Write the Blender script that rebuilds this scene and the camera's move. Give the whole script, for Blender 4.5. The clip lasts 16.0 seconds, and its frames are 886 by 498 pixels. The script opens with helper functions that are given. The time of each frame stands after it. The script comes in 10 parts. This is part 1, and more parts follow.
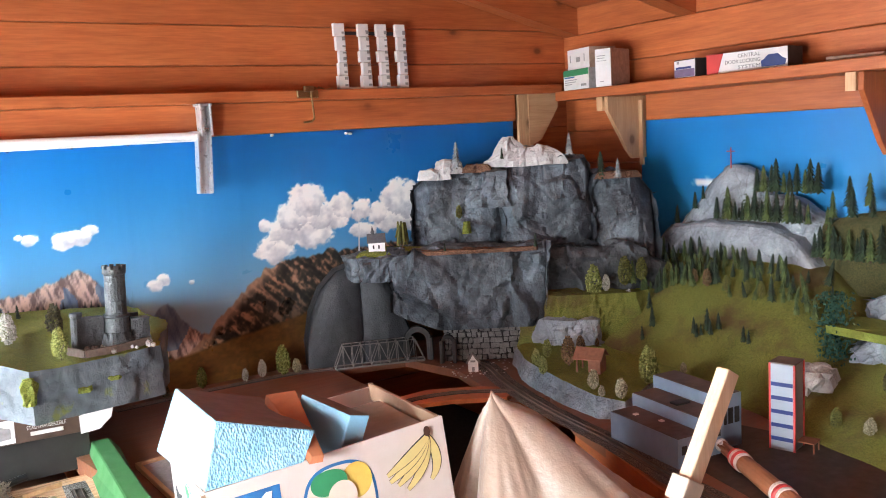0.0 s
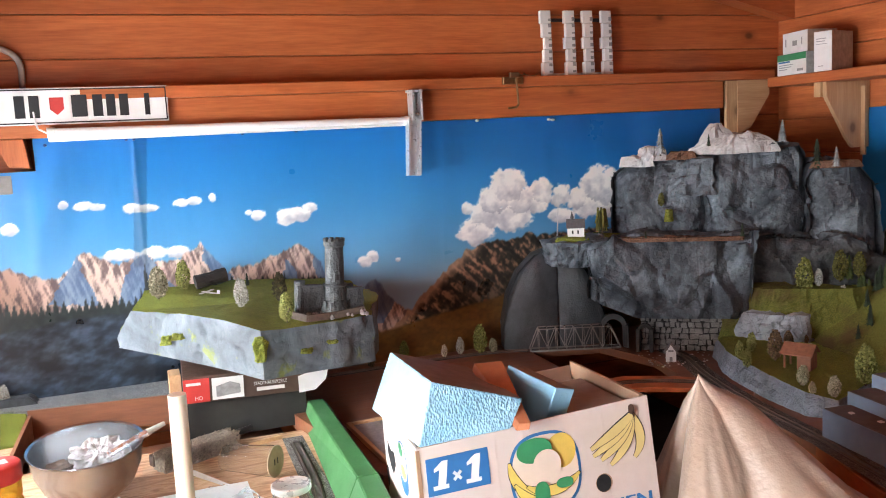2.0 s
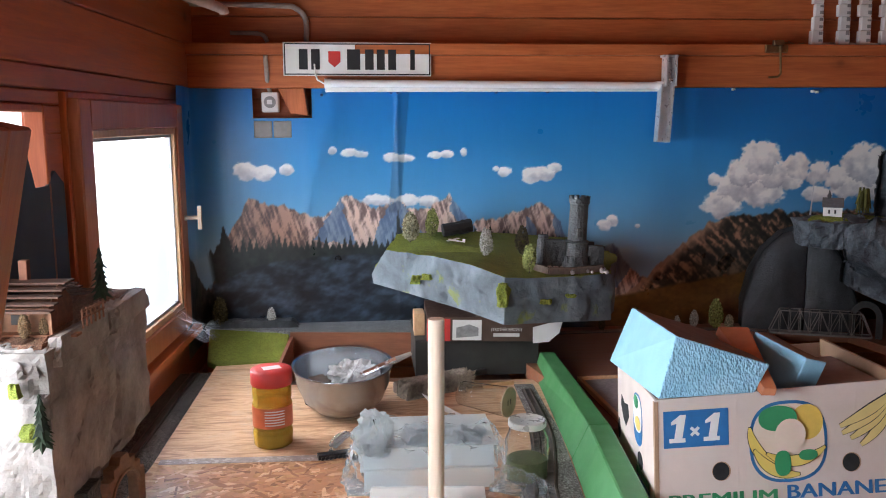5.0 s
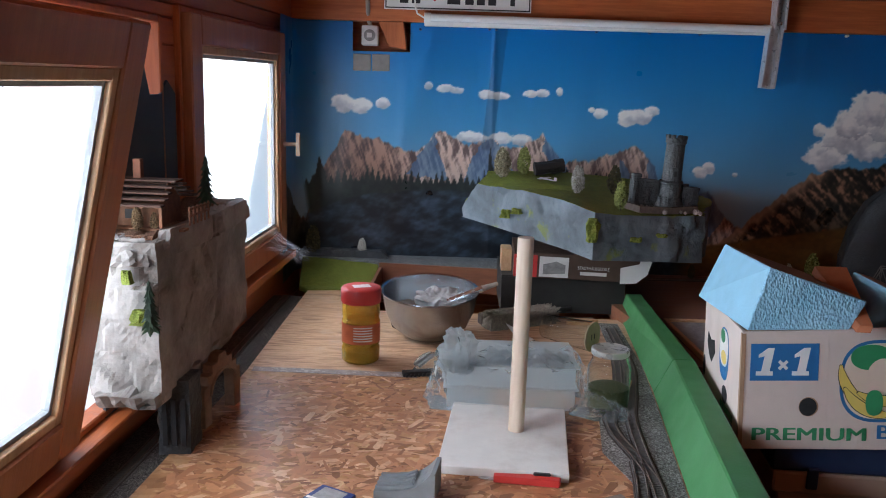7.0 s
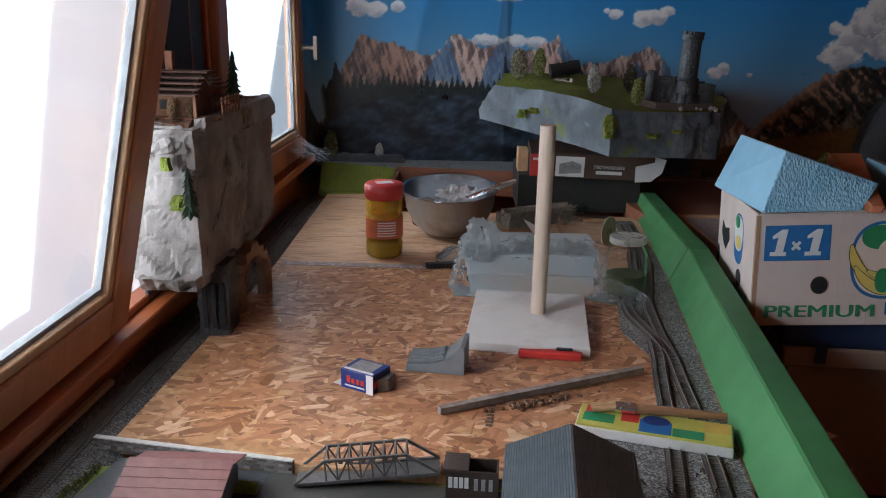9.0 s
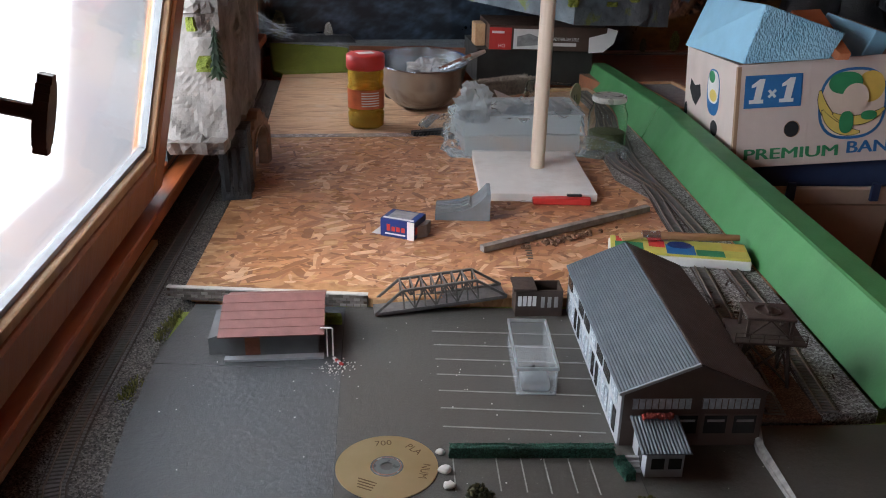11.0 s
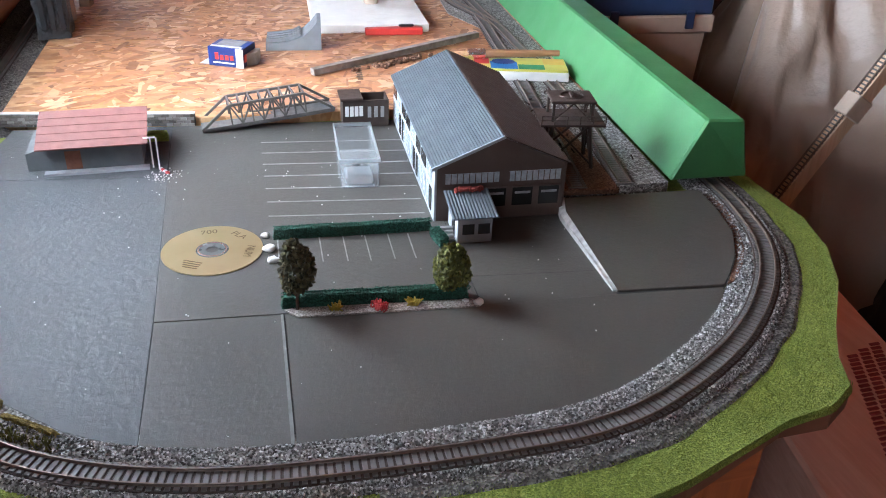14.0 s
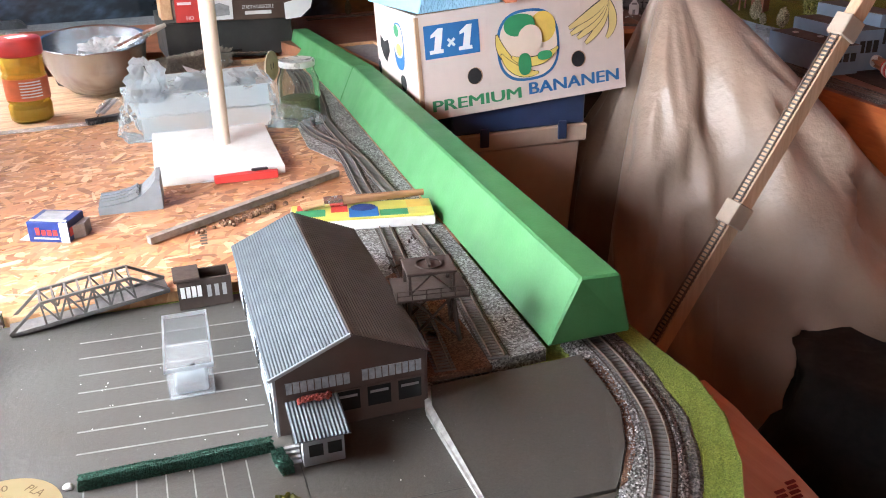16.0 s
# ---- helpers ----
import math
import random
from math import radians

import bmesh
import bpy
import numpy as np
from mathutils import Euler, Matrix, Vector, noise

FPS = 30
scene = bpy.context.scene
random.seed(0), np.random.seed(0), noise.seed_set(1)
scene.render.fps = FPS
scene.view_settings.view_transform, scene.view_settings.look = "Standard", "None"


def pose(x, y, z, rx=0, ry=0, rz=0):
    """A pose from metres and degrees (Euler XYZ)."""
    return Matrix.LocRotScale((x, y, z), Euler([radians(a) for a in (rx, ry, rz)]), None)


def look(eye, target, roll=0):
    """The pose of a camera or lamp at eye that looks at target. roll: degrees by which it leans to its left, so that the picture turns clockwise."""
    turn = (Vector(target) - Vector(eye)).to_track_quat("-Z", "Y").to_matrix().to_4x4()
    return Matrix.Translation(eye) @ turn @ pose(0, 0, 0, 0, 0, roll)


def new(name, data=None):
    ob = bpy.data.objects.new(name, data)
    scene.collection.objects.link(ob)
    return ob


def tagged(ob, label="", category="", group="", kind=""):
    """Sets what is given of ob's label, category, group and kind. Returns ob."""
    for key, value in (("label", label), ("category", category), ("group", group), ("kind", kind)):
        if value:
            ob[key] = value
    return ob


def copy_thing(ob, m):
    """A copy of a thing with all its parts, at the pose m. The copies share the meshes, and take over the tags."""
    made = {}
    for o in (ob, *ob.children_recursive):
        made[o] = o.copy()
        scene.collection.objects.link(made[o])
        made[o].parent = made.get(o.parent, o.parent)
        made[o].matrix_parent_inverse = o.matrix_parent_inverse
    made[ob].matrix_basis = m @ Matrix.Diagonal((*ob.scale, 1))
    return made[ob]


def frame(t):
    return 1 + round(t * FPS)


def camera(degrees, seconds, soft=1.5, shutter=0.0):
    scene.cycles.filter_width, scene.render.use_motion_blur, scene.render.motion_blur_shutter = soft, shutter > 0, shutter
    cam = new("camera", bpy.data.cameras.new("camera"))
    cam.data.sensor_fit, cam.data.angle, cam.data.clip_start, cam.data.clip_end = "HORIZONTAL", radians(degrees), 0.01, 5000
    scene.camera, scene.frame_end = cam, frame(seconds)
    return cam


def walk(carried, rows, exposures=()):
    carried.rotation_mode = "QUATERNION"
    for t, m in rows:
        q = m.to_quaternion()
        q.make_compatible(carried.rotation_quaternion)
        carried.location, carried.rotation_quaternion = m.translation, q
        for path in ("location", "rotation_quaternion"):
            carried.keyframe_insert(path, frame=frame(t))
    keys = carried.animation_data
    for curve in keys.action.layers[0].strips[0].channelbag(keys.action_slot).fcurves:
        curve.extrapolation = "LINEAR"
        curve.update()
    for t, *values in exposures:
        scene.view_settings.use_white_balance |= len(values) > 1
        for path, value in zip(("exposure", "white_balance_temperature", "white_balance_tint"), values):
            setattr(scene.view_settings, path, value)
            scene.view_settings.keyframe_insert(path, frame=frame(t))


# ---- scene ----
cam = camera(55.1, 16.0, soft=1.0)
PATH = [
    (0, (0.009, -0.004, 1.705), (1.078, 1.665, 1.439), -3.4),
    (0.5, (-0.009, -0.022, 1.699), (0.988, 1.693, 1.447), -3.1),
    (1, (-0.025, -0.034, 1.686), (0.877, 1.735, 1.446), -2.7),
    (1.5, (-0.046, -0.033, 1.681), (0.747, 1.788, 1.447), -3.0),
    (2, (-0.066, -0.024, 1.677), (0.618, 1.838, 1.421), -3.0),
    (2.5, (-0.075, -0.021, 1.675), (0.564, 1.856, 1.412), -2.8),
    (3, (-0.094, -0.023, 1.674), (0.506, 1.866, 1.41), -2.3),
    (3.5, (-0.118, -0.027, 1.667), (0.41, 1.885, 1.407), -1.4),
    (4, (-0.132, -0.041, 1.649), (0.28, 1.897, 1.378), -1.4),
    (4.2, (-0.14, -0.05, 1.646), (0.212, 1.9, 1.373), -1.3),
    (6.3, (-0.153, -0.103, 1.574), (-0.109, 1.867, 1.23), 1.0),
    (6.5, (-0.149, -0.105, 1.563), (-0.125, 1.864, 1.215), 1.0),
    (7, (-0.162, -0.117, 1.546), (-0.184, 1.845, 1.157), 1.6),
    (7.5, (-0.175, -0.125, 1.528), (-0.218, 1.827, 1.096), 1.6),
    (8, (-0.178, -0.144, 1.509), (-0.232, 1.8, 1.042), 1.9),
    (8.5, (-0.172, -0.167, 1.493), (-0.256, 1.766, 0.985), 1.3),
    (8.7, (-0.175, -0.178, 1.491), (-0.246, 1.747, 0.955), 1.2),
    (10.8, (-0.471, -0.287, 1.434), (-0.232, 1.568, 0.727), 0.5),
    (11, (-0.477, -0.302, 1.419), (-0.239, 1.527, 0.645), 1.1),
    (11.5, (-0.489, -0.337, 1.393), (-0.257, 1.443, 0.511), 1.5),
    (12, (-0.486, -0.368, 1.374), (-0.242, 1.399, 0.469), 1.9),
    (12.5, (-0.48, -0.384, 1.345), (-0.166, 1.359, 0.416), 3.0),
    (13, (-0.469, -0.392, 1.33), (-0.074, 1.317, 0.37), 2.9),
    (13.5, (-0.45, -0.405, 1.324), (0.013, 1.28, 0.351), 2.7),
    (14, (-0.428, -0.415, 1.317), (0.086, 1.247, 0.33), 2.2),
    (14.5, (-0.406, -0.4, 1.322), (0.194, 1.23, 0.332), 1.4),
    (15, (-0.378, -0.365, 1.339), (0.311, 1.238, 0.361), -0.1),
    (15.5, (-0.352, -0.319, 1.353), (0.351, 1.313, 0.434), -0.8),
    (16, (-0.288, -0.255, 1.377), (0.437, 1.416, 0.551), -0.8),
]
EXPOSURES = [(0.0, 0.75, 6500, 10), (1.0, 0.65, 6700, 12), (2.0, 0.4, 6750, 12), (3.0, 0.05, 6700, 12), (4.0, -0.2, 6600, 12), (5.5, -0.85, 6200, 11), (7.0, -1.4, 6000, 10), (9.0, -1.95, 6100, 10), (11.0, -1.72, 6300, 11), (12.0, -1.2, 6100, 10), (13.5, -0.62, 5700, 8), (16.0, 0.05, 6350, 11)]
walk(cam, [(t, look(eye, target, roll)) for t, eye, target, roll in PATH], EXPOSURES)


# ---- world and light ----
world = bpy.data.worlds.new("sky")
scene.world = world
world.use_nodes = True
wn = world.node_tree.nodes
sky = wn.new("ShaderNodeTexSky")
sky.sky_type = "NISHITA"
sky.sun_disc = False
sky.sun_elevation, sky.sun_rotation = radians(40), radians(250)
wn["Background"].inputs["Strength"].default_value = 0.1
world.node_tree.links.new(sky.outputs[0], wn["Background"].inputs["Color"])

# the window wall runs slightly askew of the back wall
WALL = pose(-0.905, 0, 0, 0, 0, -2.75)


def window_light(name, u, z, su, sz, watts, n=-0.10, tint=(0.89, 0.95, 1.0)):
    """Sky light in a window's opening, just outside the pane."""
    data = bpy.data.lights.new(name, "AREA")
    data.shape, data.size, data.size_y, data.energy, data.color = "RECTANGLE", su, sz, watts, tint
    ob = new(name, data)
    ob.matrix_world = WALL @ Matrix.Translation((n, u, z)) @ look((0, 0, 0), (1, 0, -0.2))
    return ob


FAR_LIGHT = window_light("far_window_daylight", 2.33, 1.32, 0.86, 0.72, 42, n=-0.06)
NEAR_LIGHT = window_light("near_window_daylight", 0.86, 1.26, 0.80, 0.68, 56, n=-0.08)
# fill from behind the viewpoint; its window is unseen and added for it
REAR_FILL = window_light("rear_window_daylight", -1.0, 1.35, 0.80, 0.80, 22, n=-0.06)


# ---- materials ----
def srgb(r, g, b):
    return tuple((c / 255 / 12.92 if c / 255 <= 0.04045 else ((c / 255 + 0.055) / 1.055) ** 2.4) for c in (r, g, b))


class Nodes:
    """Short hand for building a node material on object coordinates."""

    def __init__(self, name, rough=0.6, metal=0.0):
        self.mat = bpy.data.materials.new(name)
        self.mat.use_nodes = True
        self.tree = self.mat.node_tree
        self.bsdf = self.tree.nodes["Principled BSDF"]
        self.bsdf.inputs["Roughness"].default_value = rough
        self.bsdf.inputs["Metallic"].default_value = metal
        self.coord = self.tree.nodes.new("ShaderNodeTexCoord").outputs["Object"]

    def add(self, kind, **sockets):
        node = self.tree.nodes.new(kind)
        for key, value in sockets.items():
            self.put(node.inputs[key.replace("_", " ")], value)
        return node

    def put(self, socket, value):
        if isinstance(value, bpy.types.NodeSocket):
            self.tree.links.new(value, socket)
        elif isinstance(value, tuple) and len(value) == 3 and socket.type == "RGBA":
            socket.default_value = (*value, 1)
        else:
            socket.default_value = value

    def map(self, scale=(1, 1, 1), rot=(0, 0, 0), loc=(0, 0, 0), vector=None):
        node = self.add("ShaderNodeMapping", Scale=scale, Location=loc)
        node.inputs["Rotation"].default_value = [radians(a) for a in rot]
        self.put(node.inputs["Vector"], vector or self.coord)
        return node.outputs[0]

    def noise(self, scale, detail=4.0, rough=0.55, vector=None, distort=0.0):
        node = self.add("ShaderNodeTexNoise", Scale=scale, Detail=detail, Roughness=rough, Distortion=distort)
        self.put(node.inputs["Vector"], vector or self.coord)
        return node.outputs[0]

    def cells(self, scale, vector=None, out="Color", feature="F1", rand=1.0):
        node = self.add("ShaderNodeTexVoronoi", Scale=scale, Randomness=rand)
        node.feature = feature
        self.put(node.inputs["Vector"], vector or self.coord)
        return node.outputs[out]

    def ramp(self, value, *stops):
        node = self.add("ShaderNodeValToRGB", Fac=value)
        e = node.color_ramp.elements
        while len(e) < len(stops):
            e.new(0.5)
        for n, (p, c) in enumerate(stops):
            e[n].position = p
            e[n].color = (*c, 1) if isinstance(c, tuple) else (c, c, c, 1)
        return node.outputs[0]

    def mix(self, fac, a, b, blend="MIX"):
        node = self.tree.nodes.new("ShaderNodeMix")
        node.data_type, node.blend_type = "RGBA", blend
        self.put(node.inputs[0], fac)
        self.put(node.inputs[6], a)
        self.put(node.inputs[7], b)
        return node.outputs[2]

    def math(self, op, a, b=0.0):
        node = self.tree.nodes.new("ShaderNodeMath")
        node.operation = op
        self.put(node.inputs[0], a)
        self.put(node.inputs[1], b)
        return node.outputs[0]

    def piece(self):
        return self.tree.nodes.new("ShaderNodeObjectInfo").outputs["Random"]

    def island(self):
        return self.tree.nodes.new("ShaderNodeNewGeometry").outputs["Random Per Island"]

    def done(self, colour=None, height=None, depth=0.002, strength=0.6, rough=None, **more):
        if colour is not None:
            self.put(self.bsdf.inputs["Base Color"], colour)
        if height is not None:
            bump = self.add("ShaderNodeBump", Height=height, Strength=strength, Distance=depth)
            self.put(self.bsdf.inputs["Normal"], bump.outputs[0])
        if rough is not None:
            self.put(self.bsdf.inputs["Roughness"], rough)
        for key, value in more.items():
            self.put(self.bsdf.inputs[key.replace("_", " ")], value)
        return self.mat


def plain(name, colour, rough=0.55, metal=0.0, vary=0.18, scale=30.0, fine=400.0, depth=0.0004, dirt=None, **more):
    """A plain material with a blotchy and a fine variation."""
    n = Nodes(name, rough, metal)
    dark = tuple(c * (1 - vary) for c in colour)
    light = tuple(min(1, c * (1 + vary)) for c in colour)
    tone = n.ramp(n.noise(scale, 5), (0.3, dark), (0.7, light))
    if dirt:
        tone = n.mix(n.ramp(n.noise(scale * 0.6, 6, 0.65), (0.5, 0.0), (0.72, 0.75)), tone, dirt)
    grit = n.noise(fine, 3)
    return n.done(n.mix(0.18, tone, n.ramp(grit, (0.3, dark), (0.7, light))), grit, depth,
                  rough=n.ramp(n.noise(scale * 1.7, 4), (0.2, max(0.02, rough - 0.1)), (0.8, min(1, rough + 0.1))), **more)


def timber(name, dark, light, axis=0, knots=True, rough=0.5, scale=1.0, piece=0.25):
    """Sawn softwood, its grain along one axis."""
    n = Nodes(name, rough)
    long = [16.0 * scale] * 3
    long[axis] = 1.1 * scale
    shift = n.add("ShaderNodeVectorMath", )
    shift.operation = "ADD"
    n.put(shift.inputs[0], n.coord)
    spread = n.add("ShaderNodeCombineXYZ")
    r = n.math("MULTIPLY", n.piece(), 7.0)
    for s in "XYZ":
        n.put(spread.inputs[s], r)
    n.put(shift.inputs[1], spread.outputs[0])
    v = n.map(tuple(long), vector=shift.outputs[0])
    rings = n.noise(2.2, 6, 0.6, v, 0.6)
    fine = n.noise(9.0, 3, 0.6, v)
    tone = n.ramp(rings, (0.25, dark), (0.5, tuple((a + b) / 2 for a, b in zip(dark, light))), (0.75, light))
    tone = n.mix(0.35, tone, n.ramp(fine, (0.35, dark), (0.65, light)))
    if knots:
        wide = [3.2] * 3
        wide[axis] = 2.2
        k = n.cells(1.6, n.map(tuple(wide), vector=shift.outputs[0]), "Distance")
        tone = n.mix(n.ramp(k, (0.045, 0.9), (0.10, 0.25), (0.2, 0.0)), tone, tuple(c * 0.28 for c in dark))
    tone = n.mix(n.math("MULTIPLY", n.piece(), piece), tone, tuple(c * 0.6 for c in dark))
    return n.done(tone, n.math("ADD", rings, fine), 0.0012, 0.5, n.ramp(fine, (0.2, rough - 0.1), (0.8, rough + 0.12)))


ORANGE_D, ORANGE_L = (0.32, 0.074, 0.020), (0.60, 0.18, 0.058)
M_PLANK = {a: timber("stained_plank_" + "xyz"[a], ORANGE_D, ORANGE_L, a, rough=0.42) for a in (0, 1, 2)}
M_PALE = {a: timber("pale_softwood_" + "xyz"[a], (0.50, 0.27, 0.13), (0.74, 0.50, 0.29), a, rough=0.5) for a in (0, 1, 2)}
M_BOARD = timber("reddish_plywood", (0.17, 0.062, 0.032), (0.30, 0.115, 0.06), 0, False, 0.45, 0.7)
M_WHITE = plain("white_paint", (0.80, 0.79, 0.77), 0.45, vary=0.04, scale=14)
M_WHITEWOOD = plain("whitewashed_wood", (0.78, 0.74, 0.70), 0.6, vary=0.06, scale=20, dirt=(0.62, 0.55, 0.5))
M_DOWEL = timber("pale_dowel", (0.66, 0.50, 0.38), (0.80, 0.67, 0.55), 2, False, 0.5)
M_STEEL = plain("brushed_steel", (0.74, 0.73, 0.72), 0.24, 0.9, 0.06, 40, depth=0.00003)
M_BRASS = plain("aged_brass", (0.28, 0.19, 0.10), 0.42, 1.0, 0.25, 60)
M_CHROME = plain("chrome", (0.75, 0.76, 0.78), 0.12, 1.0, 0.04, 30)
M_BLACK = plain("black_plastic", (0.02, 0.02, 0.022), 0.4, vary=0.2)
M_DARKBOX = plain("dark_card", (0.022, 0.021, 0.02), 0.6, vary=0.25, scale=12, dirt=(0.04, 0.037, 0.034))
M_RAIL = plain("weathered_rail", (0.16, 0.115, 0.09), 0.38, 0.45, 0.3, 120)
M_SLEEPER = plain("sleeper_brown", (0.13, 0.122, 0.117), 0.6, vary=0.25, scale=60)
M_GREEN = plain("green_painted_foam", (0.052, 0.188, 0.063), 0.5, vary=0.16, scale=9, fine=220, depth=0.0006)
M_FLOOR = plain("dark_floor", (0.06, 0.045, 0.035), 0.7, vary=0.3, scale=5)
# near-black: cloth of bag and cord, also painted shade in holes and well
M_CLOTHSHADE = plain("dark_cloth_and_shade", (0.012, 0.012, 0.014), 0.85, vary=0.3)

n = Nodes("chipboard_strands", 0.55)
tone = None
for k, (rot, sx, sy) in enumerate(((8, 11, 42), (67, 12, 50), (128, 10, 46), (28, 15, 62))):
    v = n.map((sx, sy, 4), (0, 0, rot), vector=n.map())
    w = n.mix(0.035, v, n.noise(14, 3))
    c = n.add("ShaderNodeSeparateColor", Color=n.cells(1.0, w)).outputs[0]
    layer = n.ramp(c, (0.0, (0.24, 0.10, 0.038)), (0.35, (0.47, 0.24, 0.105)), (0.7, (0.56, 0.31, 0.15)), (1.0, (0.68, 0.44, 0.24)))
    tone = layer if tone is None else n.mix(n.ramp(n.noise(9 + 4 * k, 2), (0.47, 0.0), (0.53, 1.0)), tone, layer)
streak = n.noise(5, 5, 0.6, n.map((30, 8, 8), (0, 0, 25)))
tone = n.mix(n.ramp(streak, (0.35, 0.25), (0.65, 0.0)), tone, (0.25, 0.10, 0.04))
M_OSB = n.done(tone, streak, 0.0012, 0.5, n.ramp(n.noise(40, 3), (0.3, 0.42), (0.7, 0.68)))

def asphalt(name, tint, gloss, shine=0.55, coarse=0.0004):
    """Painted model asphalt: fine grain, blotches, pale specks; gloss is the lowest and highest roughness."""
    n = Nodes(name, 0.5)
    blot, grain = n.noise(6, 6, 0.6), n.noise(800, 3, 0.7)
    tone = n.ramp(blot, (0.3, tuple(0.66 * c for c in tint)), (0.7, tint))
    tone = n.mix(n.ramp(n.noise(45, 6, 0.7), (0.6, 0.0), (0.78, 0.35)), tone, (0.14, 0.135, 0.13))
    tone = n.mix(n.ramp(n.cells(70, None, "Distance"), (0.03, 0.8), (0.05, 0.0)), tone, (0.4, 0.38, 0.36))
    tone = n.mix(0.4, tone, n.ramp(n.math("ADD", n.math("MULTIPLY", grain, 0.6), n.math("MULTIPLY", n.noise(330, 3, 0.7), 0.4)), (0.38, (0.020, 0.019, 0.0175)), (0.62, (0.098, 0.092, 0.086))))
    tone = n.mix(n.ramp(n.noise(2.2, 5, 0.6), (0.42, 0.0), (0.66, 0.40)), tone, (0.062, 0.047, 0.036))
    wear = n.math("ADD", blot, n.math("MULTIPLY", grain, 0.5))
    return n.done(tone, n.math("ADD", grain, n.math("MULTIPLY", n.noise(95, 4, 0.6), 2.5)), coarse, 0.8, n.ramp(wear, (0.45, gloss[0]), (0.95, gloss[1])), Specular_IOR_Level=shine)


M_ASPHALT = asphalt("model_asphalt", (0.076, 0.069, 0.058), (0.36, 0.58))
# glossier plates; the window's blue sheen is also tinted into their base colour
M_SMOOTHASPHALT = asphalt("smooth_asphalt_sheen_tint", (0.050, 0.060, 0.070), (0.36, 0.54), 0.66, 0.0009)


def grit(name, stops, size=420.0, rough=0.9, depth=0.002):
    n = Nodes(name, rough)
    c = n.add("ShaderNodeSeparateColor", Color=n.cells(size)).outputs[0]
    tone = n.mix(n.ramp(n.noise(18, 5, 0.6), (0.35, 0.0), (0.7, 0.45)), n.ramp(c, *stops), stops[0][1])
    return n.done(tone, n.cells(size, None, "Distance"), depth, 0.9)


M_BALLAST = grit("grey_ballast", ((0.0, (0.075, 0.07, 0.065)), (0.45, (0.22, 0.21, 0.20)), (0.8, (0.42, 0.41, 0.40)), (1.0, (0.62, 0.61, 0.60))))
M_EARTH = grit("brown_grit", ((0.0, (0.07, 0.032, 0.018)), (0.5, (0.17, 0.08, 0.045)), (1.0, (0.30, 0.17, 0.10))), 500)
M_DARKGRIT = grit("dark_ballast", ((0.0, (0.04, 0.038, 0.035)), (0.5, (0.12, 0.11, 0.10)), (1.0, (0.28, 0.26, 0.24))), 420)
M_GRASS = grit("flocked_grass", ((0.0, (0.12, 0.16, 0.02)), (0.5, (0.21, 0.27, 0.035)), (1.0, (0.34, 0.40, 0.07))), 700, depth=0.0015)
M_MEADOW = grit("meadow_flock", ((0.0, (0.10, 0.125, 0.015)), (0.5, (0.20, 0.235, 0.03)), (1.0, (0.32, 0.35, 0.06))), 600)
M_HEDGE = grit("hedge_foam", ((0.0, (0.006, 0.035, 0.022)), (0.5, (0.016, 0.085, 0.052)), (1.0, (0.04, 0.15, 0.10))), 600, depth=0.003)


def rock_paint(name, dark, mid, light, wear=0.5, crack=14.0):
    """Painted plaster rock: dark hollows, dry-brushed ridges."""
    n = Nodes(name, 0.5)
    v = n.map((1, 1, 0.8))
    a = n.noise(7, 8, 0.62, v, 0.4)
    b = n.noise(34, 6, 0.65, v, 0.8)
    half = lambda p, q, f: tuple(x + (y - x) * f for x, y in zip(p, q))
    tone = n.ramp(a, (0.30, half(dark, mid, 0.45)), (0.48, mid), (0.70, half(mid, light, 0.8)))
    tone = n.mix(n.ramp(b, (0.32, 0.40), (0.5, 0.0)), tone, dark)
    tone = n.mix(n.ramp(b, (0.55, 0.0), (0.78, wear)), tone, light)
    drip = n.noise(crack * 3, 4, 0.6, n.map((1, 1, 0.18)), 0.3)
    tone = n.mix(n.ramp(drip, (0.58, 0.0), (0.76, 0.30)), tone, light)
    warp = n.mix(0.12, n.coord, n.noise(9, 4))
    seam = n.cells(crack, n.map((1, 1, 0.6), vector=warp), "Distance", "DISTANCE_TO_EDGE")
    tone = n.mix(n.ramp(seam, (0.0, 0.55), (0.018, 0.0)), tone, dark)
    return n.done(tone, n.math("ADD", b, n.noise(120, 3)), 0.006, 0.7)


M_ROCK = rock_paint("grey_rock", (0.022, 0.025, 0.030), (0.064, 0.076, 0.091), (0.23, 0.275, 0.32), 0.5, 5)
M_DARKROCK = rock_paint("dark_rock", (0.016, 0.018, 0.020), (0.040, 0.045, 0.051), (0.13, 0.145, 0.16), 0.35, 4)
M_PALEROCK = rock_paint("pale_rock", (0.11, 0.125, 0.145), (0.27, 0.30, 0.335), (0.48, 0.52, 0.56), 0.5, 10)
M_PLASTER = rock_paint("raw_plaster_rock", (0.20, 0.18, 0.165), (0.40, 0.375, 0.35), (0.66, 0.64, 0.62), 0.5, 12)
M_RIM = rock_paint("blue_grey_rim", (0.06, 0.07, 0.082), (0.135, 0.16, 0.185), (0.32, 0.36, 0.40), 0.4, 8)
M_RAWPLASTER = plain("trowelled_plaster", (0.27, 0.25, 0.235), 0.8, vary=0.45, scale=11, fine=70, depth=0.004, dirt=(0.13, 0.115, 0.10))
M_GALV = plain("galvanised_steel", (0.62, 0.64, 0.66), 0.32, 0.45, vary=0.15, scale=40)
M_HUMP = plain("dark_rounded_rock", (0.042, 0.045, 0.050), 0.55, vary=0.35, scale=16, fine=160, depth=0.003)
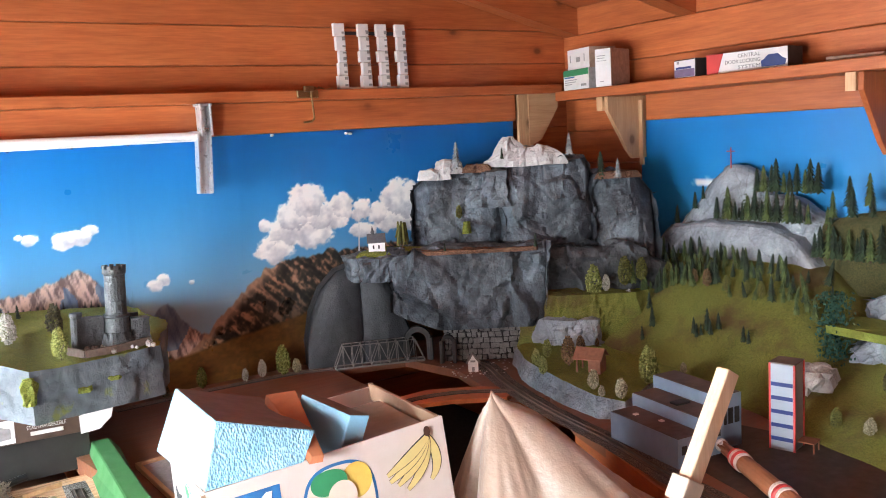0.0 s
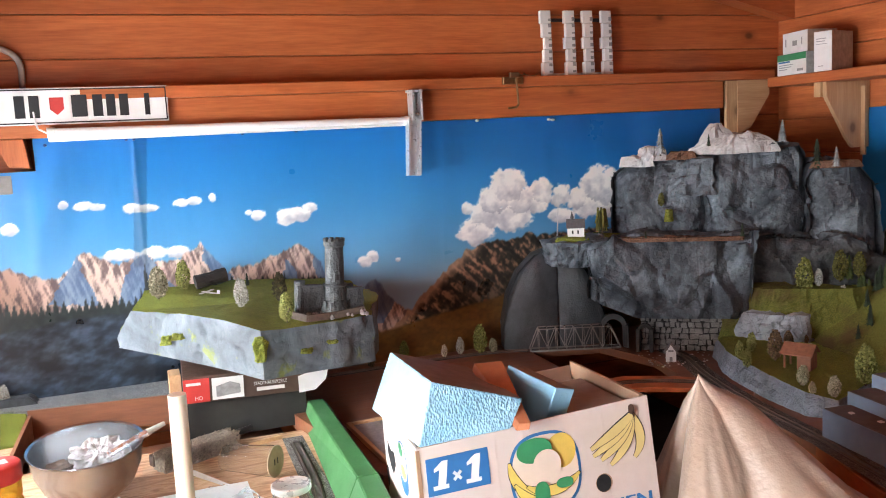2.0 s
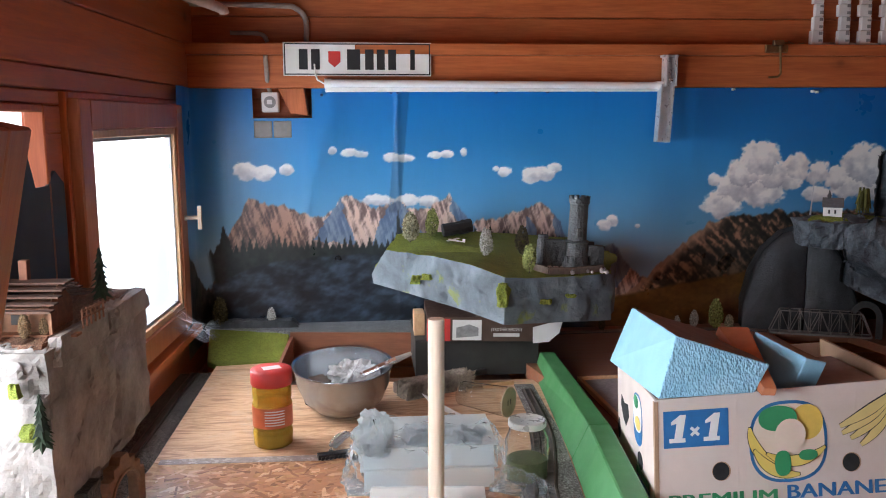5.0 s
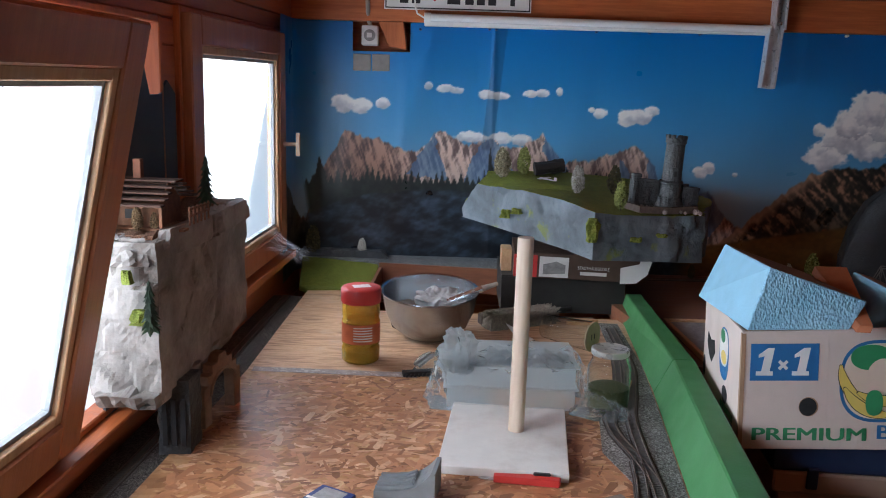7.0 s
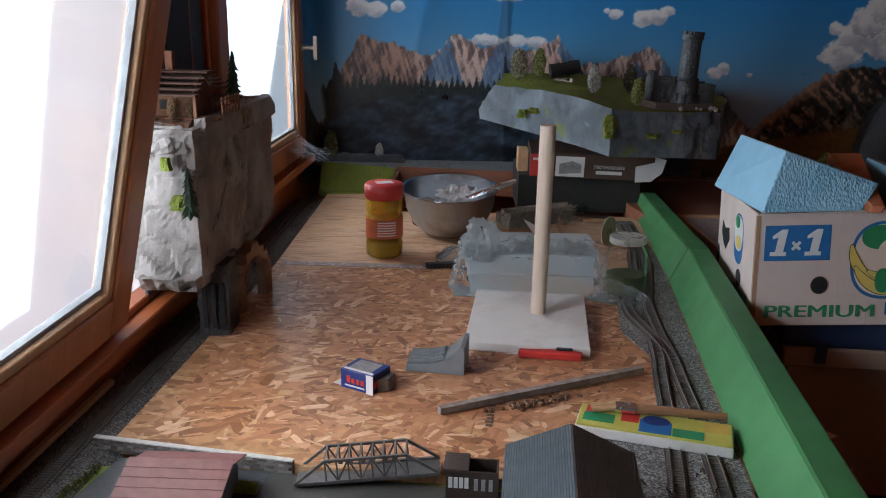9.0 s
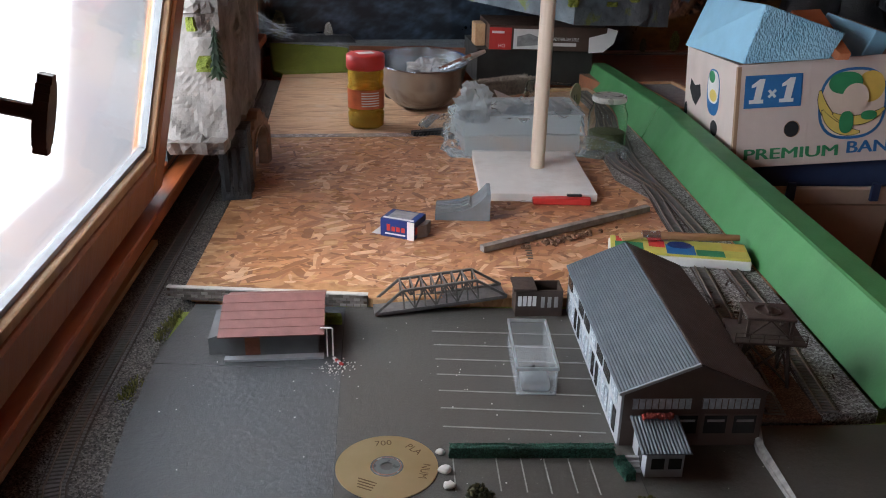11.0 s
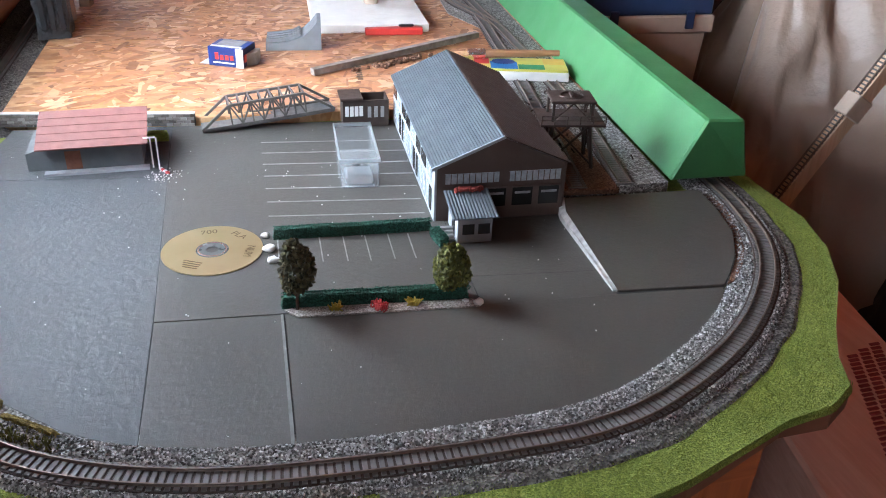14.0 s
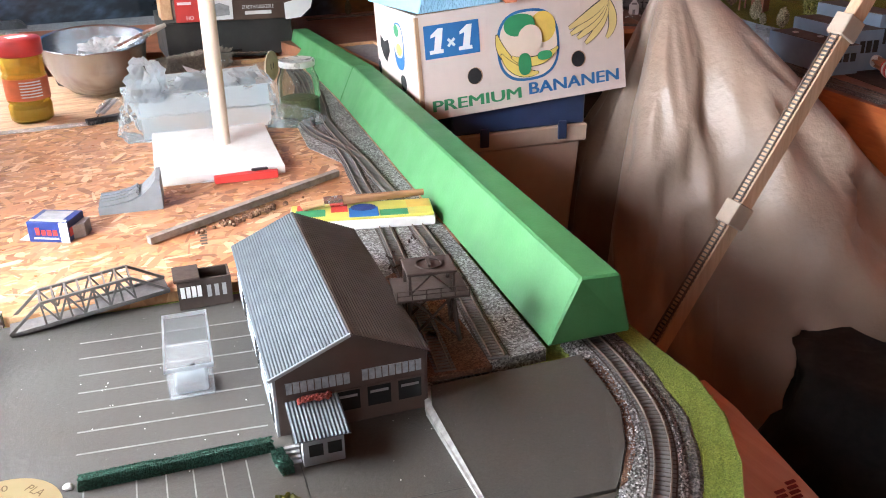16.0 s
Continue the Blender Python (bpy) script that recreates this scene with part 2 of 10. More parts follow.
M_SNOW = plain("plaster_snow", (0.48, 0.475, 0.47), 0.8, vary=0.22, scale=25, fine=120, depth=0.004, dirt=(0.26, 0.255, 0.25))


# ---- mesh helpers ----
def link(name, bm, material, smooth=False, bevel=0.0):
    if bevel:
        bmesh.ops.bevel(bm, geom=bm.edges[:], offset=bevel, segments=1, affect="EDGES", clamp_overlap=True)
    mesh = bpy.data.meshes.new(name)
    bm.to_mesh(mesh)
    bm.free()
    for m in material if isinstance(material, (list, tuple)) else (material,):
        mesh.materials.append(m)
    if smooth:
        mesh.shade_smooth()
        if smooth is not True:
            mesh.set_sharp_from_angle(angle=radians(smooth))
    return new(name, mesh)


def part(name, bm, material, parent, label="", smooth=False, bevel=0.0, m=None):
    ob = link(name, bm, material, smooth, bevel)
    ob.parent = parent
    if m is not None:
        ob.matrix_basis = m
    return tagged(ob, label)


def thing(name, label, category, group="", m=None, kind=""):
    ob = new(name)
    ob.empty_display_size = 0.02
    if m is not None:
        ob.matrix_basis = m
    return tagged(ob, label, category, group, kind)


def single(name, bm, material, label, category, group="", m=None, kind="", smooth=False, bevel=0.0):
    ob = link(name, bm, material, smooth, bevel)
    if m is not None:
        ob.matrix_basis = m
    return tagged(ob, label, category, group, kind)


def cube(bm, x0, x1, y0, y1, z0, z1, m=None):
    v = [bm.verts.new((x, y, z)) for z in (z0, z1) for x, y in ((x0, y0), (x1, y0), (x1, y1), (x0, y1))]
    for f in ((3, 2, 1, 0), (4, 5, 6, 7), (0, 1, 5, 4), (1, 2, 6, 5), (2, 3, 7, 6), (3, 0, 4, 7)):
        bm.faces.new([v[i] for i in f])
    if m is not None:
        bmesh.ops.transform(bm, matrix=m, verts=v)
    return v


def box(x0, x1, y0, y1, z0, z1):
    bm = bmesh.new()
    cube(bm, x0, x1, y0, y1, z0, z1)
    return bm


def prism(bm, pts, z0, z1):
    """An upright prism on a plan polygon, counter-clockwise; z may be numbers or lists."""
    k = len(pts)
    lo = [z0] * k if isinstance(z0, (int, float)) else z0
    hi = [z1] * k if isinstance(z1, (int, float)) else z1
    a = [bm.verts.new((x, y, z)) for (x, y), z in zip(pts, lo)]
    b = [bm.verts.new((x, y, z)) for (x, y), z in zip(pts, hi)]
    bm.faces.new(a[::-1])
    bm.faces.new(b)
    for i in range(k):
        bm.faces.new((a[i], a[(i + 1) % k], b[(i + 1) % k], b[i]))
    return a + b


def slab(pts, z0, z1):
    bm = bmesh.new()
    prism(bm, pts, z0, z1)
    return bm


def rod(bm, p, q, r, r2=None, seg=8):
    """A round bar from p to q."""
    p, q = Vector(p), Vector(q)
    d = q - p
    m = Matrix.Translation((p + q) / 2) @ d.to_track_quat("Z", "Y").to_matrix().to_4x4()
    bmesh.ops.create_cone(bm, cap_ends=True, segments=seg, radius1=r, radius2=r if r2 is None else r2, depth=d.length, matrix=m)


def beam(bm, p, q, w, h=None):
    """A square bar from p to q."""
    p, q = Vector(p), Vector(q)
    d = q - p
    h = h or w
    m = Matrix.Translation(p) @ d.to_track_quat("Z", "Y").to_matrix().to_4x4()
    cube(bm, -w / 2, w / 2, -h / 2, h / 2, 0, d.length, m)


def turned(profile, seg=32, bm=None):
    """A body of revolution from (radius, height) pairs."""
    bm = bm or bmesh.new()
    rings = [[bm.verts.new((r * math.cos(2 * math.pi * k / seg), r * math.sin(2 * math.pi * k / seg), z)) for k in range(seg)] for r, z in profile]
    for a, b in zip(rings, rings[1:]):
        for k in range(seg):
            bm.faces.new((a[k], a[(k + 1) % seg], b[(k + 1) % seg], b[k]))
    bm.faces.new(rings[0][::-1])
    bm.faces.new(rings[-1])
    return bm


def plate(pts, p0, ex, ey, ez, t):
    """A polygon drawn in the plane of ex and ey, raised by t along ez."""
    bm = bmesh.new()
    prism(bm, pts, 0, t)
    m = Matrix((( *ex, 0), (*ey, 0), (*ez, 0), (0, 0, 0, 1))).transposed()
    m.translation = Vector(p0)
    bmesh.ops.transform(bm, matrix=m, verts=bm.verts)
    return bm


def ragged(p, size, seed=0.0):
    """Rock displacement at a place: broad lumps, facets and fine grit."""
    q = Vector(p) / size + Vector((seed, seed * 1.7, -seed))
    w = noise.noise_vector(q * 0.9) * 0.55
    total = noise.noise(q * 0.6) * 0.6 + noise.fractal(q * 5.0, 0.9, 2.0, 3) * 0.07
    for f, share in ((1.0, 0.95), (2.3, 0.50), (5.0, 0.13)):
        s = q * f + w * 0.5
        s.z *= 0.72
        dist, seeds = noise.voronoi(s)
        a, b = ((s - c).dot(noise.noise_vector(c * 3.7)) * 1.9 + noise.noise(c * 5.3) * 0.45 for c in seeds[:2])
        gap = dist[1] - dist[0]
        mix = min(1, gap / 0.13)
        total += share * (a * (0.5 + 0.5 * mix) + b * (0.5 - 0.5 * mix)) - 0.16 * share * max(0, 1 - gap / 0.05)
    return total


def rock(outline, z0, z1, amp=0.03, cell=0.02, size=0.12, seed=0.0, taper=0.1, lean=(0, 0), top_amp=None, rings=None):
    """A rough rock on a plan outline: sides in layers, drawn in towards the top, and a capped top."""
    pts = []
    k = len(outline)
    for i in range(k):
        a, b = Vector(outline[i]), Vector(outline[(i + 1) % k])
        m = max(1, round((b - a).length / cell))
        pts += [a.lerp(b, j / m) for j in range(m)]
    mid = sum(pts, Vector((0, 0))) / len(pts)
    layers = max(2, round((z1 - z0) / cell))
    rings = rings or max(3, round(min((p - mid).length for p in pts) / cell))
    bm = bmesh.new()
    loops = []
    for j in range(layers + 1):
        h = j / layers
        s = 1 - taper * h ** 1.5
        loops.append([(mid + (p - mid) * s + Vector(lean) * h, z0 + (z1 - z0) * h, 1.0) for p in pts])
    for j in range(1, rings):
        s = (1 - taper) * (1 - j / rings)
        loops.append([(mid + (p - mid) * s + Vector(lean), z1, 0.0) for p in pts])
    made = []
    for loop in loops:
        row = []
        for p, z, side in loop:
            out = (p - mid).normalized() if (p - mid).length > 1e-6 else Vector((0, 0))
            co = Vector((p.x, p.y, z))
            d = ragged(co, size, seed) * amp
            up = d * (top_amp / amp if top_amp else 0.6) if not side else d * 0.25
            row.append(bm.verts.new(co + Vector((out.x * d * side, out.y * d * side, up))))
        made.append(row)
    for a, b in zip(made, made[1:]):
        for i in range(len(a)):
            bm.faces.new((a[i], a[(i + 1) % len(a)], b[(i + 1) % len(a)], b[i]))
    bm.faces.new(made[-1])
    bm.faces.new(made[0][::-1])
    return bm


def sheet(bm, fn, nu, nv):
    """A grid of fn(u, v) for u, v from 0 to 1."""
    rows = [[bm.verts.new(fn(i / nu, j / nv)) for i in range(nu + 1)] for j in range(nv + 1)]
    for a, b in zip(rows, rows[1:]):
        for i in range(nu):
            bm.faces.new((a[i], a[i + 1], b[i + 1], b[i]))
    return rows


def smooth_path(pts, step_len):
    """An even walk along a Catmull-Rom curve through the points, as (place, heading)."""
    p = [Vector((*q, 0)) if len(q) == 2 else Vector(q) for q in pts]
    p = [p[0] * 2 - p[1]] + p + [p[-1] * 2 - p[-2]]
    fine = []
    for i in range(1, len(p) - 2):
        for k in range(40):
            t = k / 40
            fine.append(0.5 * (2 * p[i] + (p[i + 1] - p[i - 1]) * t + (2 * p[i - 1] - 5 * p[i] + 4 * p[i + 1] - p[i + 2]) * t ** 2 + (3 * p[i] - p[i - 1] - 3 * p[i + 1] + p[i + 2]) * t ** 3))
    fine.append(p[-2])
    out, left = [fine[0]], step_len
    for a, b in zip(fine, fine[1:]):
        d = (b - a).length
        while d > 0 and left <= d:
            a = a + (b - a) * (left / d)
            out.append(a)
            d -= left
            left = step_len
        left -= d
    return [(q, (out[min(i + 1, len(out) - 1)] - out[max(i - 1, 0)]).normalized()) for i, q in enumerate(out)]


# ---- the room ----
def cut_spans(a0, a1, z0, z1, openings):
    """The stretches of a row of planks that no opening takes."""
    spans = [(a0, a1)]
    for o0, o1, p0, p1 in openings:
        if z1 > p0 + 0.002 and z0 < p1 - 0.002:
            spans = [s for a, b in spans for s in ((a, min(b, o0)), (max(a, o1), b)) if s[1] - s[0] > 0.01]
    return spans


def plank_wall(name, m, a0, a1, z0, z1, pitch, start, openings=(), label="", material=None):
    """A wall of tongued planks along local y, facing local +x; openings as (a0, a1, z0, z1)."""
    bm = bmesh.new()
    cuts = sorted({z0, z1, *(z for o in openings for z in o[2:])})
    for lo, hi in zip(cuts, cuts[1:]):
        for a, b in cut_spans(a0, a1, lo, hi, openings):
            cube(bm, -0.04, -0.024, a, b, lo, hi)
    wall = single(name, bm, material or M_PLANK[1], label, "wall", m=m, kind="structure")
    z = start
    while z > z0:
        z -= pitch
    levels = sorted({z0, z1, *(z + pitch * k for k in range(60) if z0 < z + pitch * k < z1), *(q for o in openings for q in o[2:])})
    levels = [levels[0]] + [q for p, q in zip(levels, levels[1:]) if q - p > 0.012]
    for lo, hi in zip(levels, levels[1:]):
        for a, b in cut_spans(a0, a1, lo, hi, openings):
            part("plank", box(-0.024, 0, a, b, lo + 0.0012, hi - 0.0012), material or M_PLANK[1], wall, bevel=0.003)
    return wall


FAR_WIN = (1.88, 2.83, 0.945, 1.70)
NEAR_WIN = (0.395, 1.78, 0.885, 1.668)
ADDED_WIN = (-1.4, -0.6, 0.95, 1.75)
plank_wall("wall_west", WALL, -3.9, 3.2, 0, 2.75, 0.146, 1.90, (FAR_WIN, NEAR_WIN, ADDED_WIN), "orange-stained softwood plank wall with two windows and an added unseen third")
BACK = Matrix.Translation((0, 3.10, 0)) @ pose(0, 0, 0, 0, 0, -90)  # local y runs along +x, local +x faces -y
plank_wall("wall_north", BACK, -0.82, 2.80, 0, 2.75, 0.146, 1.858, (), "orange-stained softwood plank wall above the backdrop poster")
EAST = Matrix.Translation((2.74, 0, 0)) @ pose(0, 0, 0, 0, 0, 180)
plank_wall("wall_east", EAST, -3.15, 3.9, 0, 2.75, 0.146, 1.83, (), "orange-stained softwood plank wall behind the shelf")
# unseen end wall closing the room, set far back so less light bounces
SOUTH = Matrix.Translation((0, -3.8, 0)) @ pose(0, 0, 0, 0, 0, 90)
plank_wall("wall_south", SOUTH, -2.80, 1.1, 0, 2.75, 0.146, 1.858, (), "orange-stained softwood plank wall")
single("floor", box(-1.2, 2.9, -4.0, 3.3, -0.05, 0), M_FLOOR, "dark worn floor under the tables", "floor", kind="structure")

# sloping plank ceiling on rafters, ridge over the middle
bm = bmesh.new()
for side in (-1, 1):
    for k in range(14):
        a, b = 0.95 + side * k * 0.14, 0.95 + side * (k + 1) * 0.14 - side * 0.003
        za, zb = 2.68 - 0.243 * 0.14 * k, 2.68 - 0.243 * 0.14 * (k + 1)
        v = [bm.verts.new(p) for p in ((a, -4.0, za), (b, -4.0, zb), (b, 3.3, zb), (a, 3.3, za), (a, -4.0, za + 0.02), (b, -4.0, zb + 0.02), (b, 3.3, zb + 0.02), (a, 3.3, za + 0.02))]
        for f in ((0, 1, 2, 3), (7, 6, 5, 4), (0, 4, 5, 1), (1, 5, 6, 2), (2, 6, 7, 3), (3, 7, 4, 0)):
            bm.faces.new([v[i] for i in f])
bmesh.ops.recalc_face_normals(bm, faces=bm.faces)
single("ceiling", bm, M_PLANK[1], "orange-stained plank ceiling sloping to both sides", "ceiling", kind="structure")
for y in (3.045, 2.36, 1.55, 0.7, -0.2, -1.1, -2.0, -2.9):
    for side in (-1, 1):
        bm = bmesh.new()
        e = 1.79 if side > 0 else 1.76
        pts = [(0, 2.675), (e, 2.675 - 0.243 * e), (e, 2.555 - 0.243 * e), (0, 2.555)]
        v = [[bm.verts.new((0.95 + side * x, y + d, z)) for x, z in pts] for d in (-0.045, 0.045)]
        bm.faces.new(v[0])
        bm.faces.new(v[1][::-1])
        for i in range(4):
            bm.faces.new((v[0][i], v[1][i], v[1][(i + 1) % 4], v[0][(i + 1) % 4]))
        bmesh.ops.recalc_face_normals(bm, faces=bm.faces)
        single("rafter", bm, M_PLANK[0], "orange-stained square rafter under the ceiling", "rafter", "rafters", kind="structure")

# ledge on the back wall and its face board
bm = box(-0.79, 2.62, 2.985, 3.099, 1.862, 1.902)
single("wall_ledge", bm, M_PLANK[0], "orange-stained wooden ledge along the back wall", "ledge", kind="structure", bevel=0.003)
bm = box(-0.79, 2.36, 3.005, 3.099, 1.748, 1.861)
single("trim_board", bm, M_PLANK[0], "orange-stained face board below the wall ledge", "trim", kind="structure", bevel=0.002)

# windows
M_GLASS = Nodes("window_glass", 0.05)
M_GLASS.bsdf.inputs["Transmission Weight"].default_value = 1.0
M_GLASS = M_GLASS.done((0.95, 0.97, 0.98), IOR=1.45)
n = Nodes("bright_overcast", 1.0)
n.put(n.bsdf.inputs["Emission Color"], n.ramp(n.noise(3, 3), (0.3, (0.70, 0.85, 1.0)), (0.7, (0.92, 0.97, 1.0))))
M_OUTSIDE = n.done((0.8, 0.8, 0.8), Emission_Strength=3.0)
M_RUBBERSEAL = plain("grey_seal", (0.30, 0.31, 0.32), 0.5)


def frame_ring(bm, a0, a1, z0, z1, w, n0, n1):
    """Four rails round an opening, in local n, u, z; butted end to end."""
    cube(bm, n0, n1, a0, a0 + w, z0, z1)
    cube(bm, n0, n1, a1 - w, a1, z0, z1)
    cube(bm, n0, n1, a0 + w, a1 - w, z0, z0 + w)
    cube(bm, n0, n1, a0 + w, a1 - w, z1 - w, z1)


def window(name, label, win, sash, sash_w, tilt=0.0, handle=0.0, dark_handle=False):
    """A wooden window in the west wall: frame in the opening, sash with pane; tilt leans its top into the room."""
    a0, a1, z0, z1 = win
    w = thing(name, label, "window", m=WALL, kind="structure")
    bm = bmesh.new()
    frame_ring(bm, a0, a1, z0, z1, 0.016, -0.03, 0.012)
    part("window_frame", bm, M_PLANK[2], w, bevel=0.003)
    bm = box(-0.02, 0.05, a0 - 0.02, a1 + 0.02, z0 - 0.028, z0 - 0.001)
    part("window_sill", bm, M_PLANK[1], w, bevel=0.003)
    s0, s1, t0, t1 = sash
    lean = Matrix.Translation((0.0, 0, t0)) @ pose(0, 0, 0, 0, tilt, 0) @ Matrix.Translation((0, 0, -t0))
    bm = bmesh.new()
    frame_ring(bm, s0, s1, t0, t1, sash_w, -0.012, 0.036)
    s = part("sash", bm, M_SASH, w, "orange-stained wooden sash", bevel=0.004, m=lean)
    bm = bmesh.new()
    i = sash_w
    frame_ring(bm, s0 + i, s1 - i, t0 + i, t1 - i, 0.020, 0.0, 0.030)
    part("glazing_bead", bm, M_PALE[2], s, "pale wooden glazing bead", bevel=0.002)
    bm = bmesh.new()
    i += 0.0202
    frame_ring(bm, s0 + i, s1 - i, t0 + i, t1 - i, 0.009, 0.004, 0.020)
    part("seal", bm, M_RUBBERSEAL, s, "grey rubber seal")
    pane = part("pane", box(0.008, 0.012, s0 + i + 0.002, s1 - i - 0.002, t0 + i + 0.002, t1 - i - 0.002), M_GLASS, s)
    pane.visible_shadow = False
    bm = bmesh.new()
    hu, hz = (s1 - sash_w * 0.45, (t0 + t1) / 2) if handle > 0 else (s0 + sash_w * 0.45, (t0 + t1) / 2)
    big = 0.52 if dark_handle else 0.62
    out = 0.010 if dark_handle else 0.0
    rod(bm, (0.036, hu, hz), (0.042, hu, hz), 0.016 * big, seg=16)
    rod(bm, (0.04, hu, hz), (0.085 + out, hu, hz), 0.007, seg=12)
    for k in range(9):
        a = (-0.052 + 0.013 * k) * big
        w = 0.011 * (1 if dark_handle else big) * math.sqrt(max(0.08, 1 - (a / 0.058 / big) ** 2))
        cube(bm, 0.078 + out, 0.09 + out, hu - w, hu + w, hz + a - 0.0065, hz + a + 0.0065)
    part("handle", bm, M_BRONZE if dark_handle else M_HANDLE, s, "turned window handle", bevel=0.0)
    return w


M_SASH = timber("sash_wood", (0.36, 0.12, 0.045), (0.56, 0.24, 0.11), 2, rough=0.4)
M_HANDLE = plain("brown_handle", (0.30, 0.215, 0.15), 0.35, vary=0.05)
M_BRONZE = plain("bronze_handle", (0.10, 0.06, 0.04), 0.35, 0.6)
window("window_1", "far closed wooden window with bright overcast daylight behind", FAR_WIN, (1.895, 2.775, 0.96, 1.685), 0.072, 0, 1)
window("window_2", "near wooden window tilted open into the room at its top", NEAR_WIN, (0.385, 1.277, 0.905, 1.648), 0.075, 12.5, -1, True)
# unseen opening, added only to carry the rear fill lamp
window("window_3", "unseen wooden window added behind the viewpoint for fill light", ADDED_WIN, (-1.385, -0.615, 0.965, 1.735), 0.072, 0, 1)
single("backdrop", box(-0.62, -0.60, -2.6, 9.0, -1.0, 4.0), M_OUTSIDE, "plain bright overcast daylight outside the windows", "sky", m=WALL, kind="structure")

# ---- backdrop posters ----
def fbm(x, y, octaves=5, seed=0):
    """Fractal value noise on arrays."""
    rng = np.random.RandomState(seed)
    table = rng.rand(256, 256)
    total, amp, norm = 0, 1.0, 0.0
    for _ in range(octaves):
        xi, yi = np.floor(x).astype(int), np.floor(y).astype(int)
        fx, fy = x - xi, y - yi
        fx, fy = fx * fx * (3 - 2 * fx), fy * fy * (3 - 2 * fy)
        g = lambda i, j: table[(xi + i) % 256, (yi + j) % 256]
        total = total + amp * ((g(0, 0) * (1 - fx) + g(1, 0) * fx) * (1 - fy) + (g(0, 1) * (1 - fx) + g(1, 1) * fx) * fy)
        norm += amp
        amp *= 0.5
        x, y = x * 2.03, y * 2.03
    return total / norm


def lerp3(a, b, t):
    return np.asarray(a)[None, None] * (1 - t[..., None]) + np.asarray(b)[None, None] * t[..., None]


def over(img, colour, mask):
    return img * (1 - mask[..., None]) + colour * mask[..., None]


def step(v, soft):
    return np.clip(v / soft + 0.5, 0, 1)


SKYLINE = [(-1.05, 0.98), (-0.72, 1.03), (-0.668, 1.15), (-0.645, 1.232), (-0.601, 1.30), (-0.572, 1.355), (-0.536, 1.348), (-0.504, 1.33), (-0.452, 1.335), (-0.402, 1.308), (-0.307, 1.281), (-0.268, 1.32), (-0.228, 1.367), (-0.201, 1.358),
           (-0.158, 1.331), (-0.112, 1.318), (-0.065, 1.328), (-0.03, 1.345), (0.001, 1.319), (0.038, 1.306), (0.077, 1.313), (0.127, 1.339), (0.158, 1.362), (0.185, 1.325), (0.24, 1.249), (0.282, 1.276), (0.331, 1.262),
           (0.384, 1.294), (0.436, 1.301), (0.501, 1.333), (0.541, 1.297), (0.577, 1.252), (0.609, 1.164), (0.682, 1.093), (0.739, 1.142), (0.774, 1.176), (0.806, 1.136), (0.848, 1.077), (0.904, 1.03), (0.96, 0.9), (3, 0.9)]
DARKLINE = [(-1, 0.5), (0.84, 0.98), (0.903, 1.032), (0.987, 1.108), (1.047, 1.159), (1.108, 1.209), (1.157, 1.245), (1.205, 1.257), (1.266, 1.275), (1.326, 1.264), (1.388, 1.277), (1.426, 1.297), (1.463, 1.267), (1.539, 1.278), (1.603, 1.266), (1.642, 1.294), (1.8, 1.27), (3, 1.2)]
CLOUDS = [(-0.985, 1.33, 0.020, 0.05), (-0.965, 1.27, 0.018, 0.03), (-0.575, 1.455, 0.045, 0.032), (-0.52, 1.447, 0.045, 0.026), (-0.43, 1.458, 0.024, 0.018), (-0.267, 1.526, 0.014, 0.014), (-0.205, 1.517, 0.030, 0.014), (-0.165, 1.512, 0.030, 0.012), (-0.055, 1.500, 0.032, 0.018), (-0.01, 1.496, 0.034, 0.014),
          (0.105, 1.508, 0.028, 0.014), (0.15, 1.510, 0.028, 0.013), (0.211, 1.518, 0.012, 0.016), (0.368, 1.446, 0.026, 0.020), (0.33, 1.456, 0.012, 0.010), (0.465, 1.430, 0.042, 0.032), (0.51, 1.434, 0.04, 0.026), (0.548, 1.458, 0.026, 0.020),
          (0.745, 1.237, 0.030, 0.024), (0.772, 1.252, 0.024, 0.024), (0.872, 1.234, 0.010, 0.008),
          (1.345, 1.485, 0.075, 0.070), (1.29, 1.435, 0.07, 0.06), (1.39, 1.425, 0.07, 0.055), (1.25, 1.375, 0.075, 0.06), (1.20, 1.32, 0.075, 0.055), (1.34, 1.365, 0.10, 0.06), (1.166, 1.404, 0.026, 0.024), (1.492, 1.45, 0.058, 0.050), (1.46, 1.40, 0.05, 0.04),
          (1.58, 1.43, 0.05, 0.048), (1.644, 1.41, 0.05, 0.045), (1.735, 1.465, 0.07, 0.065), (1.80, 1.45, 0.07, 0.075), (1.70, 1.375, 0.08, 0.05), (1.82, 1.38, 0.10, 0.06), (1.58, 1.345, 0.06, 0.03), (-0.11, 1.345, 0.06, 0.022), (0.01, 1.342, 0.05, 0.022), (0.075, 1.338, 0.04, 0.02)]
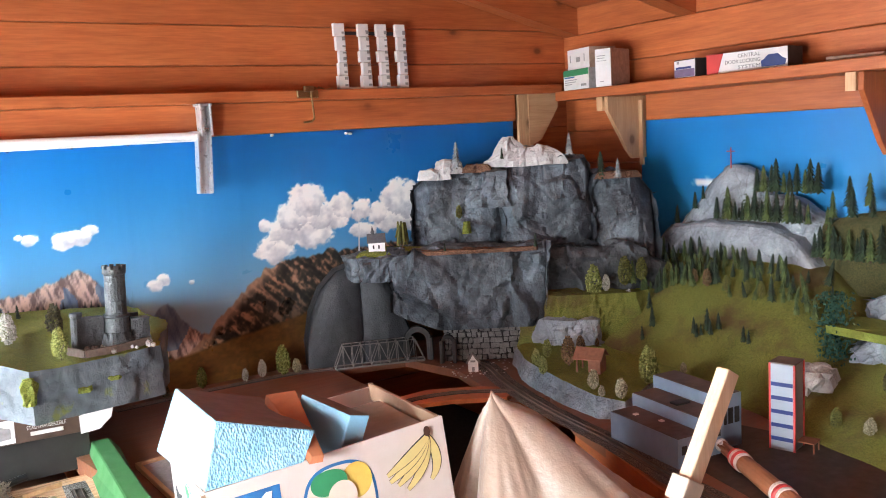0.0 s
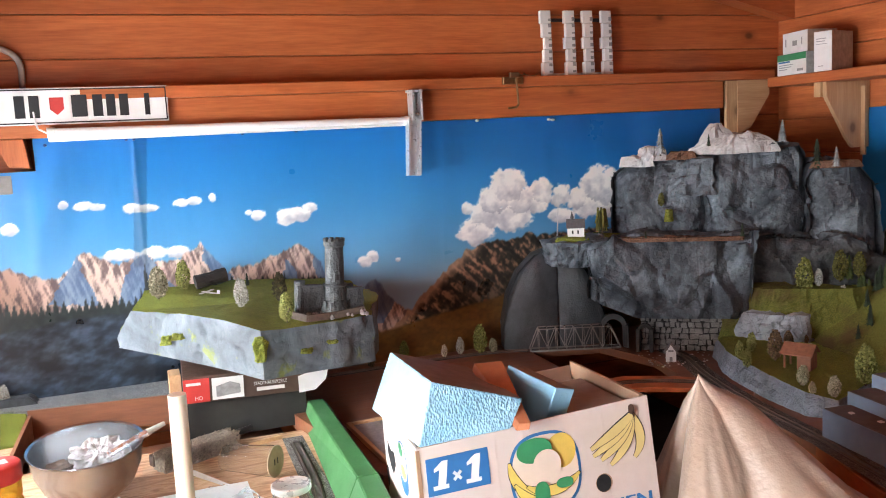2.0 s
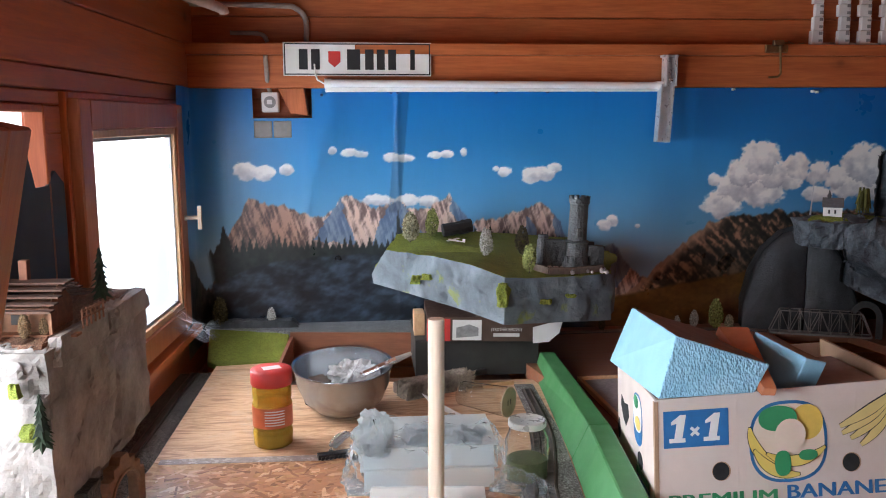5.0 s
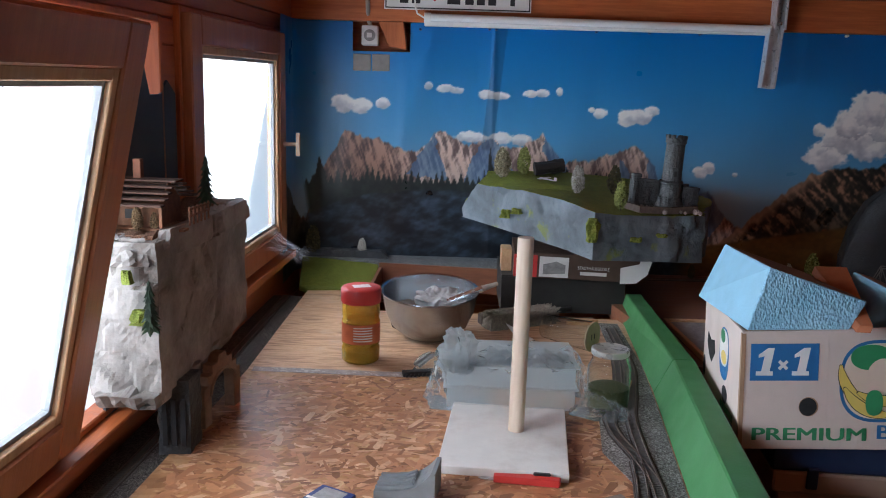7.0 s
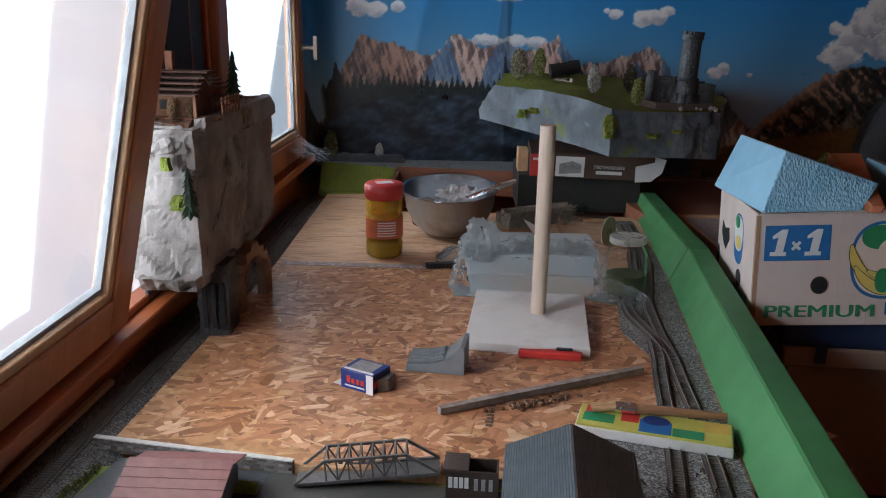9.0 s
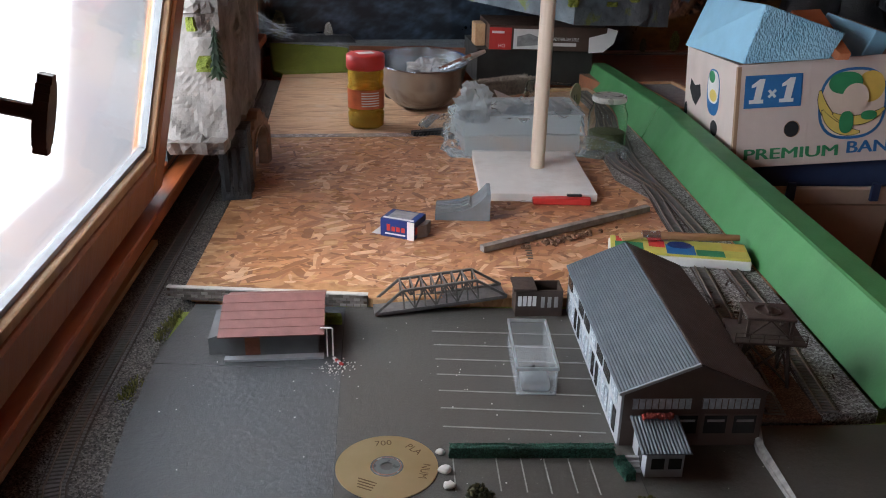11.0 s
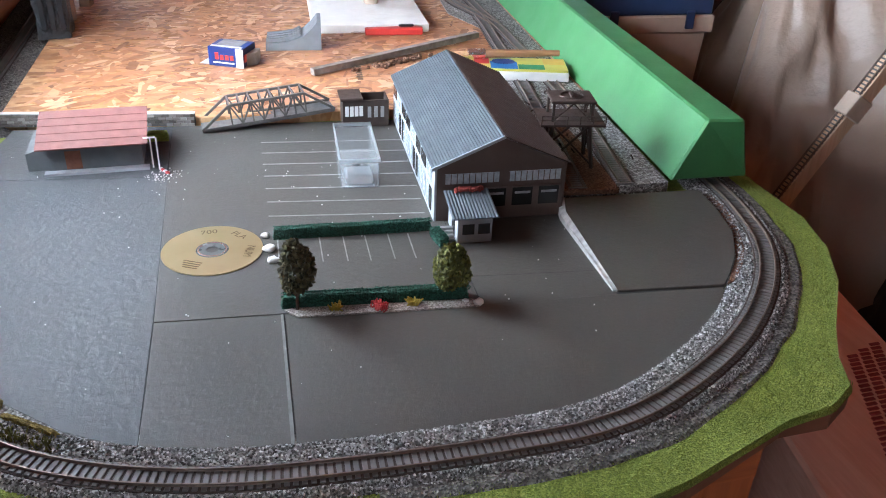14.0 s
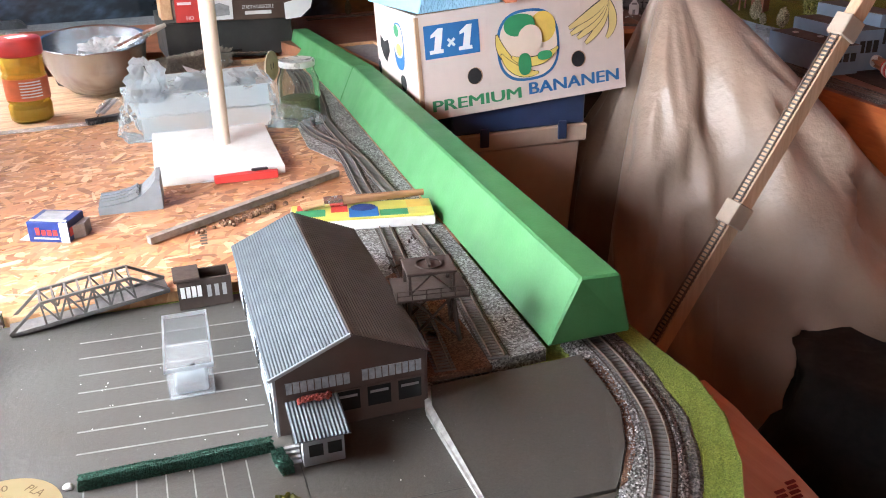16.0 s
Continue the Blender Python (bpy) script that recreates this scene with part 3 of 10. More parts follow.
BLUE_FACES = [[(-0.228, 1.372), (-0.262, 1.325), (-0.345, 1.20), (-0.185, 1.18), (-0.212, 1.25), (-0.238, 1.31)],
              [(-0.03, 1.355), (-0.075, 1.31), (-0.105, 1.26), (-0.14, 1.16), (0.10, 1.16), (0.055, 1.23), (0.012, 1.28)],
              [(0.160, 1.37), (0.195, 1.32), (0.25, 1.25), (0.29, 1.19), (0.20, 1.16), (0.186, 1.25), (0.163, 1.30)],
              [(0.445, 1.28), (0.475, 1.25), (0.50, 1.16), (0.42, 1.16), (0.44, 1.23)],
              [(0.541, 1.31), (0.585, 1.26), (0.64, 1.15), (0.56, 1.14), (0.552, 1.23)],
              [(0.70, 1.12), (0.775, 1.19), (0.86, 1.08), (0.80, 1.0), (0.68, 1.0)]]


def inside(pts, x, z):
    """Which points of the arrays lie in a polygon."""
    hit = np.zeros(x.shape, bool)
    for (x0, z0), (x1, z1) in zip(pts, pts[1:] + pts[:1]):
        if z0 != z1:
            hit ^= ((z0 > z) != (z1 > z)) & (x < (x1 - x0) * (z - z0) / (z1 - z0) + x0)
    return hit * 1.0


def landscape(x, z):
    """The printed alpine panorama: colours over the wall's x and z."""
    up = np.clip((z - 1.15) / 0.6, 0, 1)
    img = lerp3((152, 190, 214), (10, 108, 182), up ** 0.62)
    img = over(img, np.array((4, 96, 172.0)), np.clip((x - 0.9) * 0.9, 0, 0.75) * up)
    img = img * (0.96 + 0.08 * fbm(x * 1.5, z * 2, 4, 3))[..., None]
    # clouds: billowing tops, hazy grey undersides
    edge = (fbm(x * 26, z * 30, 4, 5) - 0.5) * 1.5 + (fbm(x * 80, z * 90, 3, 7) - 0.5) * 0.7
    puff = fbm(x * 34 + 9, z * 40, 5, 6)
    mask, low = np.zeros_like(x), np.zeros_like(x)
    for cx, cz, rx, rz in CLOUDS:
        d = ((x - cx) / rx) ** 2 + ((z - cz) / rz) ** 2
        m = step(1.05 - d + edge, 0.35)
        low = np.where(m > mask, np.clip(0.5 - (z - cz) / rz * 0.5, 0, 1), low)
        mask = np.maximum(mask, m)
    white = lerp3((252, 249, 245), (176, 178, 188), np.clip(low * 1.1 - 0.35 + (puff - 0.5) * 1.5, 0, 1))
    img = over(img, white, mask * np.where(x < 0.1, 0.92, 0.98))
    # far limestone peaks: furrowed sunny faces, blue shaded ones
    line = np.interp(x, *zip(*SKYLINE)) + (fbm(x * 70, x * 0, 4, 12) - 0.5) * 0.022
    m = step(line - z, 0.008)
    furrow = 0.6 * fbm(x * 120 + z * 34, z * 16, 4, 13) + 0.4 * fbm(x * 52 - z * 26, z * 14, 4, 14)
    lit = np.clip((furrow - 0.38) * 5.2, 0, 1)
    # left-end peaks browner and darker: the dim corner's shade put into the print
    left_dim = np.clip((-0.30 - x) * 8, 0, 1)[..., None]
    stone = (lerp3((112, 92, 90), (228, 200, 184), lit) * (1 - left_dim) + lerp3((72, 54, 52), (168, 128, 110), lit) * left_dim) * (1 - 0.16 * np.clip((line - z) / 0.2, 0, 1))[..., None]
    wx, wz = x + (fbm(x * 40, z * 40, 4, 25) - 0.5) * 0.03, z + (fbm(x * 30, z * 30, 3, 26) - 0.5) * 0.02
    blue = sum(inside(f, wx, wz) for f in BLUE_FACES)
    stone = over(stone, lerp3((74, 100, 136), (122, 146, 170), np.clip((furrow - 0.3) * 2.5, 0, 1)), np.clip(blue, 0, 1) * 0.9)
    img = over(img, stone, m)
    # dark wooded mountain with rocky ribs and a pale sunlit flank
    line = np.interp(x, *zip(*DARKLINE)) + (fbm(x * 60, x * 0 + 4, 5, 14) - 0.5) * 0.03
    m = step(line - z, 0.008)
    rib = 0.6 * fbm((x + z) * 60, (x - z) * 15, 5, 15) + 0.4 * fbm(x * 80, z * 60, 4, 27)
    stone = lerp3((26, 28, 28), (88, 78, 66), np.clip(rib * 3.0 - 1.0, 0, 1))
    stone = over(stone, lerp3((112, 82, 64), (196, 150, 122), np.clip((rib - 0.5) * 6, 0, 1)), np.clip((rib - 0.50) * 9, 0, 0.9) * np.clip(1.3 - (line - z) / 0.22, 0.1, 1))
    flank = np.clip((1.24 - x) * 9, 0, 1) * np.clip(1.3 - (line - z) / 0.045, 0, 1)
    stone = over(stone, lerp3((160, 122, 98), (205, 168, 140), rib), np.clip(flank, 0, 0.9))
    img = over(img, stone, m)
    # autumn wood and meadow in front of it
    line = 1.03 - 0.06 * np.cos((x - 0.95) * 5) + (fbm(x * 30, x * 0 + 2, 5, 16) - 0.5) * 0.10
    m = step(line - z, 0.01) * (x > 0.55)
    wood = lerp3((34, 40, 28), (138, 70, 36), np.clip(fbm(x * 46, z * 46, 4, 17) * 2.4 - 0.7, 0, 1))
    img = over(img, wood, m)
    line = 0.99 + 0.05 * np.sin((x - 1.02) * 4.2) + 0.02 * fbm(x * 6, x * 0, 3, 18)
    m = step(line - z, 0.012) * (x > 0.5)
    img = over(img, lerp3((92, 52, 26), (122, 92, 40), fbm(x * 5, z * 12, 4, 19)) * (0.8 + 0.4 * fbm(x * 60, z * 90, 3, 28))[..., None], m)
    # spruce row and dark cliff at the near end
    teeth = np.abs(((x * 46 + fbm(x * 9, x * 0, 2, 29)) % 1) - 0.5) * 2
    line = 1.160 + 0.075 * teeth * fbm(x * 23, x * 0 + 7, 2, 20) + 0.03 * fbm(x * 8, x * 0, 3, 21) - 0.10 * np.clip(-0.5 - x, 0, 1)
    line = line + 0.10 * np.exp(-((x + 0.03) / 0.010) ** 2) + 0.085 * np.exp(-((x + 0.662) / 0.020) ** 2)
    m = step(line - z, 0.008) * step(0.62 - x, 0.1) * step(x + 0.712 - (1.1 - z) * 0.15, 0.02)
    img = over(img, lerp3((14, 20, 22), (40, 50, 46), fbm(x * 60, z * 60, 3, 22)), m)
    line = 1.135 + 0.05 * (fbm(x * 9, x * 0 + 3, 4, 23) - 0.5) - 0.06 * np.clip(x - 0.2, 0, 1) - 0.35 * np.clip(-0.48 - x, 0, 1)
    m = step(line - z, 0.008) * step(0.7 - x, 0.08) * step(x + 0.715, 0.03)
    slate = 0.5 * fbm(x * 14 + z * 10, z * 30, 5, 24) + 0.5 * fbm(x * 34 - z * 20, z * 44, 4, 30)
    img = over(img, lerp3((12, 17, 24), (66, 80, 96), np.clip(slate * 2.6 - 0.9, 0, 1)), m)
    # wooded slope beside the window
    line = np.interp(x, (-1.05, -1.0, -0.865, -0.76, -0.705, -0.69), (1.235, 1.215, 1.16, 1.06, 1.0, 0.5)) + (fbm(x * 50, x * 0 + 6, 4, 33) - 0.5) * 0.03
    img = over(img, lerp3((24, 27, 26), (92, 86, 76), np.clip(fbm(x * 40, z * 26, 4, 34) * 2.6 - 0.9, 0, 1)), step(line - z, 0.008))
    # darker strip where two sheets overlap
    seam = -0.065 + 0.09 * (z - 1.2)
    return img * (1 - 0.20 * step(0.021 - np.abs(x - seam - 0.01), 0.003) * step(z - 1.30, 0.01))[..., None]


def east_sky(y, z):
    """The second sheet: sky with one small cloud and a pale haze."""
    up = np.clip((z - 1.1) / 0.65, 0, 1)
    img = lerp3((60, 148, 198), (8, 112, 184), up)
    d = ((y - 2.28) / 0.06) ** 2 + ((z - 1.455) / 0.016) ** 2
    return over(img, np.array((225, 225, 228.0)), step(1 - d + (fbm(y * 40, z * 40, 4, 31) - 0.5) * 1.5, 0.3))


n = Nodes("printed_poster", 0.34)
ink = n.tree.nodes.new("ShaderNodeVertexColor")
ink.layer_name = "print"
M_POSTER = n.done(ink.outputs[0], n.noise(7, 3), 0.004, 0.35, n.ramp(n.noise(5, 4), (0.3, 0.26), (0.7, 0.42)))


def poster(name, label, paint, a0, a1, z0, z1, place, cell=0.004, notch=None, m=None):
    """A printed sheet with slight waves; place(a, z, wave) gives the point; notch cuts a corner window out of it."""
    na, nz = round((a1 - a0) / cell), round((z1 - z0) / cell)
    a, z = np.meshgrid(np.linspace(a0, a1, na + 1), np.linspace(z0, z1, nz + 1))
    wave = 0.006 * (fbm(a * 3.5, z * 1.2, 3, 41) - 0.5) + 0.004 * (fbm(a * 14, z * 2, 3, 42) - 0.5) + 0.0025 * np.exp(-((a + 0.03) / 0.010) ** 2) + 0.0008 * np.exp(-((a - 1.0 - 0.05 * z) / 0.012) ** 2)
    co = np.stack(place(a, z, wave), -1).reshape(-1, 3)
    i = np.arange((na + 1) * (nz + 1)).reshape(nz + 1, na + 1)
    quads = np.stack([i[:-1, :-1], i[:-1, 1:], i[1:, 1:], i[1:, :-1]], -1)
    if notch:
        ca, cz = (a[:-1, :-1] + a[1:, 1:]) / 2, (z[:-1, :-1] + z[1:, 1:]) / 2
        quads = quads[~((ca > notch[0]) & (ca < notch[1]) & (cz > notch[2]))]
    mesh = bpy.data.meshes.new(name)
    mesh.from_pydata(co.tolist(), [], quads.reshape(-1, 4).tolist())
    rgb = np.clip(paint(a, z), 0, 255) / 255
    rgb = np.where(rgb <= 0.04045, rgb / 12.92, ((rgb + 0.055) / 1.055) ** 2.4)
    layer = mesh.color_attributes.new("print", "FLOAT_COLOR", "POINT")
    layer.data.foreach_set("color", np.concatenate([rgb, np.ones((*rgb.shape[:2], 1))], -1).ravel())
    mesh.materials.append(M_POSTER)
    mesh.shade_smooth()
    ob = new(name, mesh)
    if m is not None:
        ob.matrix_basis = m
    return tagged(ob, label, "poster")


def turn_corner(a, z, w):
    """The sheet lies flat on the back wall and bends round the corner beside the window."""
    back = np.clip(-0.655 - a, 0, None)
    arc = np.minimum(back / 0.09, math.pi / 2)
    x = np.where(back > 0, -0.655 - 0.09 * np.sin(arc), a) + w * np.sin(arc)
    return x, 3.03 - 0.09 * (1 - np.cos(arc)) - np.clip(back - 0.045 * math.pi, 0, None) - w * np.cos(arc), z


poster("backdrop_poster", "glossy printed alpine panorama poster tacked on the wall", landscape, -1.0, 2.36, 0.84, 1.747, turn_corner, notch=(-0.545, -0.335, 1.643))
poster("side_poster", "glossy printed blue sky poster on the side wall", east_sky, 1.0, 2.62, 1.05, 1.715, lambda a, z, w: (2.734 - abs(w) + 0 * a, a, z), 0.012)
M_DARKPAINT = plain("slate_blue_paint", (0.035, 0.050, 0.062), 0.6, vary=0.25, scale=6)
bm = plate([(1.43, 0.86), (1.845, 0.86), (1.845, 1.50), (1.80, 1.53), (1.76, 1.50), (1.70, 1.50), (1.66, 1.60), (1.62, 1.58), (1.55, 1.44), (1.43, 1.40)], (0.006, 0, 0), (0, 1, 0), (0, 0, 1), (1, 0, 0), 0.006)
single("painted_backboard", bm, M_DARKPAINT, "ragged slate-blue painted backboard between the windows", "board", m=WALL)


n = Nodes("bare_plywood", 0.4)
flow = n.noise(5, 7, 0.62, n.map((1.1, 6.5, 1)), 1.6)
tone = n.ramp(flow, (0.34, (0.34, 0.165, 0.075)), (0.46, (0.56, 0.325, 0.18)), (0.56, (0.72, 0.49, 0.31)), (0.66, (0.50, 0.27, 0.145)))
tone = n.mix(n.ramp(n.noise(9, 5, 0.6), (0.55, 0.0), (0.75, 0.5)), tone, (0.68, 0.56, 0.46))
M_PLY = n.done(tone, flow, 0.0012, 0.5, n.ramp(flow, (0.4, 0.34), (0.6, 0.5)))
# ---- the layout tables ----
OUTER = [(-0.86, 0.95), (-0.865, 0.45), (-0.84, 0.30), (-0.77, 0.16), (-0.66, 0.07), (-0.52, 0.015), (-0.36, -0.005), (-0.20, 0.0), (-0.06, 0.035), (0.07, 0.085),
         (0.125, 0.085), (0.165, 0.108), (0.178, 0.155), (0.215, 0.20), (0.285, 0.285), (0.33, 0.36), (0.352, 0.44), (0.348, 0.535), (0.375, 0.95)]
base = thing("layout_table", "wooden model railway table with a flocked grass edge", "table")
part("tabletop", slab(OUTER, 0.768, 0.786), M_BOARD, base)
part("grass_edge", slab([(x * 1.006 - 0.001, y - 0.003) for x, y in OUTER], 0.7862, 0.7975), M_GRASS, base, "bright flocked grass strip", bevel=0.004)
for x, y in ((0.10, 0.20), (-0.78, 0.26), (0.29, 1.5), (-0.80, 1.9), (0.33, 2.4)):
    part("leg", box(x - 0.035, x + 0.035, y - 0.035, y + 0.035, 0, 0.767), M_PLANK[2], base, bevel=0.003)
part("apron", box(-0.76, 0.09, 0.12, 0.145, 0.68, 0.767), M_PLANK[0], base)

BOARD_NEAR = [(-0.735, 0.994), (-0.445, 0.945), (-0.43, 0.932), (0.0, 0.90), (0.40, 0.885), (0.42, 1.90), (-0.674, 1.93), (-0.705, 1.41)]
osb = thing("strand_board", "bare oriented strand board worktop with pressed wood flakes", "board")
part("board", slab(BOARD_NEAR, 0.79, 0.8138), M_OSB, osb, bevel=0.0015)
rng = random.Random(5)
verts, faces = [], []
for k in range(5200):
    c = Vector((rng.uniform(-0.71, 0.40), rng.uniform(0.92, 1.89), 0.8139 + 0.0005 * k / 5200))
    if c.x < -0.735 + 0.065 * (c.y - 0.99) + 0.04 or c.y < 0.965 - 0.16 * (c.x + 0.43) + (0.02 if c.x < -0.42 else 0):
        continue
    long, wide, turn = rng.uniform(0.008, 0.036), rng.uniform(0.0025, 0.010), rng.gauss(0.3, 0.9)
    ex, ey = Vector((math.cos(turn), math.sin(turn), 0)), Vector((-math.sin(turn), math.cos(turn), 0))
    i = len(verts)
    verts += [tuple(c + ex * long * a + ey * wide * b * rng.uniform(0.5, 1.2)) for a, b in ((-1, 0.2), (-0.7, -1), (0.6, -1), (1, -0.1), (0.75, 1), (-0.5, 1))]
    faces.append(tuple(range(i, i + 6)))
mesh = bpy.data.meshes.new("flake_layer")
mesh.from_pydata(verts, [], faces)
n = Nodes("pressed_flake", 0.5)
grain = n.noise(60, 4)
flake = n.ramp(n.island(), (0.0, (0.20, 0.070, 0.028)), (0.25, (0.42, 0.175, 0.08)), (0.75, (0.60, 0.29, 0.145)), (1.0, (0.84, 0.58, 0.38)))
mesh.materials.append(n.done(n.mix(n.ramp(grain, (0.35, 0.35), (0.65, 0.0)), flake, (0.28, 0.12, 0.05)), grain, 0.0006, 0.4, n.ramp(grain, (0.3, 0.27), (0.7, 0.46))))
flakes = new("flake_layer", mesh)
flakes.parent = osb
tagged(flakes, kind="stuff")
single("clear_tape", slab([(-0.66, 1.918), (-0.24, 1.905), (-0.24, 1.940), (-0.66, 1.950)], 0.8146, 0.8151), plain("dull_tape", (0.42, 0.36, 0.34), 0.25, vary=0.25, scale=50), "pale dull adhesive tape over the boards' joint", "tape")
single("plywood_sheet", slab([(-0.674, 1.9315), (0.42, 1.9015), (0.43, 2.50), (-0.02, 2.52), (-0.42, 2.52), (-0.43, 2.79), (-0.664, 2.76)], 0.79, 0.8143), M_PLY, "bare plywood sheet with flowing grain", "board", bevel=0.0015)

# asphalt plates
yard = thing("model_yard", "dark grey model asphalt yard in separate plates", "yard")
A = [(-0.712, 0.965), (-0.748, 0.80), (-0.7495, 0.7815), (-0.4838, 0.7405), (-0.4734, 0.935)]
A2 = [(-0.7497, 0.7805), (-0.756, 0.62), (-0.748, 0.46), (-0.715, 0.375), (-0.648, 0.288), (-0.575, 0.218), (-0.5114, 0.178), (-0.4989, 0.39), (-0.4819, 0.7395)]
B = [(-0.4985, 0.3725), (-0.3685, 0.3585), (-0.152, 0.327), (-0.136, 0.54), (-0.108, 0.894), (-0.473, 0.934), (-0.4815, 0.75)]
C = [(-0.511, 0.177), (-0.380, 0.1505), (-0.3655, 0.3571), (-0.4985, 0.3716)]
D = [(-0.379, 0.1495), (-0.235, 0.138), (-0.086, 0.140), (0.028, 0.182), (0.105, 0.25), (0.137, 0.297), (0.008, 0.3105), (-0.15, 0.3255), (-0.3645, 0.3565)]
F = [(-0.1462, 0.3875), (0.0107, 0.3665), (0.020, 0.50), (0.03, 0.90), (-0.107, 0.893), (-0.135, 0.54)]
F2 = [(-0.1505, 0.3265), (0.0075, 0.3115), (0.0106, 0.3655), (-0.1463, 0.3865)]
for pts, h in ((A, 0.8001), (A2, 0.8), (B, 0.8004), (C, 0.7998), (D, 0.8002), (F, 0.7995), (F2, 0.7997)):
    part("asphalt_plate", slab(pts, 0.786, h), M_SMOOTHASPHALT if pts in (A, A2) else M_ASPHALT, yard, bevel=0.0003)
part("underlay", slab([(-0.712, 0.964), (-0.748, 0.80)] + A2[1:7] + [(-0.512, 0.178), (-0.386, 0.151), (-0.235, 0.139), (-0.086, 0.141), (0.027, 0.183), (0.104, 0.251), (0.136, 0.297), (0.0075, 0.3165), (0.03, 0.89), (-0.107, 0.892), (-0.474, 0.934)], 0.786, 0.7992), plain("grey_underlay", (0.030, 0.030, 0.031), 0.8), yard, "dark grey underlay in the joints")
part("seam_ridge", slab([(-0.3835, 0.1515), (-0.3800, 0.1513), (-0.3660, 0.3555), (-0.3688, 0.3558)], 0.7995, 0.8011), plain("grey_seam_filler", (0.16, 0.155, 0.15), 0.6, vary=0.3, scale=80), yard, "pale filler ridge along a joint")
G = [(0.010, 0.3165), (0.139, 0.299), (0.150, 0.309), (0.186, 0.351), (0.216, 0.402), (0.229, 0.461), (0.2345, 0.521), (0.036, 0.533), (0.021, 0.495)]
part("asphalt_plate", slab(G, [0.79] * 9, [0.8015, 0.8025, 0.804, 0.806, 0.808, 0.809, 0.811, 0.813, 0.811]), M_ASPHALT, yard, "loose lifted grey plate", bevel=0.0006)
M_MOSS = grit("ochre_moss", ((0.0, (0.11, 0.075, 0.010)), (0.5, (0.22, 0.155, 0.025)), (1.0, (0.34, 0.25, 0.06))), 600, depth=0.002)
for k, pts in enumerate(([(-0.6342, 0.2502), (-0.5752, 0.2042), (-0.5708, 0.2098), (-0.6298, 0.2558)], [(-0.6565, 0.2640), (-0.6295, 0.2620), (-0.6305, 0.2740), (-0.6545, 0.2730)])):
    single("moss_strip", rock(pts, 0.7995, 0.806, 0.002, 0.003, 0.012, 3.0 + k, 0.3), M_MOSS, "ochre flocked moss along the yard's curved edge", "moss")
M_CHALK = plain("white_filler", (0.62, 0.60, 0.57), 0.8, vary=0.15, scale=90)
M_LINE = plain("worn_white_line", (0.27, 0.265, 0.255), 0.7, vary=0.3, scale=60, dirt=(0.15, 0.15, 0.15))
bm = bmesh.new()
prism(bm, [(0.0045, 0.318), (0.0095, 0.3165), (0.0215, 0.497), (0.0345, 0.532), (0.0235, 0.528), (0.0145, 0.497)], 0.799, [0.8022, 0.8026, 0.8125, 0.815, 0.811, 0.808])
part("filler_edge", bm, plain("grey_filler", (0.36, 0.35, 0.33), 0.8, vary=0.3, scale=120), yard, "broken white filler edge")
# parking bays
for k in range(7):
    a = k / 6
    p, q = (-0.343 - 0.014 * a, 0.839 - 0.251 * a), (-0.122 - 0.034 * a, 0.807 - 0.253 * a)
    d = Vector((q[0] - p[0], q[1] - p[1])).normalized() * 0.0011
    part("bay_line", slab([(p[0] + d.y, p[1] - d.x), (q[0] + d.y, q[1] - d.x), (q[0] - d.y, q[1] + d.x), (p[0] - d.y, p[1] + d.x)], 0.8, 0.8009), M_LINE, yard)
for x, y in ((-0.353, 0.524), (-0.302, 0.520), (-0.273, 0.515), (-0.246, 0.510), (-0.217, 0.508), (-0.192, 0.503)):
    part("bay_line", slab([(x - 0.0008, y), (x - 0.0055, y - 0.063), (x - 0.0040, y - 0.063), (x + 0.0008, y)], 0.8, 0.8008), M_LINE, yard)

# ---- tracks ----
bm = bmesh.new()
cube(bm, -0.0023, 0.0023, -0.0135, 0.0135, -0.001, 0.0018)
sleeper_ob = link("sleeper_pattern", bm, M_SLEEPER, bevel=0.0003)
SLEEPER = sleeper_ob.data
bpy.data.objects.remove(sleeper_ob)


M_ROADBED = plain("track_roadbed", (0.055, 0.042, 0.035), 0.8, vary=0.35, scale=200)


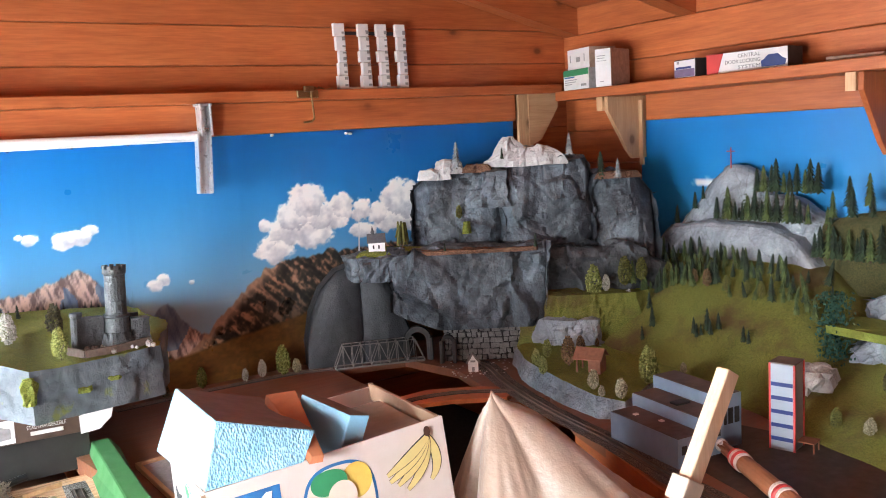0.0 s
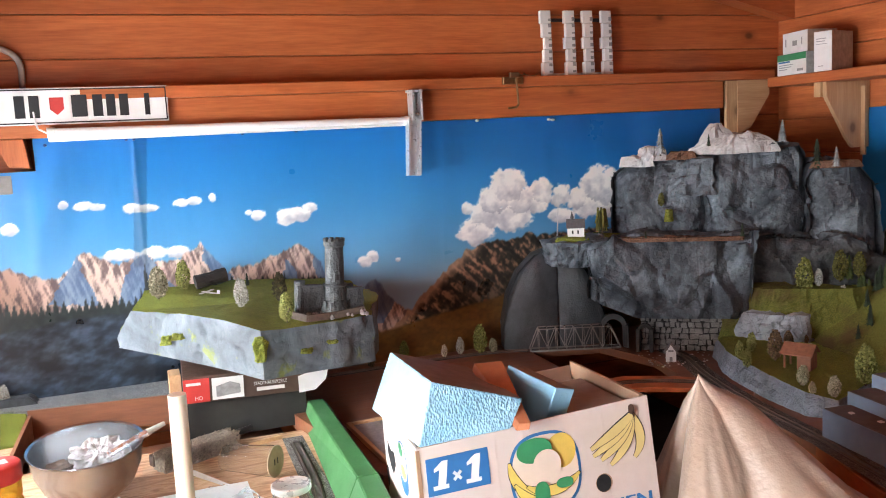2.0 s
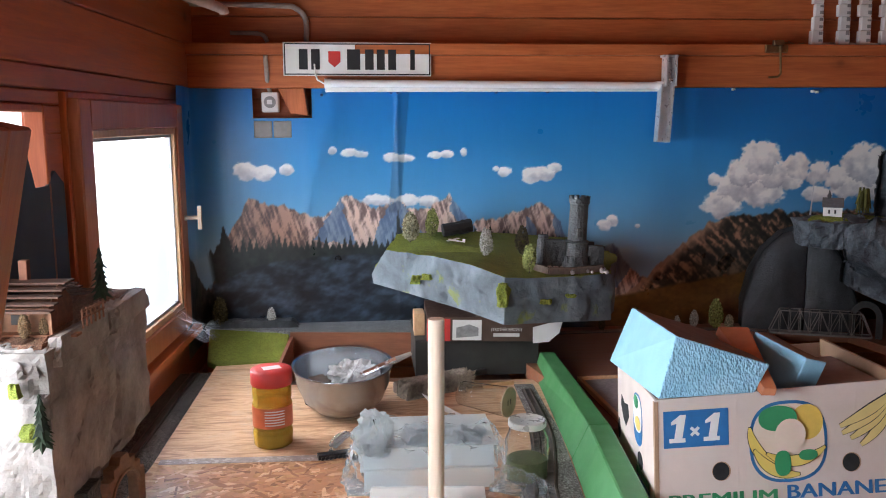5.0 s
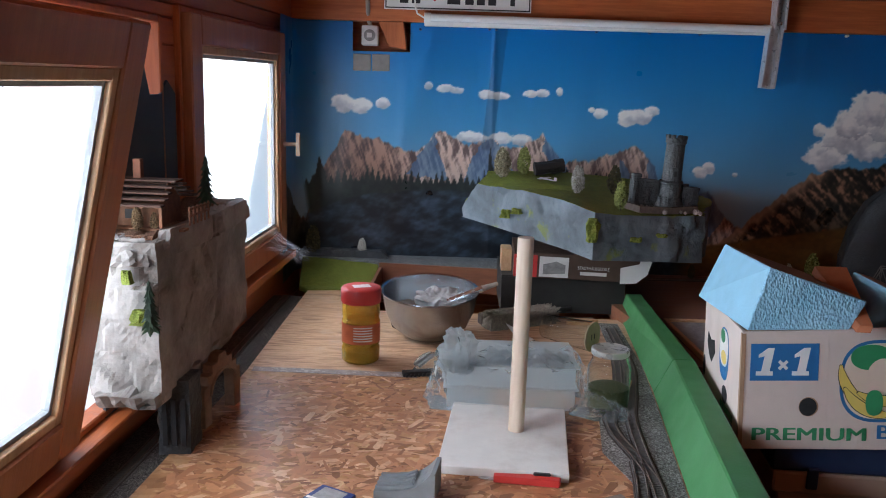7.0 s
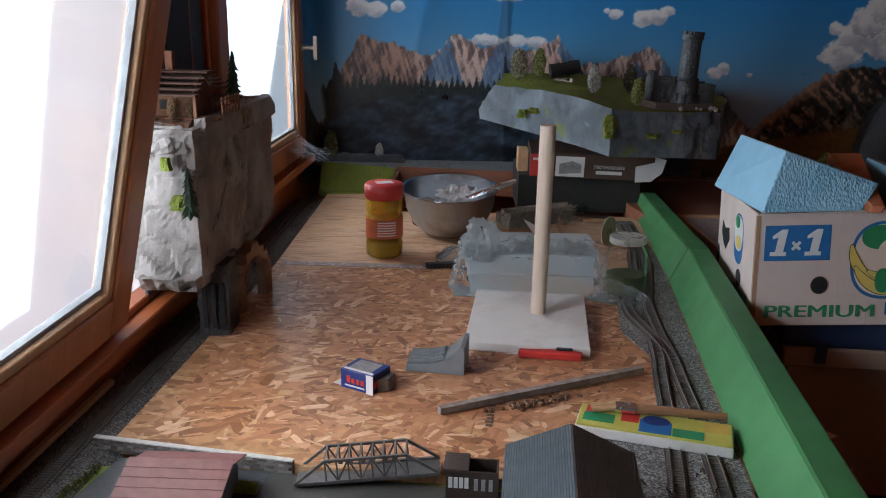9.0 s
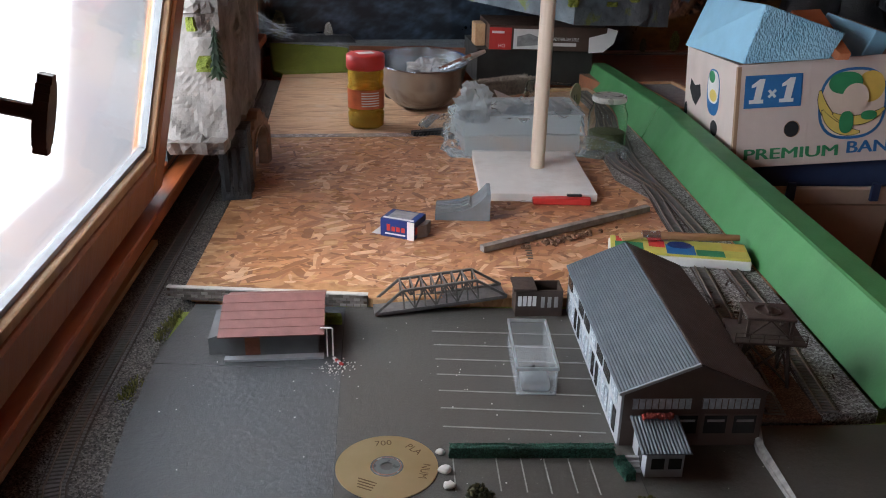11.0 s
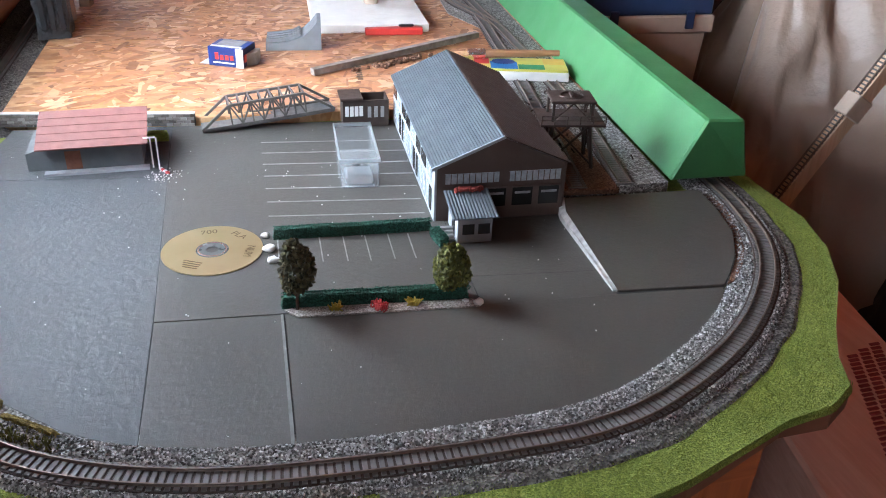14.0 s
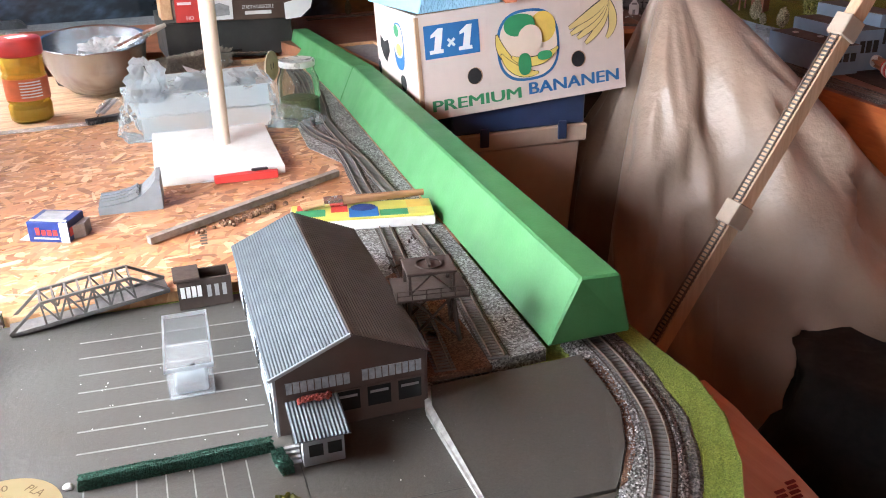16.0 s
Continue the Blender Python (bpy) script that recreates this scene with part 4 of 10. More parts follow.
def track(name, label, pts, z=0.803, near=None, pitch=0.0072):
    """Model track along points: two rails, sleepers as pieces where near() says so, the others joined."""
    t = thing(name, label, "track", "model railway tracks")
    way = smooth_path(pts, pitch)
    count = 0
    rest = []
    for q, d in way:
        m = Matrix.Translation((q.x, q.y, z + q.z)) @ Matrix.Rotation(math.atan2(d.y, d.x), 4, "Z")
        if near and near(q) and count < 290:
            ob = new("sleeper", SLEEPER)
            ob.parent = t
            ob.matrix_basis = m
            count += 1
        else:
            rest.append(m)
    if rest:
        bm = bmesh.new()
        for m in rest:
            cube(bm, -0.0023, 0.0023, -0.0135, 0.0135, -0.001, 0.0018, m)
        tagged(part("sleeper_strip", bm, M_SLEEPER, t), kind="stuff")
    bm = bmesh.new()
    rows = []
    for q, d in way:
        n_ = Vector((-d.y, d.x, 0))
        rows.append([bm.verts.new(Vector((q.x, q.y, z + q.z + h)) + n_ * a) for a, h in ((-0.0175, -0.003), (-0.0150, 0.0006), (0.0150, 0.0006), (0.0175, -0.003))])
    for a, b in zip(rows, rows[1:]):
        for i in range(3):
            bm.faces.new((a[i], b[i], b[i + 1], a[i + 1]))
    part("roadbed", bm, M_ROADBED, t, "dark brown gritty roadbed")
    for side in (-1, 1):
        bm = bmesh.new()
        rows = []
        for q, d in way:
            n_ = Vector((-d.y, d.x, 0))
            c = Vector((q.x, q.y, z + q.z)) + n_ * side * 0.0087
            rows.append([bm.verts.new(c + n_ * a + Vector((0, 0, h))) for a, h in ((-0.0011, 0.0018), (0.0011, 0.0018), (0.0006, 0.0028), (0.0006, 0.0046), (-0.0006, 0.0046), (-0.0006, 0.0028))])
        for a, b in zip(rows, rows[1:]):
            for i in range(6):
                bm.faces.new((a[i], a[(i + 1) % 6], b[(i + 1) % 6], b[i]))
        part("rail", bm, M_RAIL, t)
    return way


def bed(name, label, pts, z0, z, wide, material, stones=0, stone_mat=None, seed=1, slope=0.012, size=0.0016):
    """A ballast strip under a track, with loose stones along it."""
    way = smooth_path(pts, 0.02)
    bm = bmesh.new()
    rows = []
    for i, (q, d) in enumerate(way):
        n_ = Vector((-d.y, d.x, 0))
        w = wide + 0.004 * noise.noise(Vector((i * 0.4, seed, 0)))
        rows.append([bm.verts.new(Vector((q.x, q.y, h + q.z)) + n_ * a) for a, h in ((-w - slope, z0), (-w, z), (0, z), (w, z), (w + slope, z0))])
    for a, b in zip(rows, rows[1:]):
        for k in range(4):
            bm.faces.new((a[k], b[k], b[k + 1], a[k + 1]))
    ob = single(name, bm, material, label, "ballast", kind="stuff")
    rng = random.Random(seed)
    verts, faces = [], []
    for _ in range(stones):
        q, d = way[rng.randrange(len(way))]
        n_ = Vector((-d.y, d.x, 0))
        a = rng.uniform(-1, 1) * (wide + slope)
        if abs(a) < 0.0155 and name != "curve_ballast" or name == "curve_ballast" and abs(a + 0.008) < 0.0165:
            a = rng.choice((-1, 1)) * rng.uniform(0.026, wide + slope)
        fall = max(0, abs(a) - wide) / slope
        c = Vector((q.x, q.y, z + (z0 - z) * fall + q.z + 0.0005)) + n_ * a + d * rng.uniform(-0.01, 0.01)
        r = size * rng.uniform(0.5, 1.25)
        k = len(verts)
        turn = Euler((rng.random() * 6, rng.random() * 6, rng.random() * 6)).to_matrix()
        verts += [tuple(c + turn @ Vector(v) * r) for v in ((1, 0, 0), (-0.8, 0.2, 0), (0, 1, 0.1), (0.1, -0.9, 0), (0, 0.1, 0.8), (0, 0, -0.8))]
        faces += [(k + i, k + j, k + l) for i, j, l in ((0, 2, 4), (2, 1, 4), (1, 3, 4), (3, 0, 4), (2, 0, 5), (1, 2, 5), (3, 1, 5), (0, 3, 5))]
    if stones:
        mesh = bpy.data.meshes.new("loose_stones")
        mesh.from_pydata(verts, [], faces)
        mesh.materials.append(stone_mat)
        s = new("loose_stones", mesh)
        s.parent = ob
        tagged(s, kind="stuff")
    return ob


n = Nodes("ballast_stone", 0.85)
M_STONES = n.done(n.ramp(n.island(), (0.0, (0.035, 0.033, 0.03)), (0.45, (0.17, 0.165, 0.16)), (0.8, (0.40, 0.39, 0.38)), (1.0, (0.68, 0.67, 0.66))))
n = Nodes("dark_ballast_stone", 0.9)
M_DARKSTONES = n.done(n.ramp(n.island(), (0.0, (0.03, 0.027, 0.024)), (0.6, (0.11, 0.10, 0.09)), (1.0, (0.26, 0.24, 0.22))))
LEFT = [(-0.728, 2.72), (-0.735, 2.5), (-0.742, 2.2), (-0.753, 1.8), (-0.766, 1.45), (-0.783, 1.15), (-0.797, 0.85), (-0.806, 0.64), (-0.803, 0.51)]
CURVE = [(-0.803, 0.51), (-0.778, 0.405), (-0.727, 0.302), (-0.632, 0.206), (-0.545, 0.154), (-0.44, 0.122), (-0.32, 0.108), (-0.20, 0.102), (-0.11, 0.105), (-0.025, 0.130),
         (0.088, 0.194), (0.180, 0.279), (0.241, 0.373), (0.270, 0.480), (0.279, 0.56), (0.292, 0.66)]
bed("west_ballast", "dark gritty ballast along the window-side track", LEFT + CURVE[1:3], 0.788, 0.8025, 0.052, M_DARKGRIT, 9000, M_DARKSTONES, 2, 0.02)
inner = [(q.x - d.y * 0.008, q.y + d.x * 0.008) for q, d in smooth_path(CURVE[2:], 0.04)]
bed("curve_ballast", "loose grey ballast round the track curve", inner, 0.7945, 0.8028, 0.026, M_BALLAST, 19000, M_STONES, 3, 0.013, 0.0017)
rim = [(q.x - d.y * 0.040, q.y + d.x * 0.040) for q, d in smooth_path(CURVE[1:7], 0.04)]
bed("inner_gravel", "grey gravel filling up to the yard's edge", rim, 0.7945, 0.7995, 0.012, M_BALLAST, 4200, M_STONES, 12, 0.014)
outer = [(q.x + d.y * 0.031, q.y - d.x * 0.031) for q, d in smooth_path(CURVE[6:], 0.04)]
bed("outer_shoulder", "brown earthy scatter along the curve's outside", outer, 0.7945, 0.7995, 0.006, M_DARKGRIT, 6200, M_STONES, 9, 0.010)
track("west_track", "straight weathered model track beside the window wall", LEFT, near=lambda q: q.y < 1.9)
track("curve_track", "curved weathered model track round the yard", CURVE, near=lambda q: True)

SIDE = [(0.20, 0.545), (0.33, 1.80), (0.352, 2.05), (0.36, 2.45), (0.30, 2.45), (0.285, 2.05), (0.245, 1.80), (0.175, 1.66), (0.155, 1.50), (0.20, 1.33), (0.17, 1.10), (0.04, 1.08), (0.032, 0.545)]
single("siding_ballast", slab(SIDE, 0.787, 0.8155), M_BALLAST, "grey gravel bed of the sidings", "ballast", kind="stuff")
single("earth_patch", slab([(0.036, 0.545), (0.118, 0.535), (0.128, 0.62), (0.135, 0.70), (0.14, 0.80), (0.10, 0.83), (0.045, 0.80)], 0.81, 0.8172), M_EARTH, "brown earth patch between the sidings", "earth", kind="stuff")
track("siding_track", "weathered siding track beside the green block", [(0.134, 0.55), (0.158, 0.68), (0.184, 0.82), (0.212, 1.08), (0.222, 1.22), (0.232, 1.36), (0.236, 1.5), (0.25, 1.68), (0.285, 1.85), (0.318, 2.05), (0.33, 2.4)], 0.8165, lambda q: q.y < 1.9)
track("second_siding", "weathered siding track past the water tower", [(0.062, 0.55), (0.095, 0.72), (0.135, 0.92), (0.165, 1.10), (0.187, 1.25), (0.205, 1.36), (0.216, 1.46)], 0.8163, lambda q: True)
track("turnout_branch", "diverging turnout track on the gravel", [(0.232, 1.38), (0.218, 1.48), (0.198, 1.60), (0.206, 1.70), (0.245, 1.82), (0.275, 1.95), (0.295, 2.1)], 0.8167, lambda q: True)

# thin slat along the window-side track
bm = bmesh.new()
beam(bm, (-0.8665, 0.44, 0.815), (-0.8175, 1.20, 0.815), 0.010, 0.010)
single("wooden_lath", bm, M_PALE[1], "thin raw wooden slat lying beside the track", "lath")

# green foam blocks
def loft(sections):
    bm = bmesh.new()
    rows = [[bm.verts.new(p) for p in s] for s in sections]
    k = len(rows[0])
    for a, b in zip(rows, rows[1:]):
        for i in range(k):
            bm.faces.new((a[i], a[(i + 1) % k], b[(i + 1) % k], b[i]))
    bm.faces.new(rows[0][::-1])
    bm.faces.new(rows[-1])
    bmesh.ops.recalc_face_normals(bm, faces=bm.faces)
    return bm


def trapezoid(y0, l0, l1, r1, r0, z0, z1, skew=0.0):
    return [(l0, y0, z0), (r0, y0 - skew, z0), (r1, y0 - skew, z1), (l1, y0, z1)]


bm = loft([trapezoid(0.546, 0.202, 0.246, 0.299, 0.322, 0.816, 0.905, 0.010), trapezoid(1.84, 0.334, 0.376, 0.428, 0.452, 0.8165, 0.905)])
single("green_foam_block", bm, M_GREEN, "long bright green foam embankment with sloping sides", "block", bevel=0.003)
bm = loft([trapezoid(1.843, 0.335, 0.376, 0.428, 0.453, 0.8165, 0.904), trapezoid(2.56, 0.385, 0.405, 0.452, 0.505, 0.8165, 0.886)])
single("green_foam_block", bm, M_GREEN, "shorter bright green foam embankment with sloping sides", "block", bevel=0.003)

# far table: reddish board with a well in it, back strip
far = thing("far_layout_table", "reddish plywood layout table with an open well", "table")
part("tabletop", slab([(0.47, 1.95), (0.62, 1.98), (1.31, 2.30), (1.33, 2.87), (1.23, 3.02), (0.36, 3.02), (0.36, 2.55)], 0.80, 0.850), M_BOARD, far)
part("tabletop", slab([(1.331, 2.87), (1.60, 2.80), (1.66, 2.52), (1.60, 2.245), (1.70, 2.05), (1.58, 1.80), (1.45, 1.35), (1.40, 0.9), (2.68, 0.9), (2.68, 3.02), (1.23, 3.02)], 0.82, 0.849), M_BOARD, far)
part("bridge_board", slab([(1.311, 2.30), (1.305, 2.395), (1.45, 2.40), (1.60, 2.31), (1.70, 2.20), (1.60, 2.15), (1.45, 2.25)], 0.835, 0.8495), M_PLANK[0], far)
# near-black sheet added below the opening, giving the well its darkness by colour
part("well_floor", slab([(1.2, 1.6), (1.8, 1.6), (1.8, 2.95), (1.2, 2.95)], 0.62, 0.63), M_CLOTHSHADE, far)
part("apron", slab([(1.40, 0.88), (1.455, 1.34), (1.60, 1.80), (1.59, 1.81), (1.44, 1.35), (1.385, 0.88)], 0.70, 0.849), M_PLANK[1], far)
M_STRIP = grit("fine_grey_grit", ((0.0, (0.10, 0.11, 0.115)), (0.5, (0.19, 0.20, 0.21)), (1.0, (0.33, 0.34, 0.35))), 500)
part("back_strip", slab([(-0.76, 2.99), (-0.42, 2.895), (0.36, 2.80), (0.36, 3.028), (-0.76, 3.028)], 0.872, 0.893), M_STRIP, far, "raised grey gravel strip along the wall")
part("strip_edge", slab([(-0.425, 2.885), (0.36, 2.79), (0.36, 2.7995), (-0.42, 2.8945)], 0.80, 0.893), M_BOARD, far, "reddish brown edge board")
part("side_board", slab([(-0.435, 2.50), (-0.425, 2.885), (-0.415, 2.885), (-0.425, 2.50)], 0.80, 0.878), M_BOARD, far)
part("well_floor", slab([(-0.44, 2.5), (0.36, 2.5), (0.36, 2.9), (-0.44, 2.9)], 0.70, 0.71), M_BOARD, far)
bm = slab([(-0.66, 2.757), (-0.43, 2.787), (-0.428, 2.893), (-0.55, 2.94), (-0.72, 2.98), (-0.70, 2.80)], [0.80] * 6, [0.817, 0.819, 0.886, 0.891, 0.891, 0.822])
single("grass_ramp", bm, M_MEADOW, "flocked green ramp rising to the back strip", "ramp", bevel=0.003)
for p in ((0.5, 2.6), (1.2, 2.9), (2.5, 1.0), (2.55, 2.8)):
    part("leg", box(p[0] - 0.035, p[0] + 0.035, p[1] - 0.035, p[1] + 0.035, 0, 0.80), M_PLANK[2], far)


# ---- lettering ----
def words(body, size):
    """Text as a mesh in the x-y plane, lower left at the origin."""
    curve = bpy.data.curves.new("words", "FONT")
    curve.body, curve.size, curve.resolution_u = body, size, 3
    ob = bpy.data.objects.new("words", curve)
    scene.collection.objects.link(ob)
    bpy.context.view_layer.update()
    bm = bmesh.new()
    mesh = bpy.data.meshes.new_from_object(ob)
    bm.from_mesh(mesh)
    bpy.data.objects.remove(ob)
    bpy.data.curves.remove(curve)
    bpy.data.meshes.remove(mesh)
    return bm


def fit_words(body, width, height, material, name, parent, m, label="", bold=0.0):
    """Words stretched to a width and height, laid on a face by the pose m."""
    bm = words(body, 1.0)
    if bold:
        # heavier strokes: the same letters laid again beside themselves, each a hair higher
        flat = bm.copy()
        for k, (dx, dy) in enumerate(((bold, 0), (-bold, 0), (0, bold * 0.4))):
            more = flat.copy()
            bmesh.ops.translate(more, verts=more.verts, vec=(dx, dy, 0))
            spare = bpy.data.meshes.new("spare")
            more.to_mesh(spare)
            bm.from_mesh(spare)
            bpy.data.meshes.remove(spare)
            more.free()
        flat.free()
    xs, ys = [v.co.x for v in bm.verts], [v.co.y for v in bm.verts]
    bm.verts.index_update()
    count = len(bm.verts) // 4 if bold else 0
    sx, sy = width / (max(xs) - min(xs)), height / (max(ys) - min(ys))
    for v in bm.verts:
        v.co = Vector(((v.co.x - min(xs)) * sx, (v.co.y - min(ys)) * sy, (v.index // count) * 0.00008 if count else 0.0))
    return part(name, bm, material, parent, label, m=m)


def face_pose(origin, right, up):
    """A pose whose x runs right and y runs up on a face."""
    r, u = Vector(right).normalized(), Vector(up).normalized()
    n_ = r.cross(u)
    m = Matrix((r, u, n_)).transposed().to_4x4()
    m.translation = Vector(origin)
    return m


def rect(x0, x1, y0, y1, z0=0.0, z1=0.0006):
    return box(x0, x1, y0, y1, z0, z1)


def ellipse(cx, cy, rx, ry, seg=28, z1=0.0006, z0=0.0):
    bm = bmesh.new()
    prism(bm, [(cx + rx * math.cos(2 * math.pi * k / seg), cy + ry * math.sin(2 * math.pi * k / seg)) for k in range(seg)], z0, z1)
    return bm


M_INK = plain("black_ink", (0.015, 0.015, 0.017), 0.5)
M_RED = plain("red_print", (0.50, 0.035, 0.03), 0.45, vary=0.1)
M_BLUE = plain("blue_print", (0.02, 0.13, 0.33), 0.5, vary=0.1)
M_NAVY = plain("navy_print", (0.012, 0.03, 0.15), 0.4, vary=0.15)
M_PRINTGREEN = plain("green_print", (0.03, 0.22, 0.09), 0.5, vary=0.1)
M_YELLOW = plain("yellow_print", (0.62, 0.42, 0.09), 0.5, vary=0.12)
M_BROWNPRINT = plain("brown_print", (0.075, 0.04, 0.028), 0.5, vary=0.15)
M_CARD = plain("white_card", (0.74, 0.72, 0.71), 0.55, vary=0.07, scale=12, dirt=(0.55, 0.50, 0.46))
M_GREYPRINT = plain("grey_print", (0.28, 0.27, 0.27), 0.5, vary=0.25, scale=70)
M_MAUVE = plain("mauve_print", (0.16, 0.11, 0.19), 0.5, vary=0.2)

# ---- things on the back wall ----
plate_ob = thing("number_plate", "white pressed metal number plate with black characters and a red crest", "number plate", m=face_pose((-0.428, 2.984, 1.789), (1, 0, -0.008), (0, 0, 1)))
part("plate", box(0, 0.518, 0, 0.116, -0.004, 0), M_WHITE, plate_ob, bevel=0.001)
for a in ((0.004, 0.514, 0.004, 0.008), (0.004, 0.514, 0.108, 0.112), (0.004, 0.008, 0.008, 0.108), (0.510, 0.514, 0.008, 0.108)):
    part("border", rect(*a, 0.0, 0.0012), M_INK, plate_ob)
for a in ((0.055, 0.085), (0.097, 0.127), (0.222, 0.268), (0.285, 0.315), (0.326, 0.354), (0.366, 0.394), (0.444, 0.460)):
    part("character_bar", rect(a[0], a[1], 0.022, 0.092, 0.0, 0.0014), M_INK, plate_ob)
crest = bmesh.new()
prism(crest, [(0.157, 0.085), (0.157, 0.048), (0.178, 0.030), (0.199, 0.048), (0.199, 0.085)], 0, 0.0012)
part("crest", crest, M_RED, plate_ob, "small red shield")

lamp = thing("tube_lamp", "switched-off white fluorescent tube lamp under the ledge", "lamp")
bm = box(-0.285, 0.925, 2.975, 3.003, 1.733, 1.752)
part("batten", bm, M_WHITE, lamp, bevel=0.003)
bm = bmesh.new()
rod(bm, (-0.262, 2.962, 1.762), (0.908, 2.962, 1.752), 0.0135, seg=20)
M_TUBE = plain("tube_glass", (0.86, 0.86, 0.86), 0.18, vary=0.02)
part("tube", bm, M_TUBE, lamp, smooth=40)
for x, z in ((-0.274, 1.762), (0.918, 1.752)):
    bm = bmesh.new()
    rod(bm, (x - 0.011, 2.962, z), (x + 0.011, 2.962, z), 0.0145, seg=18)
    cube(bm, x - 0.012, x + 0.012, 2.962, 3.003, z - 0.016, z + 0.016)
    part("lamp_holder", bm, M_WHITE, lamp)
bm = bmesh.new()
for p, q in zip([(-0.284, 2.975, 1.76), (-0.31, 2.97, 1.775), (-0.318, 2.98, 1.80)], [(-0.31, 2.97, 1.775), (-0.318, 2.98, 1.80), (-0.32, 2.984, 1.83)]):
    rod(bm, p, q, 0.003)
part("cable", bm, M_WHITE, lamp)

br = thing("metal_bracket", "bent galvanised steel channel bracket hanging from the ledge", "bracket", m=Matrix.Translation((-0.042, 0, 0)))
bm = bmesh.new()
for x0, x1 in ((0.972, 0.978), (1.006, 1.012)):
    prism(bm, [(x0, 2.93), (x1, 2.93), (x1, 2.984), (x0, 2.984)], 1.75, [1.86, 1.86, 1.86, 1.86])
cube(bm, 0.978, 1.006, 2.978, 2.984, 1.75, 1.86)
cube(bm, 0.965, 1.020, 2.945, 2.984, 1.852, 1.861)
part("upper_channel", bm, M_GALV, br)
bm = bmesh.new()
tilt = Matrix.Translation((0.968, 2.955, 1.55)) @ pose(0, 0, 0, -3, 4, 0)
for a in ((-0.024, -0.018, -0.03, 0.012), (0.018, 0.024, -0.03, 0.012), (-0.018, 0.018, 0.004, 0.012)):
    cube(bm, *a, 0, 0.205, tilt)
part("lower_channel", bm, M_GALV, br)
bm = bmesh.new()
rod(bm, (0.985, 2.945, 1.772), (1.0, 2.945, 1.772), 0.008, seg=12)
part("pivot_bolt", bm, M_STEEL, br)

hook = thing("latch_hook", "dark metal latch with a bent hook rod", "hook")
part("latch_plate", box(1.315, 1.400, 2.972, 2.984, 1.872, 1.900), M_BRASS, hook, bevel=0.002)
bm = bmesh.new()
cube(bm, 1.338, 1.376, 2.955, 2.974, 1.895, 1.915)
part("latch_catch", bm, M_BRASS, hook, bevel=0.002)
bm = bmesh.new()
for p, q in (((1.366, 2.965, 1.895), (1.372, 2.965, 1.795)), ((1.372, 2.965, 1.795), (1.362, 2.965, 1.784)), ((1.362, 2.965, 1.784), (1.328, 2.965, 1.782))):
    rod(bm, p, q, 0.0042)
part("hook_rod", bm, M_BRASS, hook)

strips = thing("moulded_strips", "set of four white moulded card strips standing on the ledge", "strips")
rng = random.Random(3)
for k, x in enumerate((1.535, 1.640, 1.722, 1.808)):
    bm = bmesh.new()
    z = 1.903
    for j, (h, w) in enumerate(((0.055, 0.0), (0.05, 0.006), (0.045, -0.004 if k else 0.012), (0.055, 0.003), (0.05, -0.003))):
        cube(bm, x - 0.022 + w, x + 0.022, 3.02 + 0.002 * j, 3.045, z, z + h - 0.0015)
        z += h
    part("strip", bm, M_CARD, strips, bevel=0.002)
    bm = bmesh.new()
    for j in range(9):
        cube(bm, x + 0.004, x + 0.018, 3.0192, 3.0197, 1.915 + j * 0.025, 1.915 + j * 0.025 + rng.uniform(0.006, 0.016))
    part("print", bm, M_GREYPRINT, strips)
part("cross_bar", box(1.52, 1.82, 3.046, 3.052, 2.115, 2.128), M_INK, strips)
part("cross_bar", box(1.52, 1.82, 3.046, 3.052, 1.903, 1.914), M_CARD, strips)
crumb = thing("dust_clump", "little clump of dust and twine on the ledge", "clump")
bm = bmesh.new()
for k in range(9):
    p = Vector((1.43 + 0.03 * math.cos(k), 3.03, 1.9045 + 0.003 * (k % 3)))
    rod(bm, p, p + Vector((0.03 * math.cos(k * 2.1), 0.01 * math.sin(k), 0.006)), 0.0022, seg=5)
part("twine", bm, M_BRASS, crumb)

# sockets, conduits and brace in the poster's notch
sw = thing("wall_switch", "grey surface-mounted rotary switch box", "switch")
part("housing", box(-0.515, -0.455, 3.05, 3.0995, 1.664, 1.735), M_CARD, sw, bevel=0.004)
bm = bmesh.new()
rod(bm, (-0.485, 3.05, 1.70), (-0.485, 3.044, 1.70), 0.021, seg=20)
part("dial", bm, M_GREYPRINT, sw)
part("knob", box(-0.494, -0.476, 3.034, 3.0439, 1.692, 1.708), M_CARD, sw)
so = thing("double_socket", "grey double surface socket with hinged flaps", "socket")
part("housing", box(-0.548, -0.402, 3.035, 3.0995, 1.562, 1.642), plain("grey_plastic", (0.20, 0.19, 0.175), 0.5), so, bevel=0.005)
for x in (-0.543, -0.474):
    part("flap", box(x, x + 0.066, 3.027, 3.0345, 1.572, 1.634), plain("grey_flap", (0.24, 0.225, 0.205), 0.45), so, bevel=0.003)
M_CONDUIT = plain("grey_conduit", (0.36, 0.31, 0.27), 0.5)


